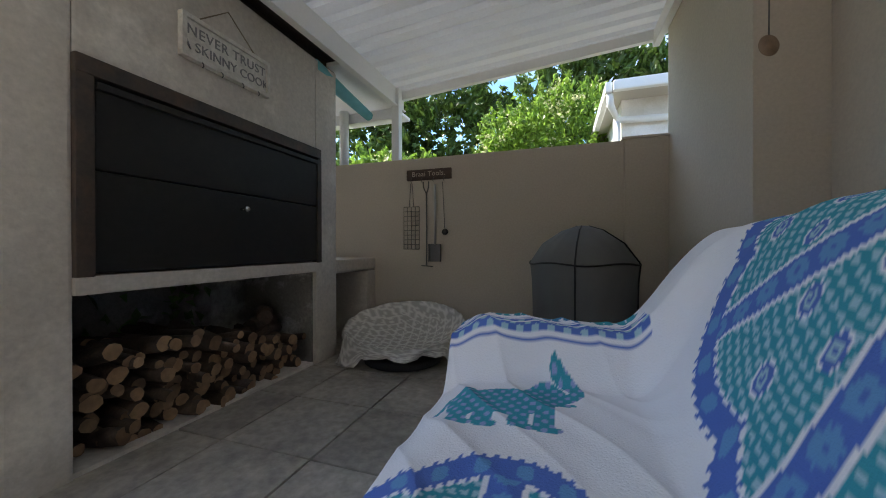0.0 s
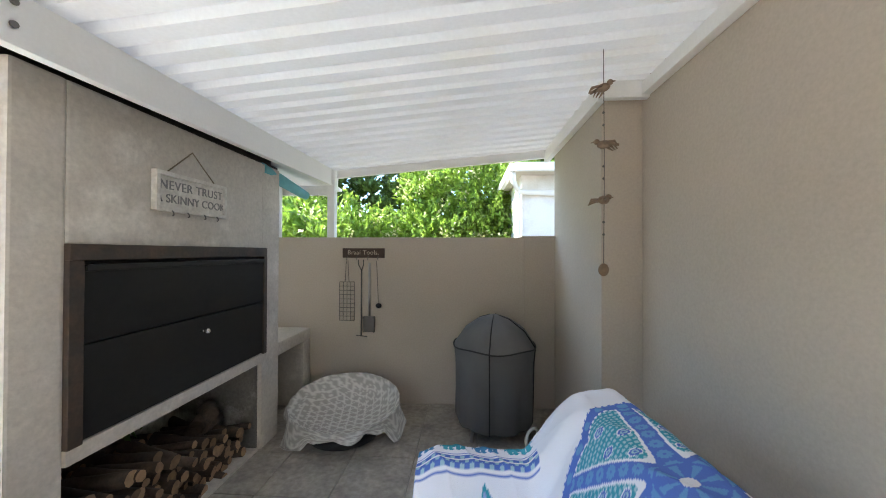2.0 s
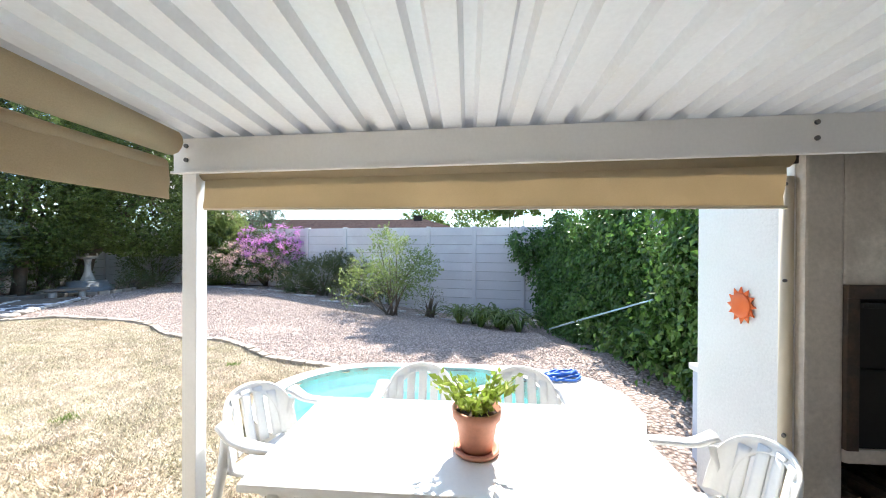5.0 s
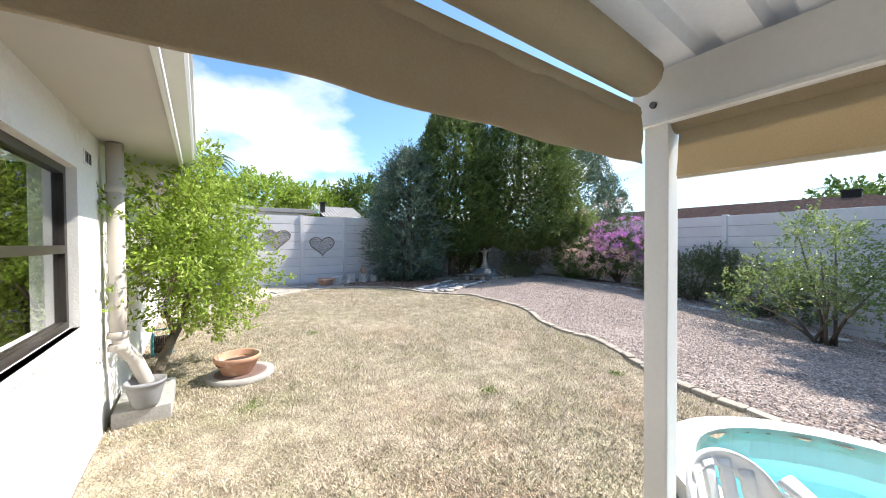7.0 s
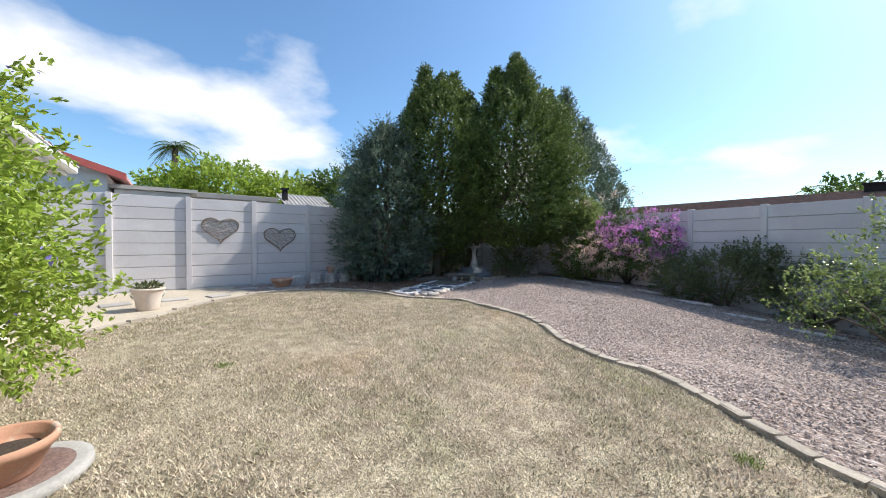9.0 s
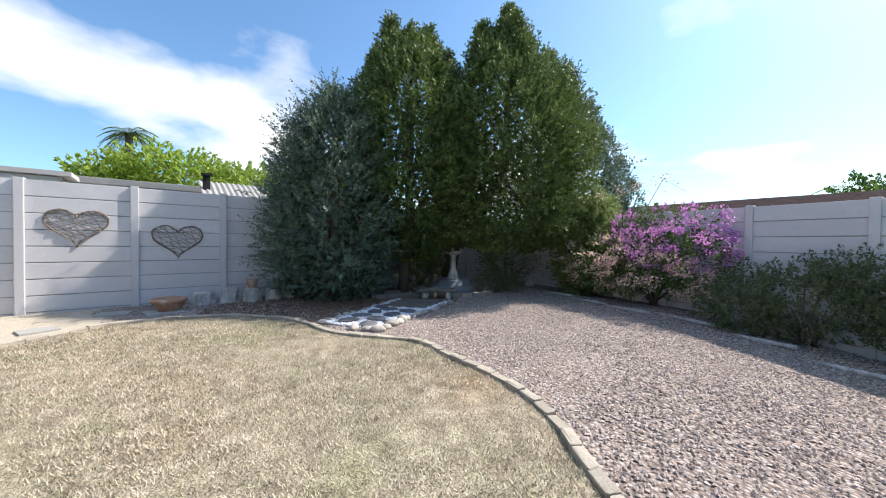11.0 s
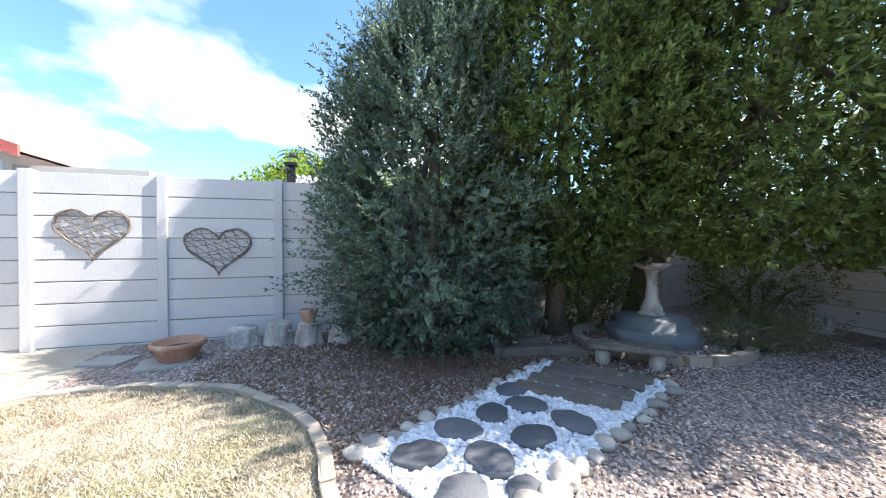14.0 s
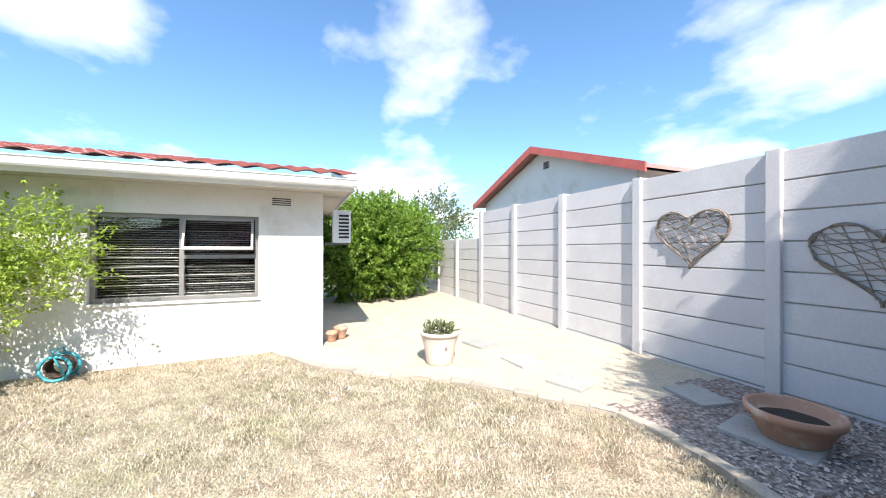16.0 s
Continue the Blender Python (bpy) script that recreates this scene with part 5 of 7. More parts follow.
    shrub("far_bush", 9.8, -14.6, "yellowish green bushes far down the path", [(0, 0, 1.2, 1.6, 1.4, 1.2), (0, -2, 1.4, 1.4, 1.4, 1.4)], M["leaf_grey"], 400, 12, .12, .3, .3, 5)


def strap_plant(x, y, s):
    z = ground_z(x, y)
    t = thing("strap_leaf_plant", (x, y, z - .02), "clump of long arching strap leaves in the border", "plant", "border plants")
    bm = bmesh.new()
    for k in range(46):
        a = rng.uniform(0, 6.283); L = rng.uniform(.4, .78) * s; w = rng.uniform(.018, .028)
        d = Vector((math.cos(a), math.sin(a), 0)); q = Vector((-d.y, d.x, 0)) * w
        pts = [Vector((0, 0, 0)) + d * .04, d * L * .35 + Vector((0, 0, L * .62)), d * L * .75 + Vector((0, 0, L * .72)), d * L * 1.15 + Vector((0, 0, L * .45))]
        prev = None
        for i, p in enumerate(pts):
            f = (1, 1, .8, .1)[i]
            row = (bm.verts.new(p - q * f), bm.verts.new(p + Vector((0, 0, -w * .5))), bm.verts.new(p + q * f))
            if prev:
                bm.faces.new((prev[0], prev[1], row[1], row[0])); bm.faces.new((prev[1], prev[2], row[2], row[1]))
            prev = row
    part("leaves", bm, M["leaf_strap"], t)


plants()


# ---- patio things ----
def text_mesh(body, size, mat, name, parent, m, spacing=1.0):
    cu = bpy.data.curves.new(name, 'FONT')
    cu.body, cu.size, cu.align_x, cu.align_y, cu.extrude = body, size, 'CENTER', 'CENTER', .0015
    cu.space_character = spacing
    tmp = new(name, cu)
    me = bpy.data.meshes.new_from_object(tmp.evaluated_get(bpy.context.evaluated_depsgraph_get()))
    bpy.data.objects.remove(tmp)
    me.materials.clear()
    me.materials.append(mat)
    o = new(name, me)
    o.parent = parent
    o.matrix_basis = m
    return o


def wall_signs():
    s = thing("hanging_sign", (FACE_X + .012, .64, 1.77), "distressed white sign on a cord, NEVER TRUST A SKINNY COOK", "sign")
    part("board", boxes((-.008, .008, -.235, .235, -.085, .085)), M["sign_white"], s)
    fr = boxes((-.01, .022, -.25, .25, .08, .10), (-.01, .022, -.25, .25, -.10, -.08), (-.01, .022, -.25, -.228, -.08, .08), (-.01, .022, .228, .25, -.08, .08), bevel=.003)
    part("frame", fr, M["sign_white"], s)
    R = Matrix(((0, 0, 1, 0), (1, 0, 0, 0), (0, 1, 0, 0), (0, 0, 0, 1)))
    text_mesh("NEVER TRUST", .066, M["sign_grey"], "lettering", s, Matrix.Translation((.0095, 0, .033)) @ R, 1.1)
    text_mesh("A SKINNY COOK", .062, M["sign_grey"], "lettering", s, Matrix.Translation((.0095, 0, -.036)) @ R, 1.02)
    bm = bmesh.new()
    tube(bm, [(0, -.17, .10), (-.004, .0, .245), (0, .17, .10)], .0035, 6)
    part("cord", bm, M["rope"], s)
    for y in (-.16, -.06, .06, .16):
        bm = bmesh.new()
        tube(bm, [(.02, y, -.095), (.03, y, -.105), (.032, y, -.118), (.024, y, -.122)], .003, 6)
        part("hook", bm, M["wire"], s)
    # tool board on the back wall
    Y = BACK_Y
    b = thing("tool_board", (-.61, Y - .012, 1.455), "dark wooden tool board lettered Braai Tools. with hooks", "sign")
    part("board", boxes((-.21, .21, -.012, .012, -.047, .047), bevel=.004), M["dark_wood"], b)
    text_mesh("Braai Tools.", .062, M["sign_cream"], "lettering", b, pose(0, -.0135, .004, 90), 1.05)
    for x in (-.16, -.06, .05, .15):
        bm = bmesh.new()
        tube(bm, [(x, -.012, -.03), (x, -.03, -.045), (x, -.032, -.065), (x, -.018, -.07)], .003, 6)
        part("hook", bm, M["wire"], b)
    g = thing("braai_grid", (-.77, Y - .03, .98), "folding wire braai grid hanging from a hook", "grid")
    bm = bmesh.new()
    for k in range(5):
        x = -.075 + k * .0375
        tube(bm, [(x, 0, -.19), (x, 0, .19)], .0028, 5)
    for k in range(10):
        z = -.19 + k * .0422
        tube(bm, [(-.075, 0, z), (.075, 0, z)], .0028, 5)
    part("mesh", bm, M["wire"], g)
    bm = bmesh.new()
    tube(bm, [(-.02, 0, .19), (-.008, 0, .40), (.008, 0, .40), (.02, 0, .19)], .003, 5)
    part("handle", bm, M["wire"], g)
    t = thing("poker", (-.625, Y - .03, .64), "long iron poker with a forked top hanging on the wall", "tool")
    bm = bmesh.new()
    tube(bm, [(0, 0, 0), (0, 0, .66)], .007, 8)
    tube(bm, [(-.05, 0, .004), (.06, 0, -.004)], .005, 6)
    tube(bm, [(0, 0, .64), (-.03, 0, .70), (-.032, 0, .75)], .005, 6)
    tube(bm, [(0, 0, .64), (.02, 0, .70), (.02, 0, .75)], .005, 6)
    part("rod", bm, M["wire"], t)
    t = thing("ash_shovel", (-.545, Y - .03, .68), "steel ash shovel with a long bright handle", "tool")
    bm = bmesh.new()
    tube(bm, [(0, 0, .15), (0, 0, .68)], .011, 10)
    part("handle", bm, M["steel"], t)
    bm = boxes((-.055, .055, -.004, .004, 0, .155), (-.055, -.047, -.03, .0, 0, .155), (.047, .055, -.03, 0, 0, .155), bevel=.002)
    part("blade", bm, M["wire"], t)
    t = thing("ladle", (-.455, Y - .03, .94), "small dark ladle on a thin wire handle", "tool")
    bm = bmesh.new()
    tube(bm, [(0, 0, .02), (-.01, 0, .25), (-.02, 0, .44)], .003, 6)
    part("handle", bm, M["wire"], t)
    bm = bmesh.new()
    bmesh.ops.create_icosphere(bm, subdivisions=2, radius=.03, matrix=Matrix.Translation((.005, -.008, 0)) @ Matrix.Diagonal((1, .6, .9, 1)))
    part("bowl", bm, M["cord_black"], t, smooth=True)
    # sun ornament on the white end wall
    s = thing("sun_ornament", (-1.50, PIER_Y0 - .02, 1.33), "orange metal sun ornament on the white wall", "ornament")
    bm = bmesh.new()
    ring = []
    for k in range(36):
        a = 2 * math.pi * k / 36
        r = .110 if k % 3 == 0 else (.084 if k % 3 == 1 else .076)
        ring.append(bm.verts.new((math.cos(a) * r, 0, math.sin(a) * r)))
    f = bm.faces.new(ring)
    e = bmesh.ops.extrude_face_region(bm, geom=[f])
    bmesh.ops.translate(bm, vec=(0, .006, 0), verts=[v for v in e["geom"] if isinstance(v, bmesh.types.BMVert)])
    part("rays", bm, M["orange"], s)
    bm = bmesh.new()
    lathe(bm, [(0, .014), (.05, .012), (.07, .006), (.075, 0)], 24)
    o = part("face", bm, M["orange"], s)
    o.matrix_basis = pose(0, -.001, 0, 90)
    # wind chime of carved birds
    c = thing("bird_wind_chime", (1.07, .53, 1.385), "hanging chime of carved brown birds above a round disc", "wind chime")
    bm = bmesh.new()
    tube(bm, [(0, 0, .0), (.004, 0, .5), (0, 0, 1.068)], .002, 5)
    for z in (.17, .23, .44, .50, .70, .76):
        bmesh.ops.create_icosphere(bm, subdivisions=1, radius=.007, matrix=Matrix.Translation((0, 0, z)))
    part("string", bm, M["wire"], c)
    bm = bmesh.new()
    lathe(bm, [(0, -.004), (.029, -.003), (.031, 0), (.029, .003), (0, .004)], 24)
    o = part("disc", bm, M["chime"], c)
    o.matrix_basis = pose(0, 0, 0, 90, 0, 20)
    for z, a in ((.336, 20), (.605, 160), (.882, -40)):
        bm = bmesh.new()
        bmesh.ops.create_icosphere(bm, subdivisions=2, radius=.045, matrix=Matrix.Diagonal((1.2, .75, .8, 1)))
        bmesh.ops.create_icosphere(bm, subdivisions=2, radius=.024, matrix=Matrix.Translation((.052, 0, .028)))
        tube(bm, [(.07, 0, .03), (.10, 0, .024)], [.008, .002], 6)
        for sgn in (-1, 1):
            for q in range(3):
                tube(bm, [(0, sgn * .025, .01), (-.04 - .02 * q, sgn * (.08 - .015 * q), -.012 + .01 * q), (-.075 - .015 * q, sgn * (.10 - .025 * q), -.035)], [.012, .010, .004], 5)
        for q in (-1, 0, 1):
            tube(bm, [(-.045, 0, 0), (-.115, q * .02, -.015)], [.012, .006], 5)
        o = part("bird", bm, M["chime"], c)
        o.matrix_basis = pose(0, 0, z, 0, 0, a) @ Matrix.Scale(.58, 4)


wall_signs()


def cloth_material(name, rough=.9):
    m = bpy.data.materials.new(name)
    m.use_nodes = True
    nt = m.node_tree
    b = nt.nodes["Principled BSDF"]
    b.inputs["Roughness"].default_value = rough
    b.inputs["Specular IOR Level"].default_value = .2
    at = nt.nodes.new("ShaderNodeAttribute")
    at.attribute_name = "print"
    n = nt.nodes.new("ShaderNodeTexNoise"); n.inputs["Scale"].default_value = 240
    g = nt.nodes.new("ShaderNodeNewGeometry")
    nt.links.new(g.outputs["Position"], n.inputs["Vector"])
    bp = nt.nodes.new("ShaderNodeBump"); bp.inputs["Distance"].default_value = .0012
    nt.links.new(n.outputs["Fac"], bp.inputs["Height"]); nt.links.new(bp.outputs[0], b.inputs["Normal"])
    nt.links.new(at.outputs["Color"], b.inputs["Base Color"])
    return m


def smoothstep(a, b, x):
    t = np.clip((x - a) / (b - a), 0, 1)
    return t * t * (3 - 2 * t)


def noise_grid(u, v, s, seed=0.0):
    return np.array([noise.noise((a * s, b * s, seed)) for a, b in zip(u.ravel(), v.ravel())]).reshape(u.shape)


def cloth(name, label, category, U, V, P, C, mat):
    """A cloth sheet over a grid of places P (h, w, 3) with printed colours C (h, w, 3)."""
    h, w = U.shape
    i = np.arange(h - 1)[:, None] * w + np.arange(w - 1)[None]
    F = np.stack([i, i + 1, i + w + 1, i + w], -1).reshape(-1, 4)
    me = mesh_np(name, P.reshape(-1, 3), F, mat, True)
    at = me.color_attributes.new("print", 'FLOAT_COLOR', 'POINT')
    at.data.foreach_set("color", np.concatenate([C.reshape(-1, 3), np.ones((h * w, 1))], 1).astype(np.float32).ravel())
    o = new(name, me)
    return tagged(o, label, category)


def elephant_mask(u, v):
    """A standing elephant with a raised trunk, about 1 wide, facing +u."""
    def ell(cx, cy, rx, ry):
        return ((u - cx) / rx) ** 2 + ((v - cy) / ry) ** 2 < 1
    m = ell(-.05, .0, .36, .22) | ell(.28, .17, .19, .20) | ell(-.34, -.06, .14, .24) | ((abs(u + .50 - .12 * v) < .022) & (v < .05) & (v > -.25))
    for x in (-.34, -.15, .12, .30):
        m |= (abs(u - x) < .075) & (v < 0) & (v > -.34)
        m |= ell(x + .03, -.35, .10, .045)
    for t in np.linspace(0, 1, 14):
        m |= ell(.42 + .13 * math.sin(t * 3.6), .12 + .30 * t, .075 - .035 * t, .055)
    m |= ell(.44, .05, .10, .03)
    return m


def couch():
    X0, X1, Y0, Y1 = .20, 1.44, -1.55, .48
    c = thing("armchair", (.85, -.5, -.012), "low armchair hidden under a printed throw against the wall", "armchair")
    part("seat", boxes((-.60, .16, .10, .72, .10, .40), bevel=.04), M["cover_grey"], c)
    part("backrest", boxes((.20, .36, .10, .90, .10, .74), bevel=.06), M["cover_grey"], c)
    part("armrest", boxes((-.58, .16, .722, .90, .10, .50), bevel=.05), M["cover_grey"], c)
    for x in (-.5, .48):
        for y in (.16, .84):
            part("leg", boxes((x - .03, x + .03, y - .03, y + .03, 0, .1), bevel=.005), M["dark_wood"], c)
    # throw: x runs front to back, y along the couch
    du, dv = .0032, .0042
    U, V = np.meshgrid(np.arange(-.42, 1.26, du), np.arange(-.10, 1.06, dv))   # u over front->back, v along; metres of cloth
    x = X0 + np.clip(U, 0, None) * .98
    y = -.5 + np.clip(V, .05, .98)
    seat = .455
    back = seat + .40 * smoothstep(.46, .74, U) + .03 * smoothstep(.72, .9, U) - .36 * smoothstep(.84, 1.15, U)
    arm = .14 * smoothstep(.66, .76, V) * (1 - smoothstep(.50, .75, U))
    z = back + arm
    z = z + .035 * smoothstep(.75, .2, V) * smoothstep(.45, .8, U) - np.clip(.10 - V, 0, None) * 2.4
    rnd_front = smoothstep(.10, -.02, U) * .05
    z = z - rnd_front
    z = z - np.clip(-U, 0, None) * .93
    end_drop = np.clip(V - .94, 0, None)
    z = z - smoothstep(.86, .99, V) * .07 - end_drop * 2.2
    x = x - np.clip(-U, 0, None) * .12
    y = y + smoothstep(.9, 1.05, V) * .04
    wr = noise_grid(U, V, 3.0, 1.0) * .012 + noise_grid(U * 1.6 + V, V * .7, 6.0, 4.0) * .006
    dirw = np.abs(noise_grid(U + V * .8, V * .25 - U * .2, 7.0, 9.0))
    z = z + wr + .010 * (1 - dirw) ** 4
    x = x + np.where(U < .02, noise_grid(V * 1.0, U * .3, 7, 2.0) * .03 * np.clip(-U * 3, 0, 1), 0)
    P = np.stack([x, y, np.maximum(z, .03)], -1)
    # print
    white = np.array([.80, .79, .83]); blue = np.array([.09, .165, .50]); teal = np.array([.045, .30, .39]); pale = np.array([.36, .54, .62])
    C = np.tile(white, (*U.shape, 1))

    def paint(mask, col):
        C[mask] = col
    # rosettes with petals, one on the back and one over the seat's end
    S = U + .20 * smoothstep(.46, .74, U)
    taken = np.zeros(U.shape, bool)
    mid_blue = np.array([.13, .30, .55])
    for cs, cv, size, turn in ((.98, .20, .465, .35), (.22, -.05, .35, .1)):
        du_, dv_ = S - cs, V - cv
        r = np.hypot(du_, dv_); a = np.arctan2(dv_, du_)
        lobes = size + .055 * np.abs(np.cos(a * 4)) ** .7
        step = .019
        ringk = np.floor(r / step)
        per = np.maximum(6, np.round(2 * math.pi * (ringk + .5)))
        dots = (np.abs((r / step) % 1 - .5) < .27) & (np.abs((a * per / (2 * math.pi) + .37 * ringk) % 1 - .5) < .32)
        field = r < lobes - .062
        taken |= r < lobes + .012
        paint(r < lobes, blue)
        flower = (r < lobes - .010) & (r > lobes - .055) & (np.cos(a * 34) * np.cos((lobes - r - .032) * 75) > .3)
        paint(flower, mid_blue)
        paint(field, teal)
        paint(field & dots, pale)
        edge = (np.abs(lobes - r - .003) < .005) | (np.abs(lobes - r - .060) < .005)
        paint(edge & (np.sin(a * 120) > -.4), white)
        inner = r < lobes - .055
        width = np.abs(np.sin(a * 4 + turn)) * r / 4
        paint((width < .034) & inner, white)
        paint((width < .0265) & inner, blue)
        medal = np.hypot((r / .054 % 1 - .5) * .054, width)
        spin = np.arctan2(width, (r / .054 % 1 - .5) * .054)
        paint((medal < .0215 * (.78 + .22 * np.abs(np.cos(spin * 5)))) & inner, mid_blue)
        paint((medal < .005) & inner, blue)
        for k in range(8):
            an = (k + .5) * math.pi / 4 - turn / 4
            for rr, off in ((.18, 0), (.28, .16), (.28, -.16), (.37, 0)):
                eu, ev = du_ - math.cos(an + off) * rr, dv_ - math.sin(an + off) * rr
                e = np.hypot(eu, ev * 1.4)
                ok = r < lobes - .07
                paint((e < .025) & ok, white); paint((e < .021) & ok, blue); paint((e < .012) & ok, pale); paint((e < .006) & ok, blue)
        paint(r < .085, blue); paint((r < .075) & (np.cos(a * 8) * (r / .07) > .3), mid_blue); paint(r < .022, white)
    # borders along the far end and the front hem
    for s, e0 in ((V, .80), (-U, .36)):
        d = np.where(U < .52, e0 - s, 9.0)
        paint((d > -.008) & (d < .075), blue)
        pt = (d > .0) & (d < .067) & (np.sin(U * 150) * np.sin(V * 150) > .2)
        paint(pt, pale)
        for q in (.0, .030, .066):
            paint(np.abs(d - q) < .0045, white)
    d = 1.0 - V
    # row of small elephants on the arm and one large on the seat
    for k in range(6):
        m = elephant_mask((U - (.02 + k * .145)) / .125, -(d - .115) / .125)
        paint(m & ~taken & (U < .52), np.where(k % 2, teal[None], np.array([[.06, .22, .42]]))[0])
    m = elephant_mask((U - .19) / .28, -(d - .42) / .31 + .05) & ~taken
    paint(m, teal)
    paint(m & (np.sin(U * 210) * np.sin(V * 170) > .35), np.array([.30, .36, .62]))
    m = elephant_mask(-(U - 1.02) / .24, (d - .17) / .24) & ~taken
    paint(m, teal)
    paint(m & (np.sin(U * 210) * np.sin(V * 170) > .35), np.array([.40, .55, .66]))
    cloth("printed_throw", "white throw printed with blue elephants and rosettes over the armchair", "throw", U, V, P, C, cloth_material("printed_cotton"))


couch()


def pet_bed():
    b = thing("round_pet_chair", (-.58, 1.60, -.012), "low round pet chair under a patterned grey throw", "pet bed")
    bm = bmesh.new()
    lathe(bm, [(.26, .0), (.28, .01), (.29, .05), (.27, .065)], 24)
    part("base", bm, M["cord_black"], b)
    n, k = 110, 60
    th, rr = np.meshgrid(np.linspace(0, 2 * np.pi, n), np.linspace(0, 1.45, k))
    R = np.minimum(rr, 1.0)
    over = np.clip(rr - 1.0, 0, None)
    ax, ay = .45, .34
    front = np.clip(-np.sin(th), 0, 1)
    left = np.exp(-((th - 3.95) / .26) ** 2)
    right = np.exp(-((th - 6.02) / .20) ** 2) + np.exp(-((th + .26) / .20) ** 2)
    fall = over * (.10 + .62 * left + .48 * right + .10 * (1 - front))
    reach = .06 + .42 * left + .22 * right
    x = -.58 + np.cos(th) * ax * (R + reach * over)
    y = 1.60 + np.sin(th) * ay * (R + reach * over)
    rim = .245 + .105 * np.sin(th)
    z = (.115 + .05 * np.sin(th) * R) * (1 - R ** 2.6) + rim * R ** 2.6 + .018 * np.exp(-((rr - 1) / .07) ** 2) - fall * 1.05
    wob = noise_grid(np.cos(th) * rr * 2, np.sin(th) * rr * 2, 2.2, 3.0)
    x = x + over * .22 * noise_grid(th * 2.2, rr * .4, 1.4, 8.0) * np.cos(th)
    y = y + over * .22 * noise_grid(th * 2.2, rr * .4, 1.4, 8.0) * np.sin(th)
    z = np.maximum(z + wob * .014, .004)
    P = np.stack([x, y, z], -1)
    u, v = np.cos(th) * rr * .48, np.sin(th) * rr * .48
    C = np.tile(np.array([.40, .385, .36]), (*u.shape, 1))
    line = np.zeros(u.shape, bool)
    for ang in (8, 66, 124):
        q = u * math.cos(radians(ang)) + v * math.sin(radians(ang))
        line |= np.abs((q / .068) % 1 - .5) < .085
    C[line] = (.64, .62, .59)
    cloth("patterned_throw", "grey throw with white triangle lines draped over the pet chair", "throw", u, v, P, C, cloth_material("patterned_grey_cotton"))


pet_bed()


def grill():
    g = thing("covered_kettle_grill", (.64, 1.76, -.012), "kettle grill under a fitted grey polyester cover", "grill")
    bm = bmesh.new()
    prof = [(.30, .09), (.315, .12), (.32, .35), (.325, .60), (.335, .70), (.33, .725), (.25, .84), (.13, .925), (.04, .955), (0.0, .96)]
    rings = lathe(bm, prof, 64)
    for ring, (r, z) in zip(rings, prof):
        for k, v in enumerate(ring):
            a = 2 * math.pi * k / 64
            f = 1 + (.035 * math.sin(a * 9 + z * 2) + .02 * math.sin(a * 17 + 1)) * (1 - smoothstep(.1, .75, z)) + .012 * noise.noise((math.cos(a) * 3, math.sin(a) * 3, z * 5)) + .028 * math.sin(a * 16 + 2 * math.sin(a * 3)) * smoothstep(.72, .80, z) * (z < .95)
            v.co.x *= f; v.co.y *= f
    part("cover", bm, M["cover_grey"], g, smooth=True)
    bm = bmesh.new()
    pts = [(math.cos(a) * .337, math.sin(a) * .337, .715 + .008 * math.sin(a * 5)) for a in np.linspace(0, 2 * math.pi, 49)]
    tube(bm, pts, .006, 6, False)
    part("piping", bm, M["cord_black"], g)
    for a in (-1.75, -.35, 1.2, 2.6):
        bm = bmesh.new()
        pts = [(math.cos(a) * r * 1.012, math.sin(a) * r * 1.012, z) for r, z in prof[:-1]]
        tube(bm, pts, .005, 6)
        part("seam", bm, M["cord_black"], g)
    for a in (-2.3, -.5, 1.5):
        bm = bmesh.new()
        tube(bm, [(math.cos(a) * .22, math.sin(a) * .22, .3), (math.cos(a) * .29, math.sin(a) * .29, .0)], .012, 8)
        part("leg", bm, M["steel"], g)
    w = bmesh.new()
    pts = [(.27 + .0, -.24 + math.cos(a) * .062, .068 + math.sin(a) * .062) for a in np.linspace(0, 2 * math.pi, 25)]
    tube(w, [(p[0] + (p[1] + .24) * .9, p[1] * 1.0, p[2]) for p in pts], .012, 8, False)
    o = part("wheel", w, M["plastic"], g, "white-rimmed wheel")


grill()


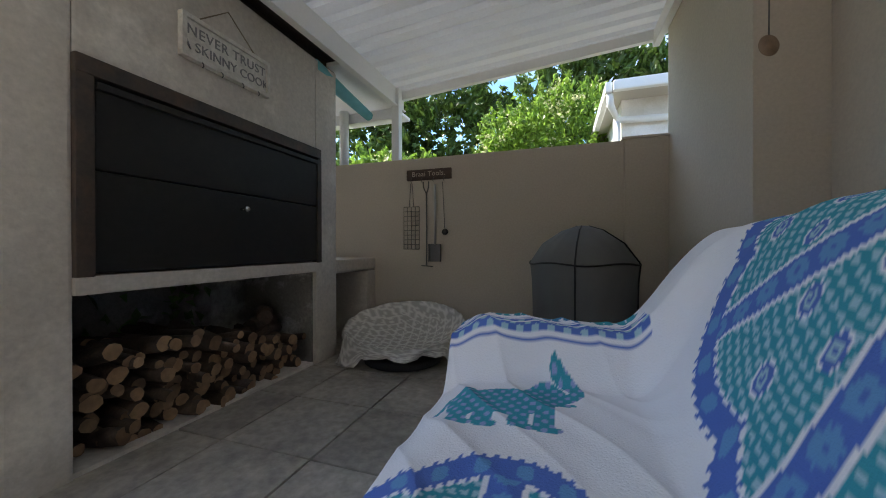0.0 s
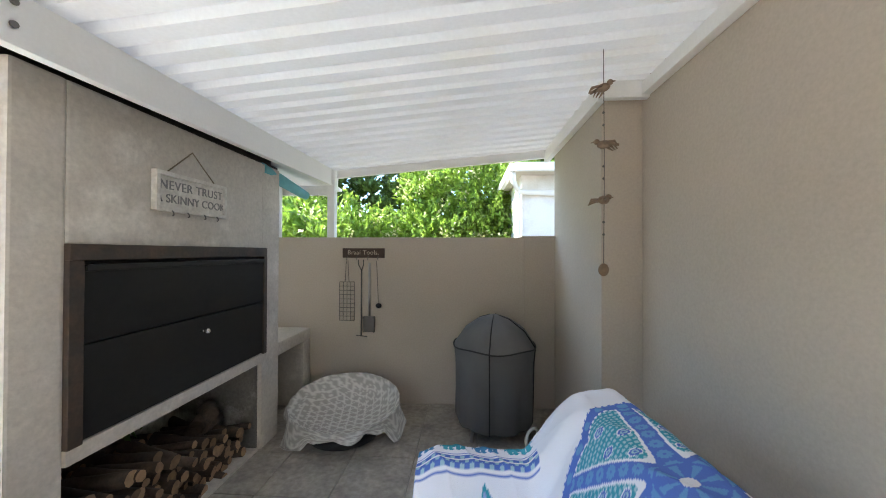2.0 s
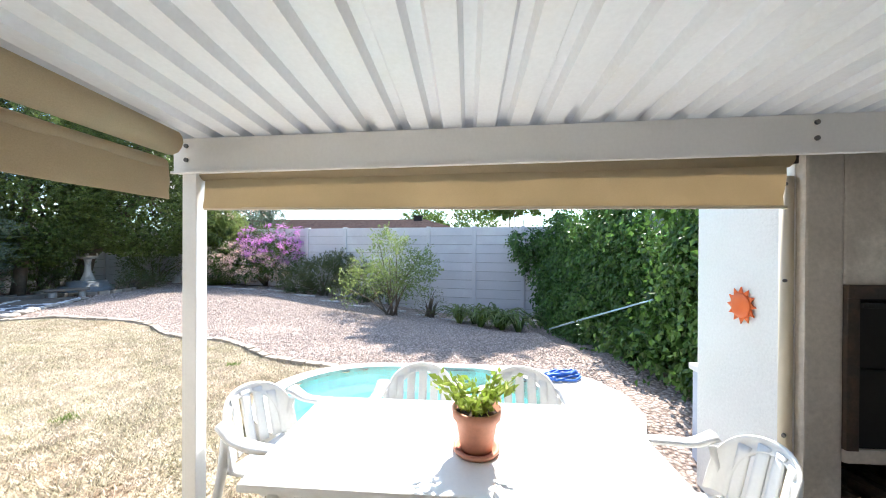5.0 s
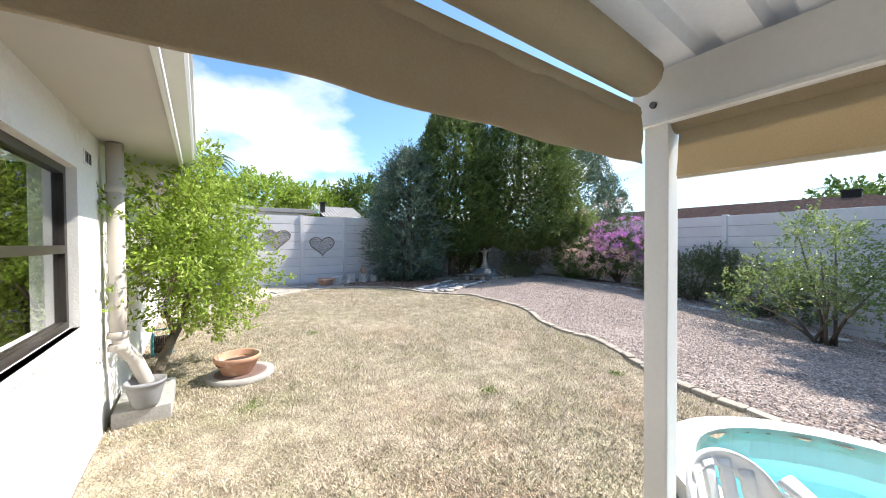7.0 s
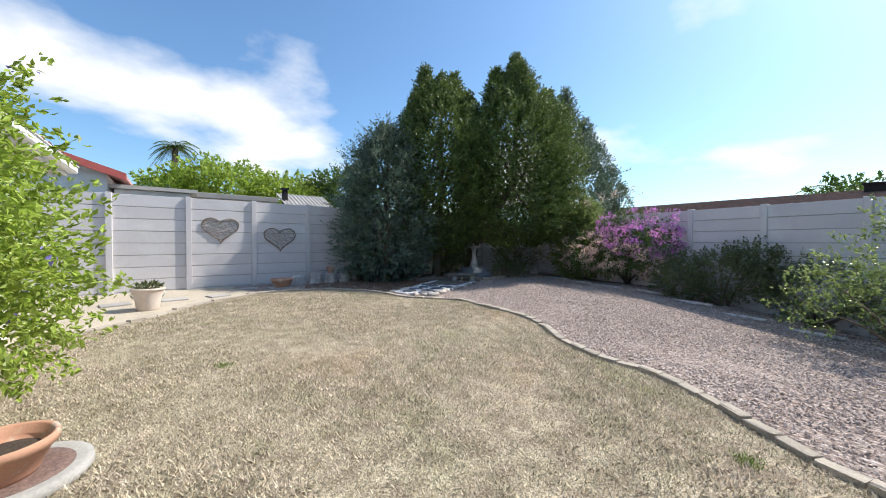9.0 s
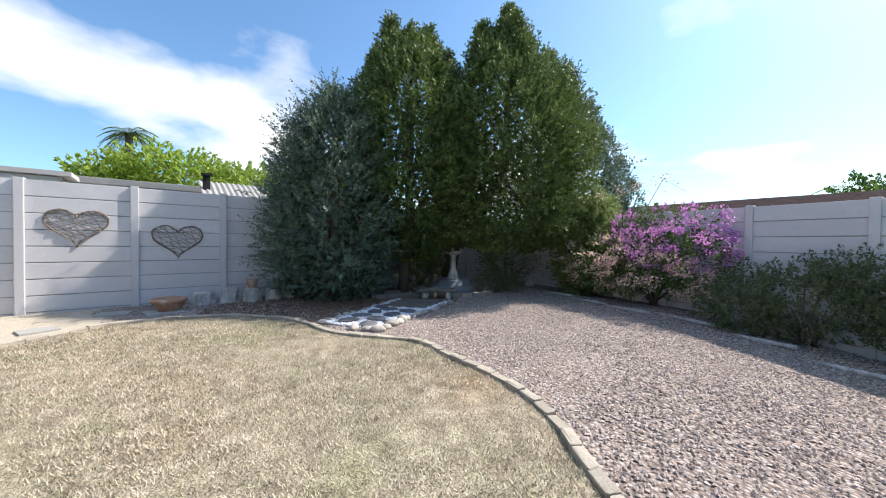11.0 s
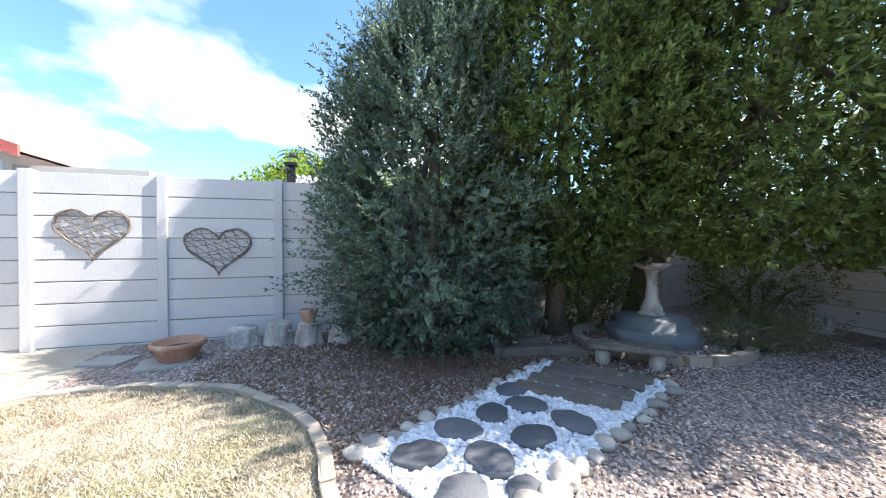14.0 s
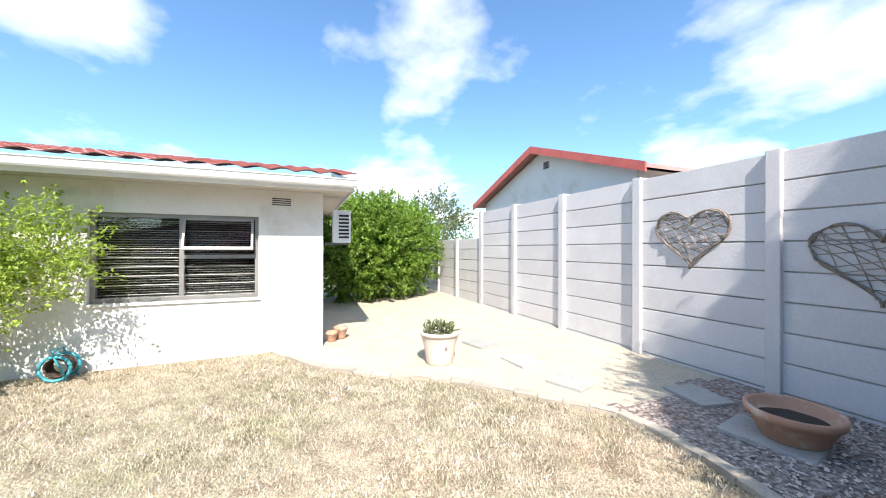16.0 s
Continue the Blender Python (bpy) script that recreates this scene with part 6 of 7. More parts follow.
def blinds():
    # roll-up canvas between post and barbecue
    b = thing("roll_up_blind", (-1.06, -1.72, 1.86), "rolled tan canvas blind hanging under the eave beam", "blind")
    bm = bmesh.new()
    tube(bm, [(.02, -1.44, .185), (.02, 1.42, .225)], .042, 14)
    part("roll", bm, M["canvas"], b)

    def flap(L0, L1, z0, z1, axis, seed):
        bm = bmesh.new()
        n = 90
        for side in (0, 1):
            rows = []
            for k in range(n + 1):
                s = L0 + (L1 - L0) * k / n
                col = []
                for j in range(5):
                    f = j / 4
                    off = .035 + (.022 * noise.noise((s * 2.6, f * 1.2, seed)) + .012 * noise.noise((s * 9.0 + f * 2.5, f * 1.5, seed + 4))) * (.3 + f) - side * .003
                    z = z1 + (z0 - z1) * f
                    col.append(bm.verts.new((off, s, z) if axis == 'y' else (s, off, z)))
                rows.append(col)
            for p_, q_ in zip(rows, rows[1:]):
                for j in range(4):
                    bm.faces.new((p_[j], q_[j], q_[j + 1], p_[j + 1]))
        return bm
    part("flap", flap(-1.42, 1.40, .0, .20, 'y', 3.0), M["canvas"], b, smooth=True)
    bm = boxes((.030, .046, -1.42, 1.40, -.010, .004), bevel=.003)
    part("hem_bar", bm, M["cream_pipe"], b)
    b = thing("roll_up_blind", (.30, -3.20, 1.88), "rolled tan canvas blind hanging at the open end of the patio", "blind")
    bm = bmesh.new()
    tube(bm, [(-1.13, 0, .155), (.95, 0, .19)], .038, 14)
    part("roll", bm, M["canvas"], b)
    part("flap", flap(-1.13, .93, .0, .155, 'x', 9.0), M["canvas"], b, smooth=True)
    bm = bmesh.new()
    tube(bm, [(-1.15, .03, .27), (-.3, .05, .30), (.93, .05, .34)], [.06, .075, .07], 14)
    part("pelmet_roll", bm, M["canvas"], b)
    p = thing("blind_pole", (-1.185, PIER_Y0 - .036, -0.012), "cream-painted pole with clips beside the white wall", "pole")
    bm = bmesh.new()
    tube(bm, [(0, 0, 0), (0, 0, 2.04)], .028, 14)
    part("pole", bm, M["cream_pipe"], p)
    for z in (.75, 1.52, 2.0):
        bm = bmesh.new()
        tube(bm, [(.02, -.02, z), (.035, -.035, z)], .009, 8)
        part("clip", bm, M["wire"], p)


blinds()


def plastic_chair_parts(c):
    """A moulded armchair facing +y."""
    m = M["plastic"]
    bm = bmesh.new()
    n = 14
    grid = []
    for j in range(n + 1):
        row = []
        for i in range(n + 1):
            u, v = i / n * 2 - 1, j / n * 2 - 1
            row.append(bm.verts.new((u * (.24 - .02 * (v < 0)), v * .235, .42 - .018 * (1 - u * u) * (1 - v * v) + .012 * v)))
        grid.append(row)
    for j in range(n):
        for i in range(n):
            bm.faces.new((grid[j][i], grid[j][i + 1], grid[j + 1][i + 1], grid[j + 1][i]))
    e = bmesh.ops.extrude_face_region(bm, geom=list(bm.faces))
    bmesh.ops.translate(bm, vec=(0, 0, -.02), verts=[v for v in e["geom"] if isinstance(v, bmesh.types.BMVert)])
    bmesh.ops.recalc_face_normals(bm, faces=bm.faces)
    part("seat", bm, m, c, smooth=True)
    # one bowed back shell: a broad rim round upright slats, flowing into flat arms
    def shell(a, h):
        return Vector((.275 * math.sin(a * 1.2), -.275 - .075 * h + .20 * (1 - math.cos(a * 1.2)), .43 + .37 * h))

    def strip(rows, thick=.014):
        bm = bmesh.new()
        grid = [[bm.verts.new(p) for p in row] for row in rows]
        for p_, q_ in zip(grid, grid[1:]):
            for j in range(len(p_) - 1):
                bm.faces.new((p_[j], q_[j], q_[j + 1], p_[j + 1]))
        bmesh.ops.recalc_face_normals(bm, faces=bm.faces)
        bmesh.ops.solidify(bm, geom=list(bm.faces), thickness=thick)
        bmesh.ops.recalc_face_normals(bm, faces=bm.faces)
        return bm
    rows = []
    for t in np.linspace(-.12, math.pi + .12, 29):
        ca, sa = math.cos(t), max(0.0, math.sin(t))
        row = []
        for k in range(5):
            f = 1 - k * .10
            q = shell(ca * 1.02 * f, sa ** .62 * (1 - k * .045))
            q.y -= .016 * math.sin(k / 4 * math.pi)
            row.append(q)
        rows.append(row)
    part("back_rim", strip(rows), m, c, smooth=True)
    for k in range(-2, 3):
        a0 = k * .27
        top = max(.1, 1 - (abs(a0) / .9) ** 2.4) ** .5 * .90
        part("slat", strip([[shell(a0 + w, h) for w in (-.095, -.04, .04, .095)] for h in np.linspace(-.02, top, 7)], .010), m, c, smooth=True)
    for s in (-1, 1):
        rows = []
        for f in np.linspace(0, 1, 12):
            y = -.20 + .44 * f
            cx = s * (.262 + .030 * math.sin(f * math.pi))
            z = .655 - .012 * f - .05 * max(0, f - .82) / .18 + .06 * max(0, .22 - f) / .22
            w = .030 + .012 * math.sin(f * math.pi) + .018 * max(0, .25 - f) / .25
            rows.append([Vector((cx + w * u, y, z - .010 * u * u)) for u in (-1, -.5, 0, .5, 1)])
        part("armrest", strip(rows, .022), m, c, smooth=True)
        bm = bmesh.new()
        tube(bm, [(s * .268, .235, .60), (s * .245, .225, .42), (s * .285, .265, 0)], [.028, .028, .022], 8)
        part("front_leg", bm, m, c)
        bm = bmesh.new()
        tube(bm, [(s * .255, -.19, .64), (s * .235, -.235, .42), (s * .275, -.30, 0)], [.022, .026, .021], 8)
        part("back_leg", bm, m, c)


def dining():
    t = thing("garden_table", (-1.02, -1.79, -.012), "white moulded plastic garden table", "table")
    part("tabletop", boxes((-.43, .40, -.90, .90, .70, .735), bevel=.012), M["plastic"], t)
    part("apron", boxes((-.37, .34, -.84, .84, .65, .70), bevel=.006), M["plastic"], t)
    for x in (-.34, .31):
        for y in (-.78, .78):
            bm = bmesh.new()
            tube(bm, [(x, y, .68), (x * 1.05, y * 1.03, 0)], [.04, .028], 10)
            part("leg", bm, M["plastic"], t)
    first = thing("plastic_armchair", (0, 0, 0), "white moulded plastic armchair at the garden table", "chair", "chairs round the table")
    plastic_chair_parts(first)
    first.matrix_basis = pose(-1.0, -.72, -.012, 0, 0, 172)
    for m in (pose(-1.34, -2.86, -.012, 0, 0, -14), pose(-1.58, -2.12, .0, 0, 0, -92), pose(-1.56, -1.38, .0, 0, 0, -86)):
        copy_thing(first, m)
    p = thing("potted_plant", (-.935, -1.735, .723), "terracotta plastic pot with a leafy green succulent on the table", "plant")
    bm = bmesh.new()
    lathe(bm, [(0, 0), (.098, 0), (.108, .012), (.108, .022), (.09, .022), (.085, .010), (0, .010)], 36)
    part("saucer", bm, M["terracotta"], p)
    bm = bmesh.new()
    lathe(bm, [(0, .012), (.072, .012), (.10, .155), (.112, .158), (.115, .20), (.106, .203), (.098, .165), (0, .165)], 40)
    part("pot", bm, M["terracotta"], p)
    bm = bmesh.new()
    lathe(bm, [(0, .185), (.05, .182), (.099, .172)], 24, wobble=.1)
    part("soil", bm, M["soil"], p)
    bm = bmesh.new()
    tips = []
    for k in range(26):
        a = rng.uniform(0, 6.283); L = rng.uniform(.08, .17); o_ = rng.uniform(.25, 1.1)
        base = Vector((math.cos(a) * .04, math.sin(a) * .04, .18))
        e = base + Vector((math.cos(a) * L * o_, math.sin(a) * L * o_, L))
        tube(bm, [base, base.lerp(e, .5) + Vector((0, 0, .015)), e], [.005, .004, .003], 5)
        tips.append((base, e))
    part("stalk_cluster", bm, M["leaf_pot"], p)
    C, O = [], []
    for b_, e in tips:
        for q in range(11):
            f = rng.uniform(.35, 1.08)
            C.append(b_.lerp(e, f) + Vector(rng.normal(0, .016, 3))); d = (e - b_).normalized(); O.append(d * .7 + Vector(rng.normal(0, .6, 3)))
    leaves("foliage", np.array(C), np.array(O), .050, .024, M["leaf_pot"], rng, p, spread=.2, cup=.2)


dining()


def pool_side():
    b = thing("storage_box", (-2.02, .18, 0.0), "tall pale blue-white plastic box beside the white wall", "box")
    part("body", boxes((-.16, .16, -.2, .2, 0, .72), bevel=.015), material("pale_blue_plastic", (.55, .62, .75), .5, grain=.03), b)
    part("lid", boxes((-.18, .18, -.22, .22, .722, .77), bevel=.015), M["plastic"], b)
    p = thing("pool_pole", (-5.2, .05, 0), "light blue telescopic pool pole leaning in the vine", "pole")
    bm = bmesh.new()
    tube(bm, [(-.75, -.31, .16), (.2, .02, .55), (1.5, .40, 1.05)], [.014, .014, .011], 8)
    part("pole", bm, material("pale_blue_aluminium", (.45, .62, .72), .35, .3), p)


pool_side()


# ---- garden things ----
def lawn_edging():
    e = new("lawn_edging")
    tagged(e, "curved edging of sandstone-coloured concrete kerb pieces", "kerb", kind="structure")
    pts = [Vector((p.x, p.y)) for p in EDGE]
    seg = .225
    mes = []
    for s in range(4):
        bm = boxes((-seg / 2 + .003, seg / 2 - .003, -.045, .045, -.06, .036 + .005 * s), bevel=.012)
        for v in bm.verts:
            v.co += Vector(rng.normal(0, .0025, 3))
        mes.append(finish("kerb_stone", bm, M["kerb"]))
    acc = .0
    k = 0
    for a, b in zip(pts, pts[1:]):
        L = (b - a).length
        while acc < L:
            q = a.lerp(b, acc / L)
            d = (b - a).normalized()
            o = new("kerb_stone", mes[k % 4]); o.parent = e
            o.matrix_basis = pose(q.x, q.y, ground_z(q.x, q.y), rng.normal(0, 1.5), rng.normal(0, 1.5), math.degrees(math.atan2(d.y, d.x)) + rng.normal(0, 2))
            acc += seg
            k += 1
        acc -= L


lawn_edging()


def heart(x, z, w, h, tilt):
    o = thing("woven_heart", (x, FENCE_Y - .008, z), "heart woven of brown vine twigs hung on the garden wall", "ornament", "wall hearts")

    def outline(t):
        return Vector((16 * math.sin(t) ** 3 / 16 * w / 2, 0, ((13 * math.cos(t) - 5 * math.cos(2 * t) - 2 * math.cos(3 * t) - math.cos(4 * t)) + 17) / 29 * h))
    ts = np.linspace(0, 2 * math.pi, 49)
    for k in range(3):
        bm = bmesh.new()
        tube(bm, [outline(t) * (1 - .02 * k) + Vector((rng.normal(0, .006), rng.normal(0, .008), rng.normal(0, .006) + .01 * k)) for t in ts], .0075, 6, False)
        part("rim_twig", bm, M["twig"], o)
    poly = [(outline(t).x, outline(t).z) for t in ts[:-1]]
    for fam, (ang, gap) in enumerate(((24, .072), (-18, .080), (62, .13))):
        d = Vector((math.cos(radians(ang + tilt)), 0, math.sin(radians(ang + tilt)))); nrm = Vector((-d.z, 0, d.x))
        for k in range(-9, 10):
            c = Vector((0, 0, h * .55)) + nrm * (k * gap + rng.normal(0, .012))
            ss = np.linspace(-.7, .7, 120)
            q = np.array([c + d * s for s in ss])
            m = inside(poly, q[:, 0], q[:, 2])
            if m.sum() < 6:
                continue
            a, b = q[m][0], q[m][-1]
            bm = bmesh.new()
            tube(bm, [Vector(a) + (Vector(b) - Vector(a)) * f + Vector((0, .012 * math.sin(f * 9 + k + fam * 2), .012 * math.sin(f * 5 + k))) for f in np.linspace(0, 1, 7)], .0045, 5)
            part("twig", bm, M["twig"], o)


heart(-1.78, 1.44, .84, .66, 0)
heart(-3.22, 1.21, .85, .66, 10)


def stump(x, y, r, h, label):
    z = ground_z(x, y)
    o = thing("tree_stump", (x, y, z - .02), label, "stump", "stumps along the wall")
    bm = bmesh.new()
    lathe(bm, [(r * 1.28, 0), (r * 1.16, h * .12), (r * 1.06, h * .32), (r * 1.0, h * .55), (r * .99, h * .75), (r * 1.02, h * .93), (r * .96, h)], 30, wobble=.34)
    for k in range(3):
        a = k * 2.1 + x * 5
        bmesh.ops.create_icosphere(bm, subdivisions=1, radius=.03, matrix=Matrix.Translation((math.cos(a) * r * 1.05, math.sin(a) * r * 1.05, h * (.25 + .2 * k))) @ Matrix.Diagonal((1, 1, .7, 1)))
    for f in bm.faces:
        if len(f.verts) > 4:
            f.smooth = False
    part("trunk_block", bm, M["stump"], o)
    bm = bmesh.new()
    lathe(bm, [(r * .93, 0), (r * .9, .008), (0, .012)], 22, (0, 0, h), wobble=.2)
    part("cut_face", bm, M["stump"], o, "cracked grey cut face")


stump(-3.62, -14.62, .17, .26, "weathered grey stump with cracked bark by the wall")
stump(-4.07, -14.56, .15, .31, "pale weathered stump with dark knots by the wall")
stump(-4.47, -14.44, .15, .30, "weathered stump carrying a small terracotta pot")
stump(-4.90, -14.46, .15, .27, "dark barked stump beside the conifer")
stump(-5.26, -14.52, .13, .30, "leaning split stump half under the conifer")
stump(-12.0, -12.9, .13, .28, "dark stump at the foot of the far conifer")


def bowl(x, y, z, r, h, label, soil=True, name="terracotta_bowl"):
    o = thing(name, (x, y, z), label, "pot")
    bm = bmesh.new()
    lathe(bm, [(0, 0), (r * .62, 0), (r * .68, .02), (r * .93, h * .72), (r, h * .74), (r * 1.02, h * .97), (r * .97, h), (r * .90, h * .96), (r * .86, h * .7), (r * .6, h * .5), (0, h * .5)], 48)
    part("body", bm, M["terracotta_pale"], o)
    if soil:
        bm = bmesh.new()
        lathe(bm, [(0, h * .66), (r * .5, h * .64), (r * .86, h * .60)], 24, wobble=.15)
        part("soil", bm, M["soil"], o)
    return o


def pots():
    x, y = -.08, -7.08
    z = ground_z(x, y)
    d = thing("stepping_disc", (x, y, z - .02), "round brown stepping stone ringed with pale concrete", "paving")
    bm = bmesh.new()
    lathe(bm, [(.32, 0), (.335, .02), (.33, .062), (.30, .068), (.255, .064)], 48)
    part("rim", bm, M["slab"], d)
    bm = bmesh.new()
    lathe(bm, [(.256, .02), (.256, .064), (.2, .068), (0, .070)], 40)
    part("pebble_face", bm, material("brown_pebble_mosaic", (.20, .125, .10), .8, second=(.12, .08, .07), scale=40, grain=.3, bump=.006, bump_scale=70), d)
    bowl(x + .03, y + .02, z + .046, .225, .20, "wide weathered terracotta bowl standing on a stone disc")
    x, y = -3.06, -14.13
    bowl(x, y, ground_z(x, y) + .02, .27, .22, "shallow terracotta bowl on a slab by the wall")
    bowl(-4.47, -14.44, ground_z(-4.47, -14.44) + .285, .115, .19, "small terracotta pot standing on a stump", name="terracotta_pot")
    for x, y, a, s in ((-2.98, -14.05, 10, .27), (-2.3, -14.3, -12, .22), (-1.58, -13.45, 20, .20), (-.8, -13.4, 5, .22), (.1, -13.3, 12, .22)):
        o = part("paving_slab", boxes((-s, s, -s * .8, s * .8, -.03, .024), bevel=.01), M["slab"])
        o.matrix_basis = pose(x, y, ground_z(x, y), 0, 0, a)
        tagged(o, "flat grey stepping slab lying on the gravel", "paving", "stepping slabs")
    # urn planter by the lawn's edge
    x, y = -.42, -12.45
    u = thing("planter_urn", (x, y, ground_z(x, y) - .01), "whitewashed urn planter with a low succulent", "planter")
    bm = bmesh.new()
    lathe(bm, [(0, 0), (.15, 0), (.165, .03), (.19, .20), (.225, .33), (.235, .36), (.25, .365), (.25, .40), (.225, .405), (.21, .34), (0, .34)], 40)
    part("body", bm, material("whitewashed_clay", (.66, .60, .54), .85, second=(.60, .48, .40), scale=5, grain=.08), u)
    for s in (-1, 1):
        bm = bmesh.new()
        tube(bm, [(s * .225, 0, .33), (s * .24, 0, .28), (s * .20, 0, .22)], .012, 7)
        part("lug", bm, M["bath_stone"], u)
    p, d_ = blob_points(220, [(0, 0, .42)], [(.22, .22, .12)], .6)
    leaves("succulent", p, d_ + [0, 0, .6], .085, .035, M["leaf_grey"], rng, u, spread=.35)
    for x, y, r in ((1.15, -11.3, .09), (1.3, -11.45, .11)):
        bowl(x, y, ground_z(x, y), r, r * 1.7, "small terracotta pot at the house corner", name="terracotta_pot")


pots()


def bird_bath():
    x, y = -9.25, -13.4
    z = ground_z(x, y)
    bm = bmesh.new()
    lathe(bm, [(.62, -.05), (.62, .16), (.58, .18), (.46, .18), (.45, .30), (.41, .33), (0, .33)], 40, wobble=.12)
    o = part("stone_plinth", bm, material("blue_grey_stone", (.27, .30, .32), .85, second=(.20, .22, .24), scale=6, grain=.15, bump=.005, bump_scale=25))
    o.matrix_basis = pose(x, y, z)
    tagged(o, "round stepped blue-grey stone plinth", "plinth")
    b = thing("bird_bath", (x, y, z + .325), "pale cast-stone bird bath on a fluted pedestal", "bird bath")
    bm = bmesh.new()
    lathe(bm, [(0, 0), (.17, 0), (.17, .04), (.14, .06), (.15, .09), (.13, .13), (.085, .26), (.07, .45), (.075, .58), (.095, .64), (.09, .66)], 32)
    part("pedestal", bm, M["bath_stone"], b)
    bm = bmesh.new()
    lathe(bm, [(.09, .655), (.16, .68), (.23, .72), (.245, .75), (.24, .765), (.21, .755), (.12, .72), (0, .71)], 40)
    part("basin", bm, M["bath_stone"], b)
    for a in (.6, 2.4, 4.0):
        bm = bmesh.new()
        bmesh.ops.create_icosphere(bm, subdivisions=2, radius=.038, matrix=Matrix.Translation((math.cos(a) * .2, math.sin(a) * .2, .80)) @ Matrix.Diagonal((.8, .8, 1.2, 1)))
        part("rim_ornament", bm, M["bath_stone"], b, smooth=True)
    # rustic bench
    c = thing("rustic_bench", (-7.98, -12.50, ground_z(-7.9, -12.5) - .01), "rustic grey timber bench on two log legs", "bench", rz=-38)
    bm = boxes((-.42, .42, -.14, .14, .20, .265), bevel=.02)
    for v in bm.verts:
        v.co += Vector((0, .03 * (v.co.x / .4) ** 2 + rng.normal(0, .006), rng.normal(0, .004)))
    part("seat", bm, M["sleeper"], c)
    for s in (-.27, .27):
        bm = bmesh.new()
        lathe(bm, [(.075, 0), (.08, .1), (.078, .205)], 14, (s, 0, 0), wobble=.15)
        part("leg", bm, M["stump"], c)
    # timber-edged bed beside the bench, kerb arc round the plinth
    for x, y, a, L in ((-7.05, -13.15, -8, .62), (-6.78, -13.45, 78, .55), (-7.35, -13.5, 5, .5), (-7.55, -12.98, -40, .45)):
        o = part("border_timber", boxes((-L / 2, L / 2, -.06, .06, -.03, .12), bevel=.012), M["sleeper"])
        o.matrix_basis = pose(x, y, ground_z(x, y), 0, 0, a)
        tagged(o, "weathered timber edging of a planting bed", "edging", "bed edging")
    for k in range(13):
        a = radians(-75 + k * 16)
        q = Vector((-9.15 + math.cos(a) * 1.12, -13.2 + math.sin(a) * .95))
        o = part("kerb_block", boxes((-.12, .12, -.06, .06, -.04, .10), bevel=.015), M["kerb"])
        o.matrix_basis = pose(q.x, q.y, ground_z(q.x, q.y), 0, 0, math.degrees(a) + 90)
        tagged(o, "curved stone kerb block round the bird bath bed", "kerb", "bed kerb")


bird_bath()


def rock_mesh(seed, mat, flat=.7):
    bm = bmesh.new()
    bmesh.ops.create_icosphere(bm, subdivisions=3, radius=1)
    for v in bm.verts:
        n_ = v.co.normalized()
        v.co = n_ * (1 + .22 * noise.noise(n_ * 1.3 + Vector((seed, 0, 0))) + .06 * noise.noise(n_ * 4 + Vector((0, seed, 0))))
        v.co.z *= flat
    return finish("border_stone", bm, mat, True)


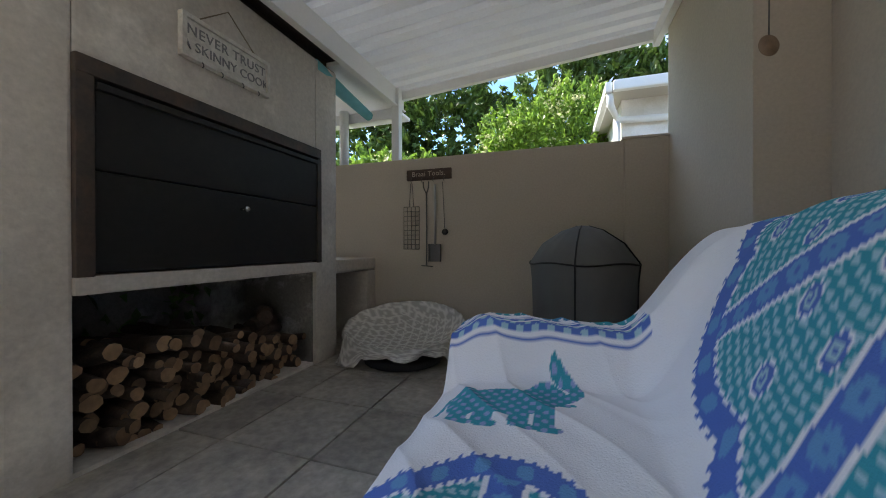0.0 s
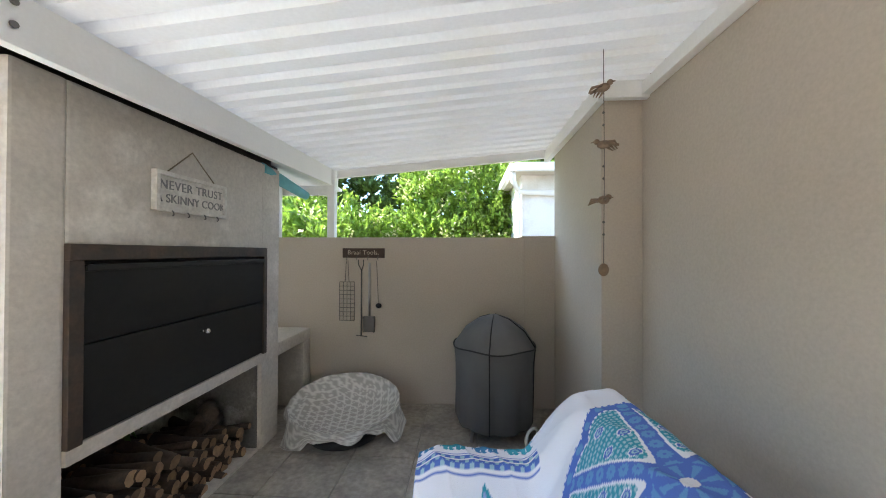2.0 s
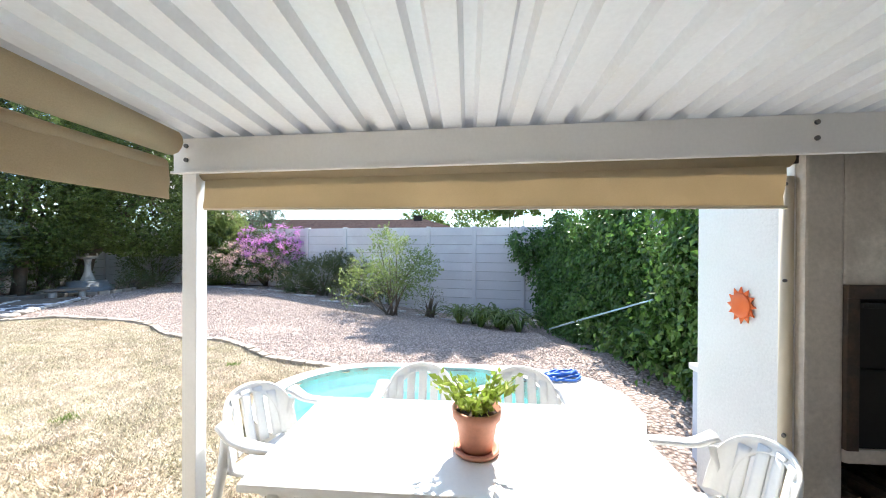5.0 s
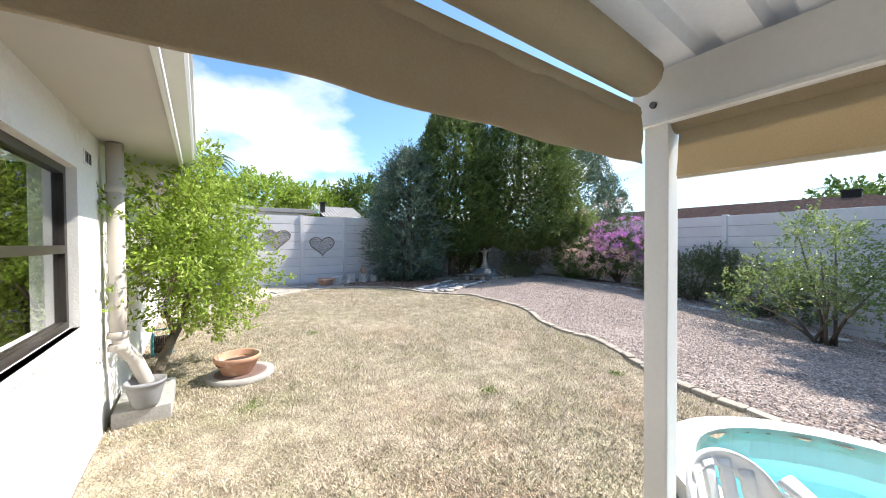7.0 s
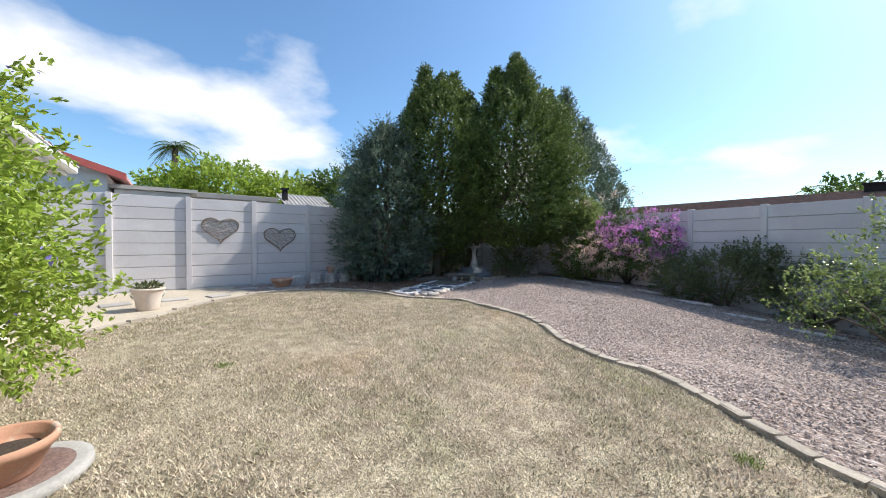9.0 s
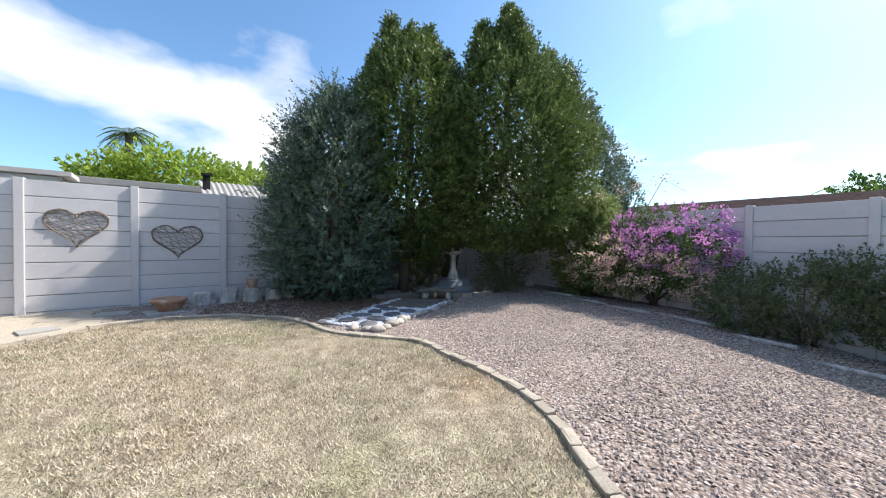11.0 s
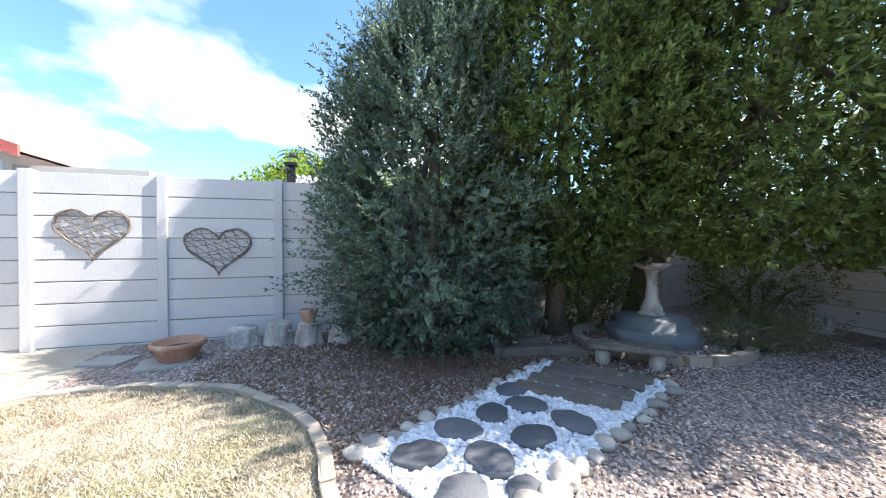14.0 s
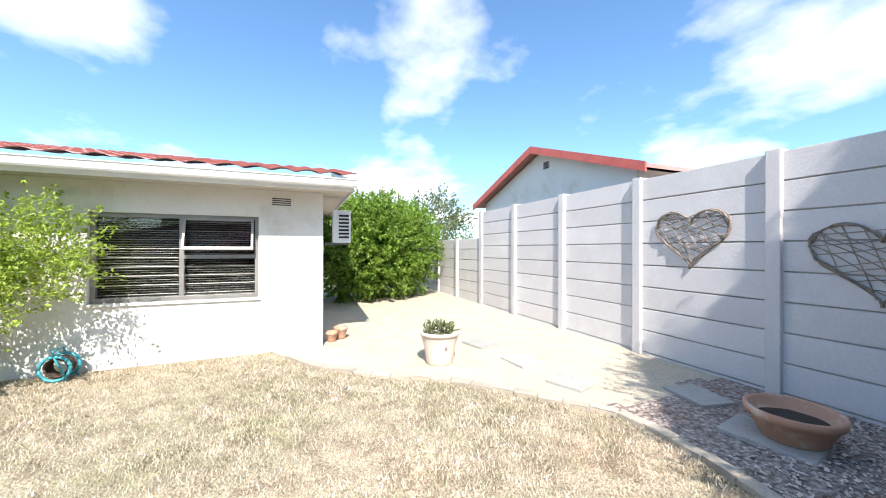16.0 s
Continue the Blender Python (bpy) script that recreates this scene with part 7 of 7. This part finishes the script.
def path_bed():
    A, B, C_, D = Vector((-5.0, -11.62)), Vector((-5.52, -10.78)), Vector((-7.95, -11.95)), Vector((-7.15, -12.85))
    poly = [tuple(A), tuple(B), tuple(C_), tuple(D)]
    # pebbles, too many to count
    n = 6500
    px = rng.uniform(-8.1, -4.8, n * 3); py = rng.uniform(-13, -10.6, n * 3)
    ok = inside(poly, px, py)
    px, py = px[ok][:n], py[ok][:n]
    n = len(px)
    bm = bmesh.new()
    bmesh.ops.create_icosphere(bm, subdivisions=1, radius=1)
    base = np.array([v.co for v in bm.verts]); tri = np.array([[v.index for v in f.verts] for f in bm.faces])
    bm.free()
    s = rng.uniform(.014, .032, (n, 1, 1)) * np.array([1, 1, .7]) * rng.uniform(.7, 1.2, (n, 1, 3))
    c = np.stack([px, py, gz(px, py) + rng.uniform(.012, .035, n)], 1)[:, None]
    Vv = (base[None] * s + c).reshape(-1, 3)
    Ff = (tri[None] + (np.arange(n) * len(base))[:, None, None]).reshape(-1, 3)
    tagged(new("white_pebbles", mesh_np("white_pebbles", Vv, Ff, M["pebble"])), "white pebbles filling the stepping path", "pebbles", kind="stuff")
    o = part("path_base", flat_shape(poly, None, -.05, .0), M["pebble"])
    for v in o.data.vertices:
        v.co.z += ground_z(v.co.x, v.co.y) + .016
    tagged(o, "pale pebble bed of the stepping path", "path", kind="structure")

    def at(u, v):
        return A.lerp(D, u).lerp(B.lerp(C_, u), v)
    meshes = []
    for k in range(4):
        bm = bmesh.new()
        lathe(bm, [(.155, 0), (.165, .015), (.16, .035), (.15, .04), (0, .042)], 28, wobble=.14)
        meshes.append(finish("stepping_slate", bm, M["slate"]))
    for k, (u, v, s) in enumerate(((.10, .28, 1.0), (.06, .72, 1.0), (.20, .62, 1.05), (.26, .25, 1.0), (.36, .66, .95), (.40, .28, .9), (.50, .75, 1.0), (.52, .38, .95), (.60, .15, .9), (.15, .95, .8))):
        q = at(u, v)
        o = new("stepping_slate", meshes[k % 4])
        o.matrix_basis = pose(q.x, q.y, ground_z(q.x, q.y) + .018, 0, 0, k * 47) @ Matrix.Diagonal((s * 1.12, s * .86, 1, 1))
        tagged(o, "round dark slate stepping stone set in white pebbles", "stepping stone", "stepping stones")
    d = (C_ - D).normalized()
    ang = math.degrees(math.atan2(d.y, d.x))
    for u in (.67, .77, .87, .96):
        q = at(u, .5)
        L = (at(u, .9) - at(u, .1)).length
        bm = boxes((-L / 2, L / 2, -.10, .10, 0, .05), bevel=.012)
        for v in bm.verts:
            v.co += Vector((rng.normal(0, .006), rng.normal(0, .006), rng.normal(0, .003)))
        o = part("timber_sleeper", bm, M["sleeper"])
        o.matrix_basis = pose(q.x, q.y, ground_z(q.x, q.y) + .012, 0, 0, ang + rng.normal(0, 2))
        tagged(o, "weathered grey timber sleeper across the path", "sleeper", "path sleepers")
    rocks = [rock_mesh(k * 3.7, M["stone"], .65 + .05 * (k % 4)) for k in range(6)]
    spots = [(at(u, -.02), .08 + .03 * (u < .08)) for u in np.linspace(0, .98, 16)] + [(at(u, 1.03), .085 + .03 * (u < .25)) for u in np.linspace(-.02, .98, 16)]
    spots += [(at(-.05, .9), .11), (at(-.04, .62), .09)]
    for k, (q, s) in enumerate(spots):
        s *= rng.uniform(.6, .95)
        o = new("border_stone", rocks[k % 6])
        o.matrix_basis = pose(q.x + rng.normal(0, .02), q.y + rng.normal(0, .02), ground_z(q.x, q.y) + s * .38, 0, 0, rng.uniform(0, 360)) @ Matrix.Diagonal((s * 1.15, s * .9, s * .9, 1))
        tagged(o, "rounded pale boulder edging the stepping path", "stone", "path edging stones")


path_bed()


def side_bed():
    d = (SIDE_B - SIDE_A).normalized()
    nrm = Vector((-d.y, d.x))
    if nrm.x < 0:
        nrm = -nrm
    for k in range(11):
        q = SIDE_A + d * (2.3 + k * 1.05) + nrm * (1.15 + .15 * math.sin(k * 1.7))
        bm = bmesh.new()
        tube(bm, [(-.5, 0, .005), (0, .02, .012), (.5, -.01, .005)], [.036, .04, .036], 8)
        o = part("border_log", bm, M["stump"])
        o.matrix_basis = pose(q.x, q.y, ground_z(q.x, q.y), 0, 0, math.degrees(math.atan2(d.y, d.x)) + rng.normal(0, 4))
        tagged(o, "half-buried log edging the border by the side wall", "edging", "border logs")
    # leaf litter under the near conifer
    n = 42000
    a = rng.uniform(0, 6.28, n); r = rng.random(n) ** .8
    px = -6.1 + np.cos(a) * r * 2.7; py = -13.2 + np.sin(a) * r * 1.9
    ok = ~inside(LAWN, px, py) & (rng.random(n) < .42)
    px, py = px[ok], py[ok]
    n = len(px)
    c = np.stack([px, py, gz(px, py) + .012 + rng.uniform(0, .012, n)], 1)
    o = leaves("leaf_litter", c, np.tile([[0, 0, 0.0]], (n, 1)), .05, .018, M["mulch"], rng, None, "brown fallen leaf litter under the conifer", spread=1)
    o["category"] = "leaf litter"
    o["kind"] = "stuff"


side_bed()


# ---- beyond the walls ----
def neighbours():
    # gabled house past the heart wall
    h = thing("gabled_house", (3.7, -17.1, 0), "white gabled neighbouring house with a red-edged roof", "house")
    bm = bmesh.new()
    prof = [(-3.1, -1.5), (3.1, -1.5), (3.1, 3.28), (0, 4.36), (-3.1, 3.28)]
    a = [bm.verts.new((x, 0, z)) for x, z in prof]; b = [bm.verts.new((x, -9, z)) for x, z in prof]
    bm.faces.new(a); bm.faces.new(b[::-1])
    for i in range(5):
        bm.faces.new((a[i], b[i], b[(i + 1) % 5], a[(i + 1) % 5]))
    bmesh.ops.recalc_face_normals(bm, faces=bm.faces)
    part("wall", bm, M["house_wall"], h)
    for s in (-1, 1):
        bm = bmesh.new()
        v = [bm.verts.new(c) for c in ((0, .25, 4.42), (s * 3.5, .25, 3.20), (s * 3.5, -9.2, 3.20), (0, -9.2, 4.42))]
        f = bm.faces.new(v if s < 0 else v[::-1])
        e = bmesh.ops.extrude_face_region(bm, geom=[f])
        bmesh.ops.translate(bm, vec=(0, 0, .08), verts=[q for q in e["geom"] if isinstance(q, bmesh.types.BMVert)])
        bmesh.ops.recalc_face_normals(bm, faces=bm.faces)
        part("roof", bm, M["roof_red"], h)
        bm = bmesh.new()
        v = [bm.verts.new(c) for c in ((0, .27, 4.33), (s * 3.52, .27, 3.11), (s * 3.52, .27, 3.30), (0, .27, 4.53))]
        f = bm.faces.new(v)
        e = bmesh.ops.extrude_face_region(bm, geom=[f])
        bmesh.ops.translate(bm, vec=(0, .05, 0), verts=[q for q in e["geom"] if isinstance(q, bmesh.types.BMVert)])
        bmesh.ops.recalc_face_normals(bm, faces=bm.faces)
        part("verge_board", bm, M["fascia_red"], h)
    v_ = new("gable_vent"); v_.parent = h; v_.matrix_basis = pose(-.3, .012, 3.86)
    part("vent_frame", boxes((-.12, .12, -.01, .0, 0, .2)), M["slab"], v_)
    for k in range(4):
        # slot shade painted as near-black strips on the vent
        part("vent_slot", boxes((-.10, .10, .001, .006, .02 + k * .045, .045 + k * .045)), M["near_black"], v_)
    part("side_wing", boxes((-4.9, -3.2, -3.0, -.4, -1.5, 2.95)), M["house_wall"], h)
    part("side_wing_roof", boxes((-5.1, -3.0, -3.2, -.2, 2.96, 3.06)), M["soffit"], h)
    # long house with a brown tiled roof past the side wall
    h = thing("brown_roofed_house", (-20, -8, -.5), "low neighbouring house with a long brown tiled roof", "house")
    part("wall", boxes((-4, 3.2, -9, 6.2, -1.1, 2.69)), M["house_wall"], h)
    V, F = [], []
    n = 60
    for k in range(n):
        f = k / (n - 1)
        xx = 3.8 - f * 4.2
        zz = 2.70 + f * 1.15 + (.0 if k % 3 else .05)
        V += [(xx, -9.8, zz), (xx, 7.0 - f * 3.4, zz)]
    for k in range(n - 1):
        F.append((2 * k, 2 * k + 1, 2 * k + 3, 2 * k + 2))
    o = new("roof", mesh_np("roof", np.array(V), np.array(F), M["roof_brown"])); o.parent = h
    bm = bmesh.new()
    v = [bm.verts.new(c) for c in ((3.8, 7.0, 2.70), (-.4, 3.6, 3.85), (-5, 3.6, 2.70), (-5, 7.0, 2.70))]
    bm.faces.new(v)
    part("hip_roof", bm, M["roof_brown"], h)
    part("fascia", boxes((3.78, 3.84, -9.8, 7.0, 2.53, 2.71)), M["roof_brown"], h)
    part("chimney", boxes((-.15, .15, 3.0, 3.5, 3.5, 4.0), (-.19, .19, 2.96, 3.54, 4.001, 4.06), bevel=.015), M["near_black"], h)
    # outbuildings past the heart wall
    s = thing("garden_shed", (-4.6, -17.3, 0), "weathered corrugated shed roof showing above the wall", "shed")
    V, F = [], []
    for k in range(61):
        x = -.85 + k * .028
        z = .02 * math.sin(k * 1.3)
        V += [(x, .55, 2.72 + z), (x, -.75, 3.25 + z)]
    for k in range(60):
        F.append((2 * k, 2 * k + 2, 2 * k + 3, 2 * k + 1))
    o = new("roof", mesh_np("roof", np.array(V), np.array(F), M["fibro"])); o.parent = s
    part("wall", boxes((-.8, .8, -.6, .45, -1.5, 2.7)), M["slab"], s)
    part("stub_chimney", boxes((.62, .78, -.1, .06, 2.7, 3.3), (.58, .82, -.14, .10, 3.301, 3.36)), M["near_black"], s)
    s = thing("flat_roofed_shed", (-1.6, -18.6, 0), "low grey flat-roofed outbuilding beyond the wall", "shed")
    part("wall", boxes((-2.0, 2.4, -2, 0, -1.5, 2.95)), M["house_wall"], s)
    part("roof", boxes((-2.3, 2.7, -2.3, .3, 2.951, 3.12), bevel=.02), M["fibro"], s)
    # white house corner past the patio wall
    s = thing("white_outbuilding", (1.22, 4.1, 0), "white rendered house corner with gutter and pipe behind the wall", "house")
    part("wall", boxes((0, 2.5, 0, 4, -.5, 2.62)), M["house_wall"], s)
    part("soffit", boxes((-.14, 2.5, -.32, 4.3, 2.621, 2.66)), M["soffit"], s)
    part("gutter", boxes((-.22, -.142, -.36, 4.3, 2.60, 2.72), (-.14, 2.5, -.40, -.322, 2.60, 2.72), bevel=.02), M["white_steel"], s)
    bm = bmesh.new()
    tube(bm, [(-.17, -.30, 2.6), (-.15, -.25, 2.48), (-.05, -.06, 2.36), (.55, -.05, 2.34)], .04, 12)
    tube(bm, [(-.06, -.06, 2.38), (-.06, -.06, .0)], .04, 12)
    part("downpipe", bm, M["white_steel"], s)


neighbours()


def palm(x, y, height, r, label):
    t = thing("palm_tree", (x, y, -1.6), label, "palm")
    bm = bmesh.new()
    tube(bm, [(0, 0, 0), (.1, 0, height * .6), (0, 0, height)], [.28, .22, .26], 10)
    part("trunk", bm, M["trunk"], t)
    for k in range(26):
        a = k * 2.4; up_ = rng.uniform(-.3, 1.0)
        d = Vector((math.cos(a), math.sin(a), 0))
        pts = [Vector((0, 0, height)) + d * r * f + Vector((0, 0, r * (up_ * f - .9 * f * f))) for f in (0, .25, .5, .75, 1)]
        bm = bmesh.new()
        tube(bm, pts, [.03, .025, .02, .014, .006], 5)
        for i in range(22):
            f = .12 + .86 * i / 21
            seg = min(3, int(f * 4)); c = pts[seg].lerp(pts[seg + 1], f * 4 - seg)
            s = Vector((-d.y, d.x, 0))
            L = r * .34 * (1 - abs(f - .45))
            for sg in (-1, 1):
                e = c + s * sg * L + d * L * .4 - Vector((0, 0, L * .35))
                w = d * .035
                bm.faces.new((bm.verts.new(c - w), bm.verts.new(c + w), bm.verts.new(e)))
        part("frond", bm, M["palm"], t)


def far_plants():
    palm(-1.0, -44, 11.6, 1.8, "tall palm tree far beyond the garden wall")
    palm(-38, -6.6, 6.6, 2.4, "palm crown showing above the brown roof")
    palm(-44, -11.5, 6.4, 1.6, "small palm crown far behind the house")
    shrub("far_tree", -5.2, -33, "broad light green tree far beyond the wall", [(-2.5, 0, 4.3, 3.0, 2.5, 1.7), (1.5, 0, 4.8, 3.2, 2.5, 1.8), (4.2, 0, 4.0, 2.2, 2, 1.4)], M["leaf_lime"], 1100, 14, .3, .6, .3, 5, category="tree")
    shrub("far_tree", -12.0, -32, "dark green tree far beyond the wall", [(0, 0, 5.2, 3.0, 2.5, 1.6)], M["leaf_mid"], 350, 14, .3, .6, .3, 4, category="tree")
    shrub("far_tree", -33, -4.0, "distant tree tops behind the brown roof", [(0, -2, 4.4, 2, 2.0, 1.2), (0, 3, 4.6, 2, 2.2, 1.2)], M["leaf_mid"], 320, 12, .3, .6, .3, 4, category="tree")
    shrub("far_tree", 17, -19, "green bush at the end of the side path", [(0, 0, 3.2, 2.5, 2, 1.8), (-3, 4, 2.4, 2.2, 2, 1.6)], M["leaf_grey"], 420, 12, .22, .5, .3, 4, category="tree")
    # green tufts in the lawn
    for x, y, s in ((-2.07, -5.2, 1.0), (-3.52, -4.72, .8), (-.1, -6.2, 1.3), (-1.2, -8.4, 1.0)):
        n = 90
        c = np.stack([x + rng.normal(0, .05 * s, n), y + rng.normal(0, .05 * s, n), np.zeros(n)], 1)
        c[:, 2] = gz(c[:, 0], c[:, 1]) + .018
        o = leaves("grass_tuft", c, np.tile([[0, 0, 1.0]], (n, 1)), .05, .006, M["tuft"], rng, None, "fresh green tuft growing in the dry lawn", spread=.45)
        tagged(o, "fresh green tuft growing in the dry lawn", "grass", kind="stuff")


far_plants()
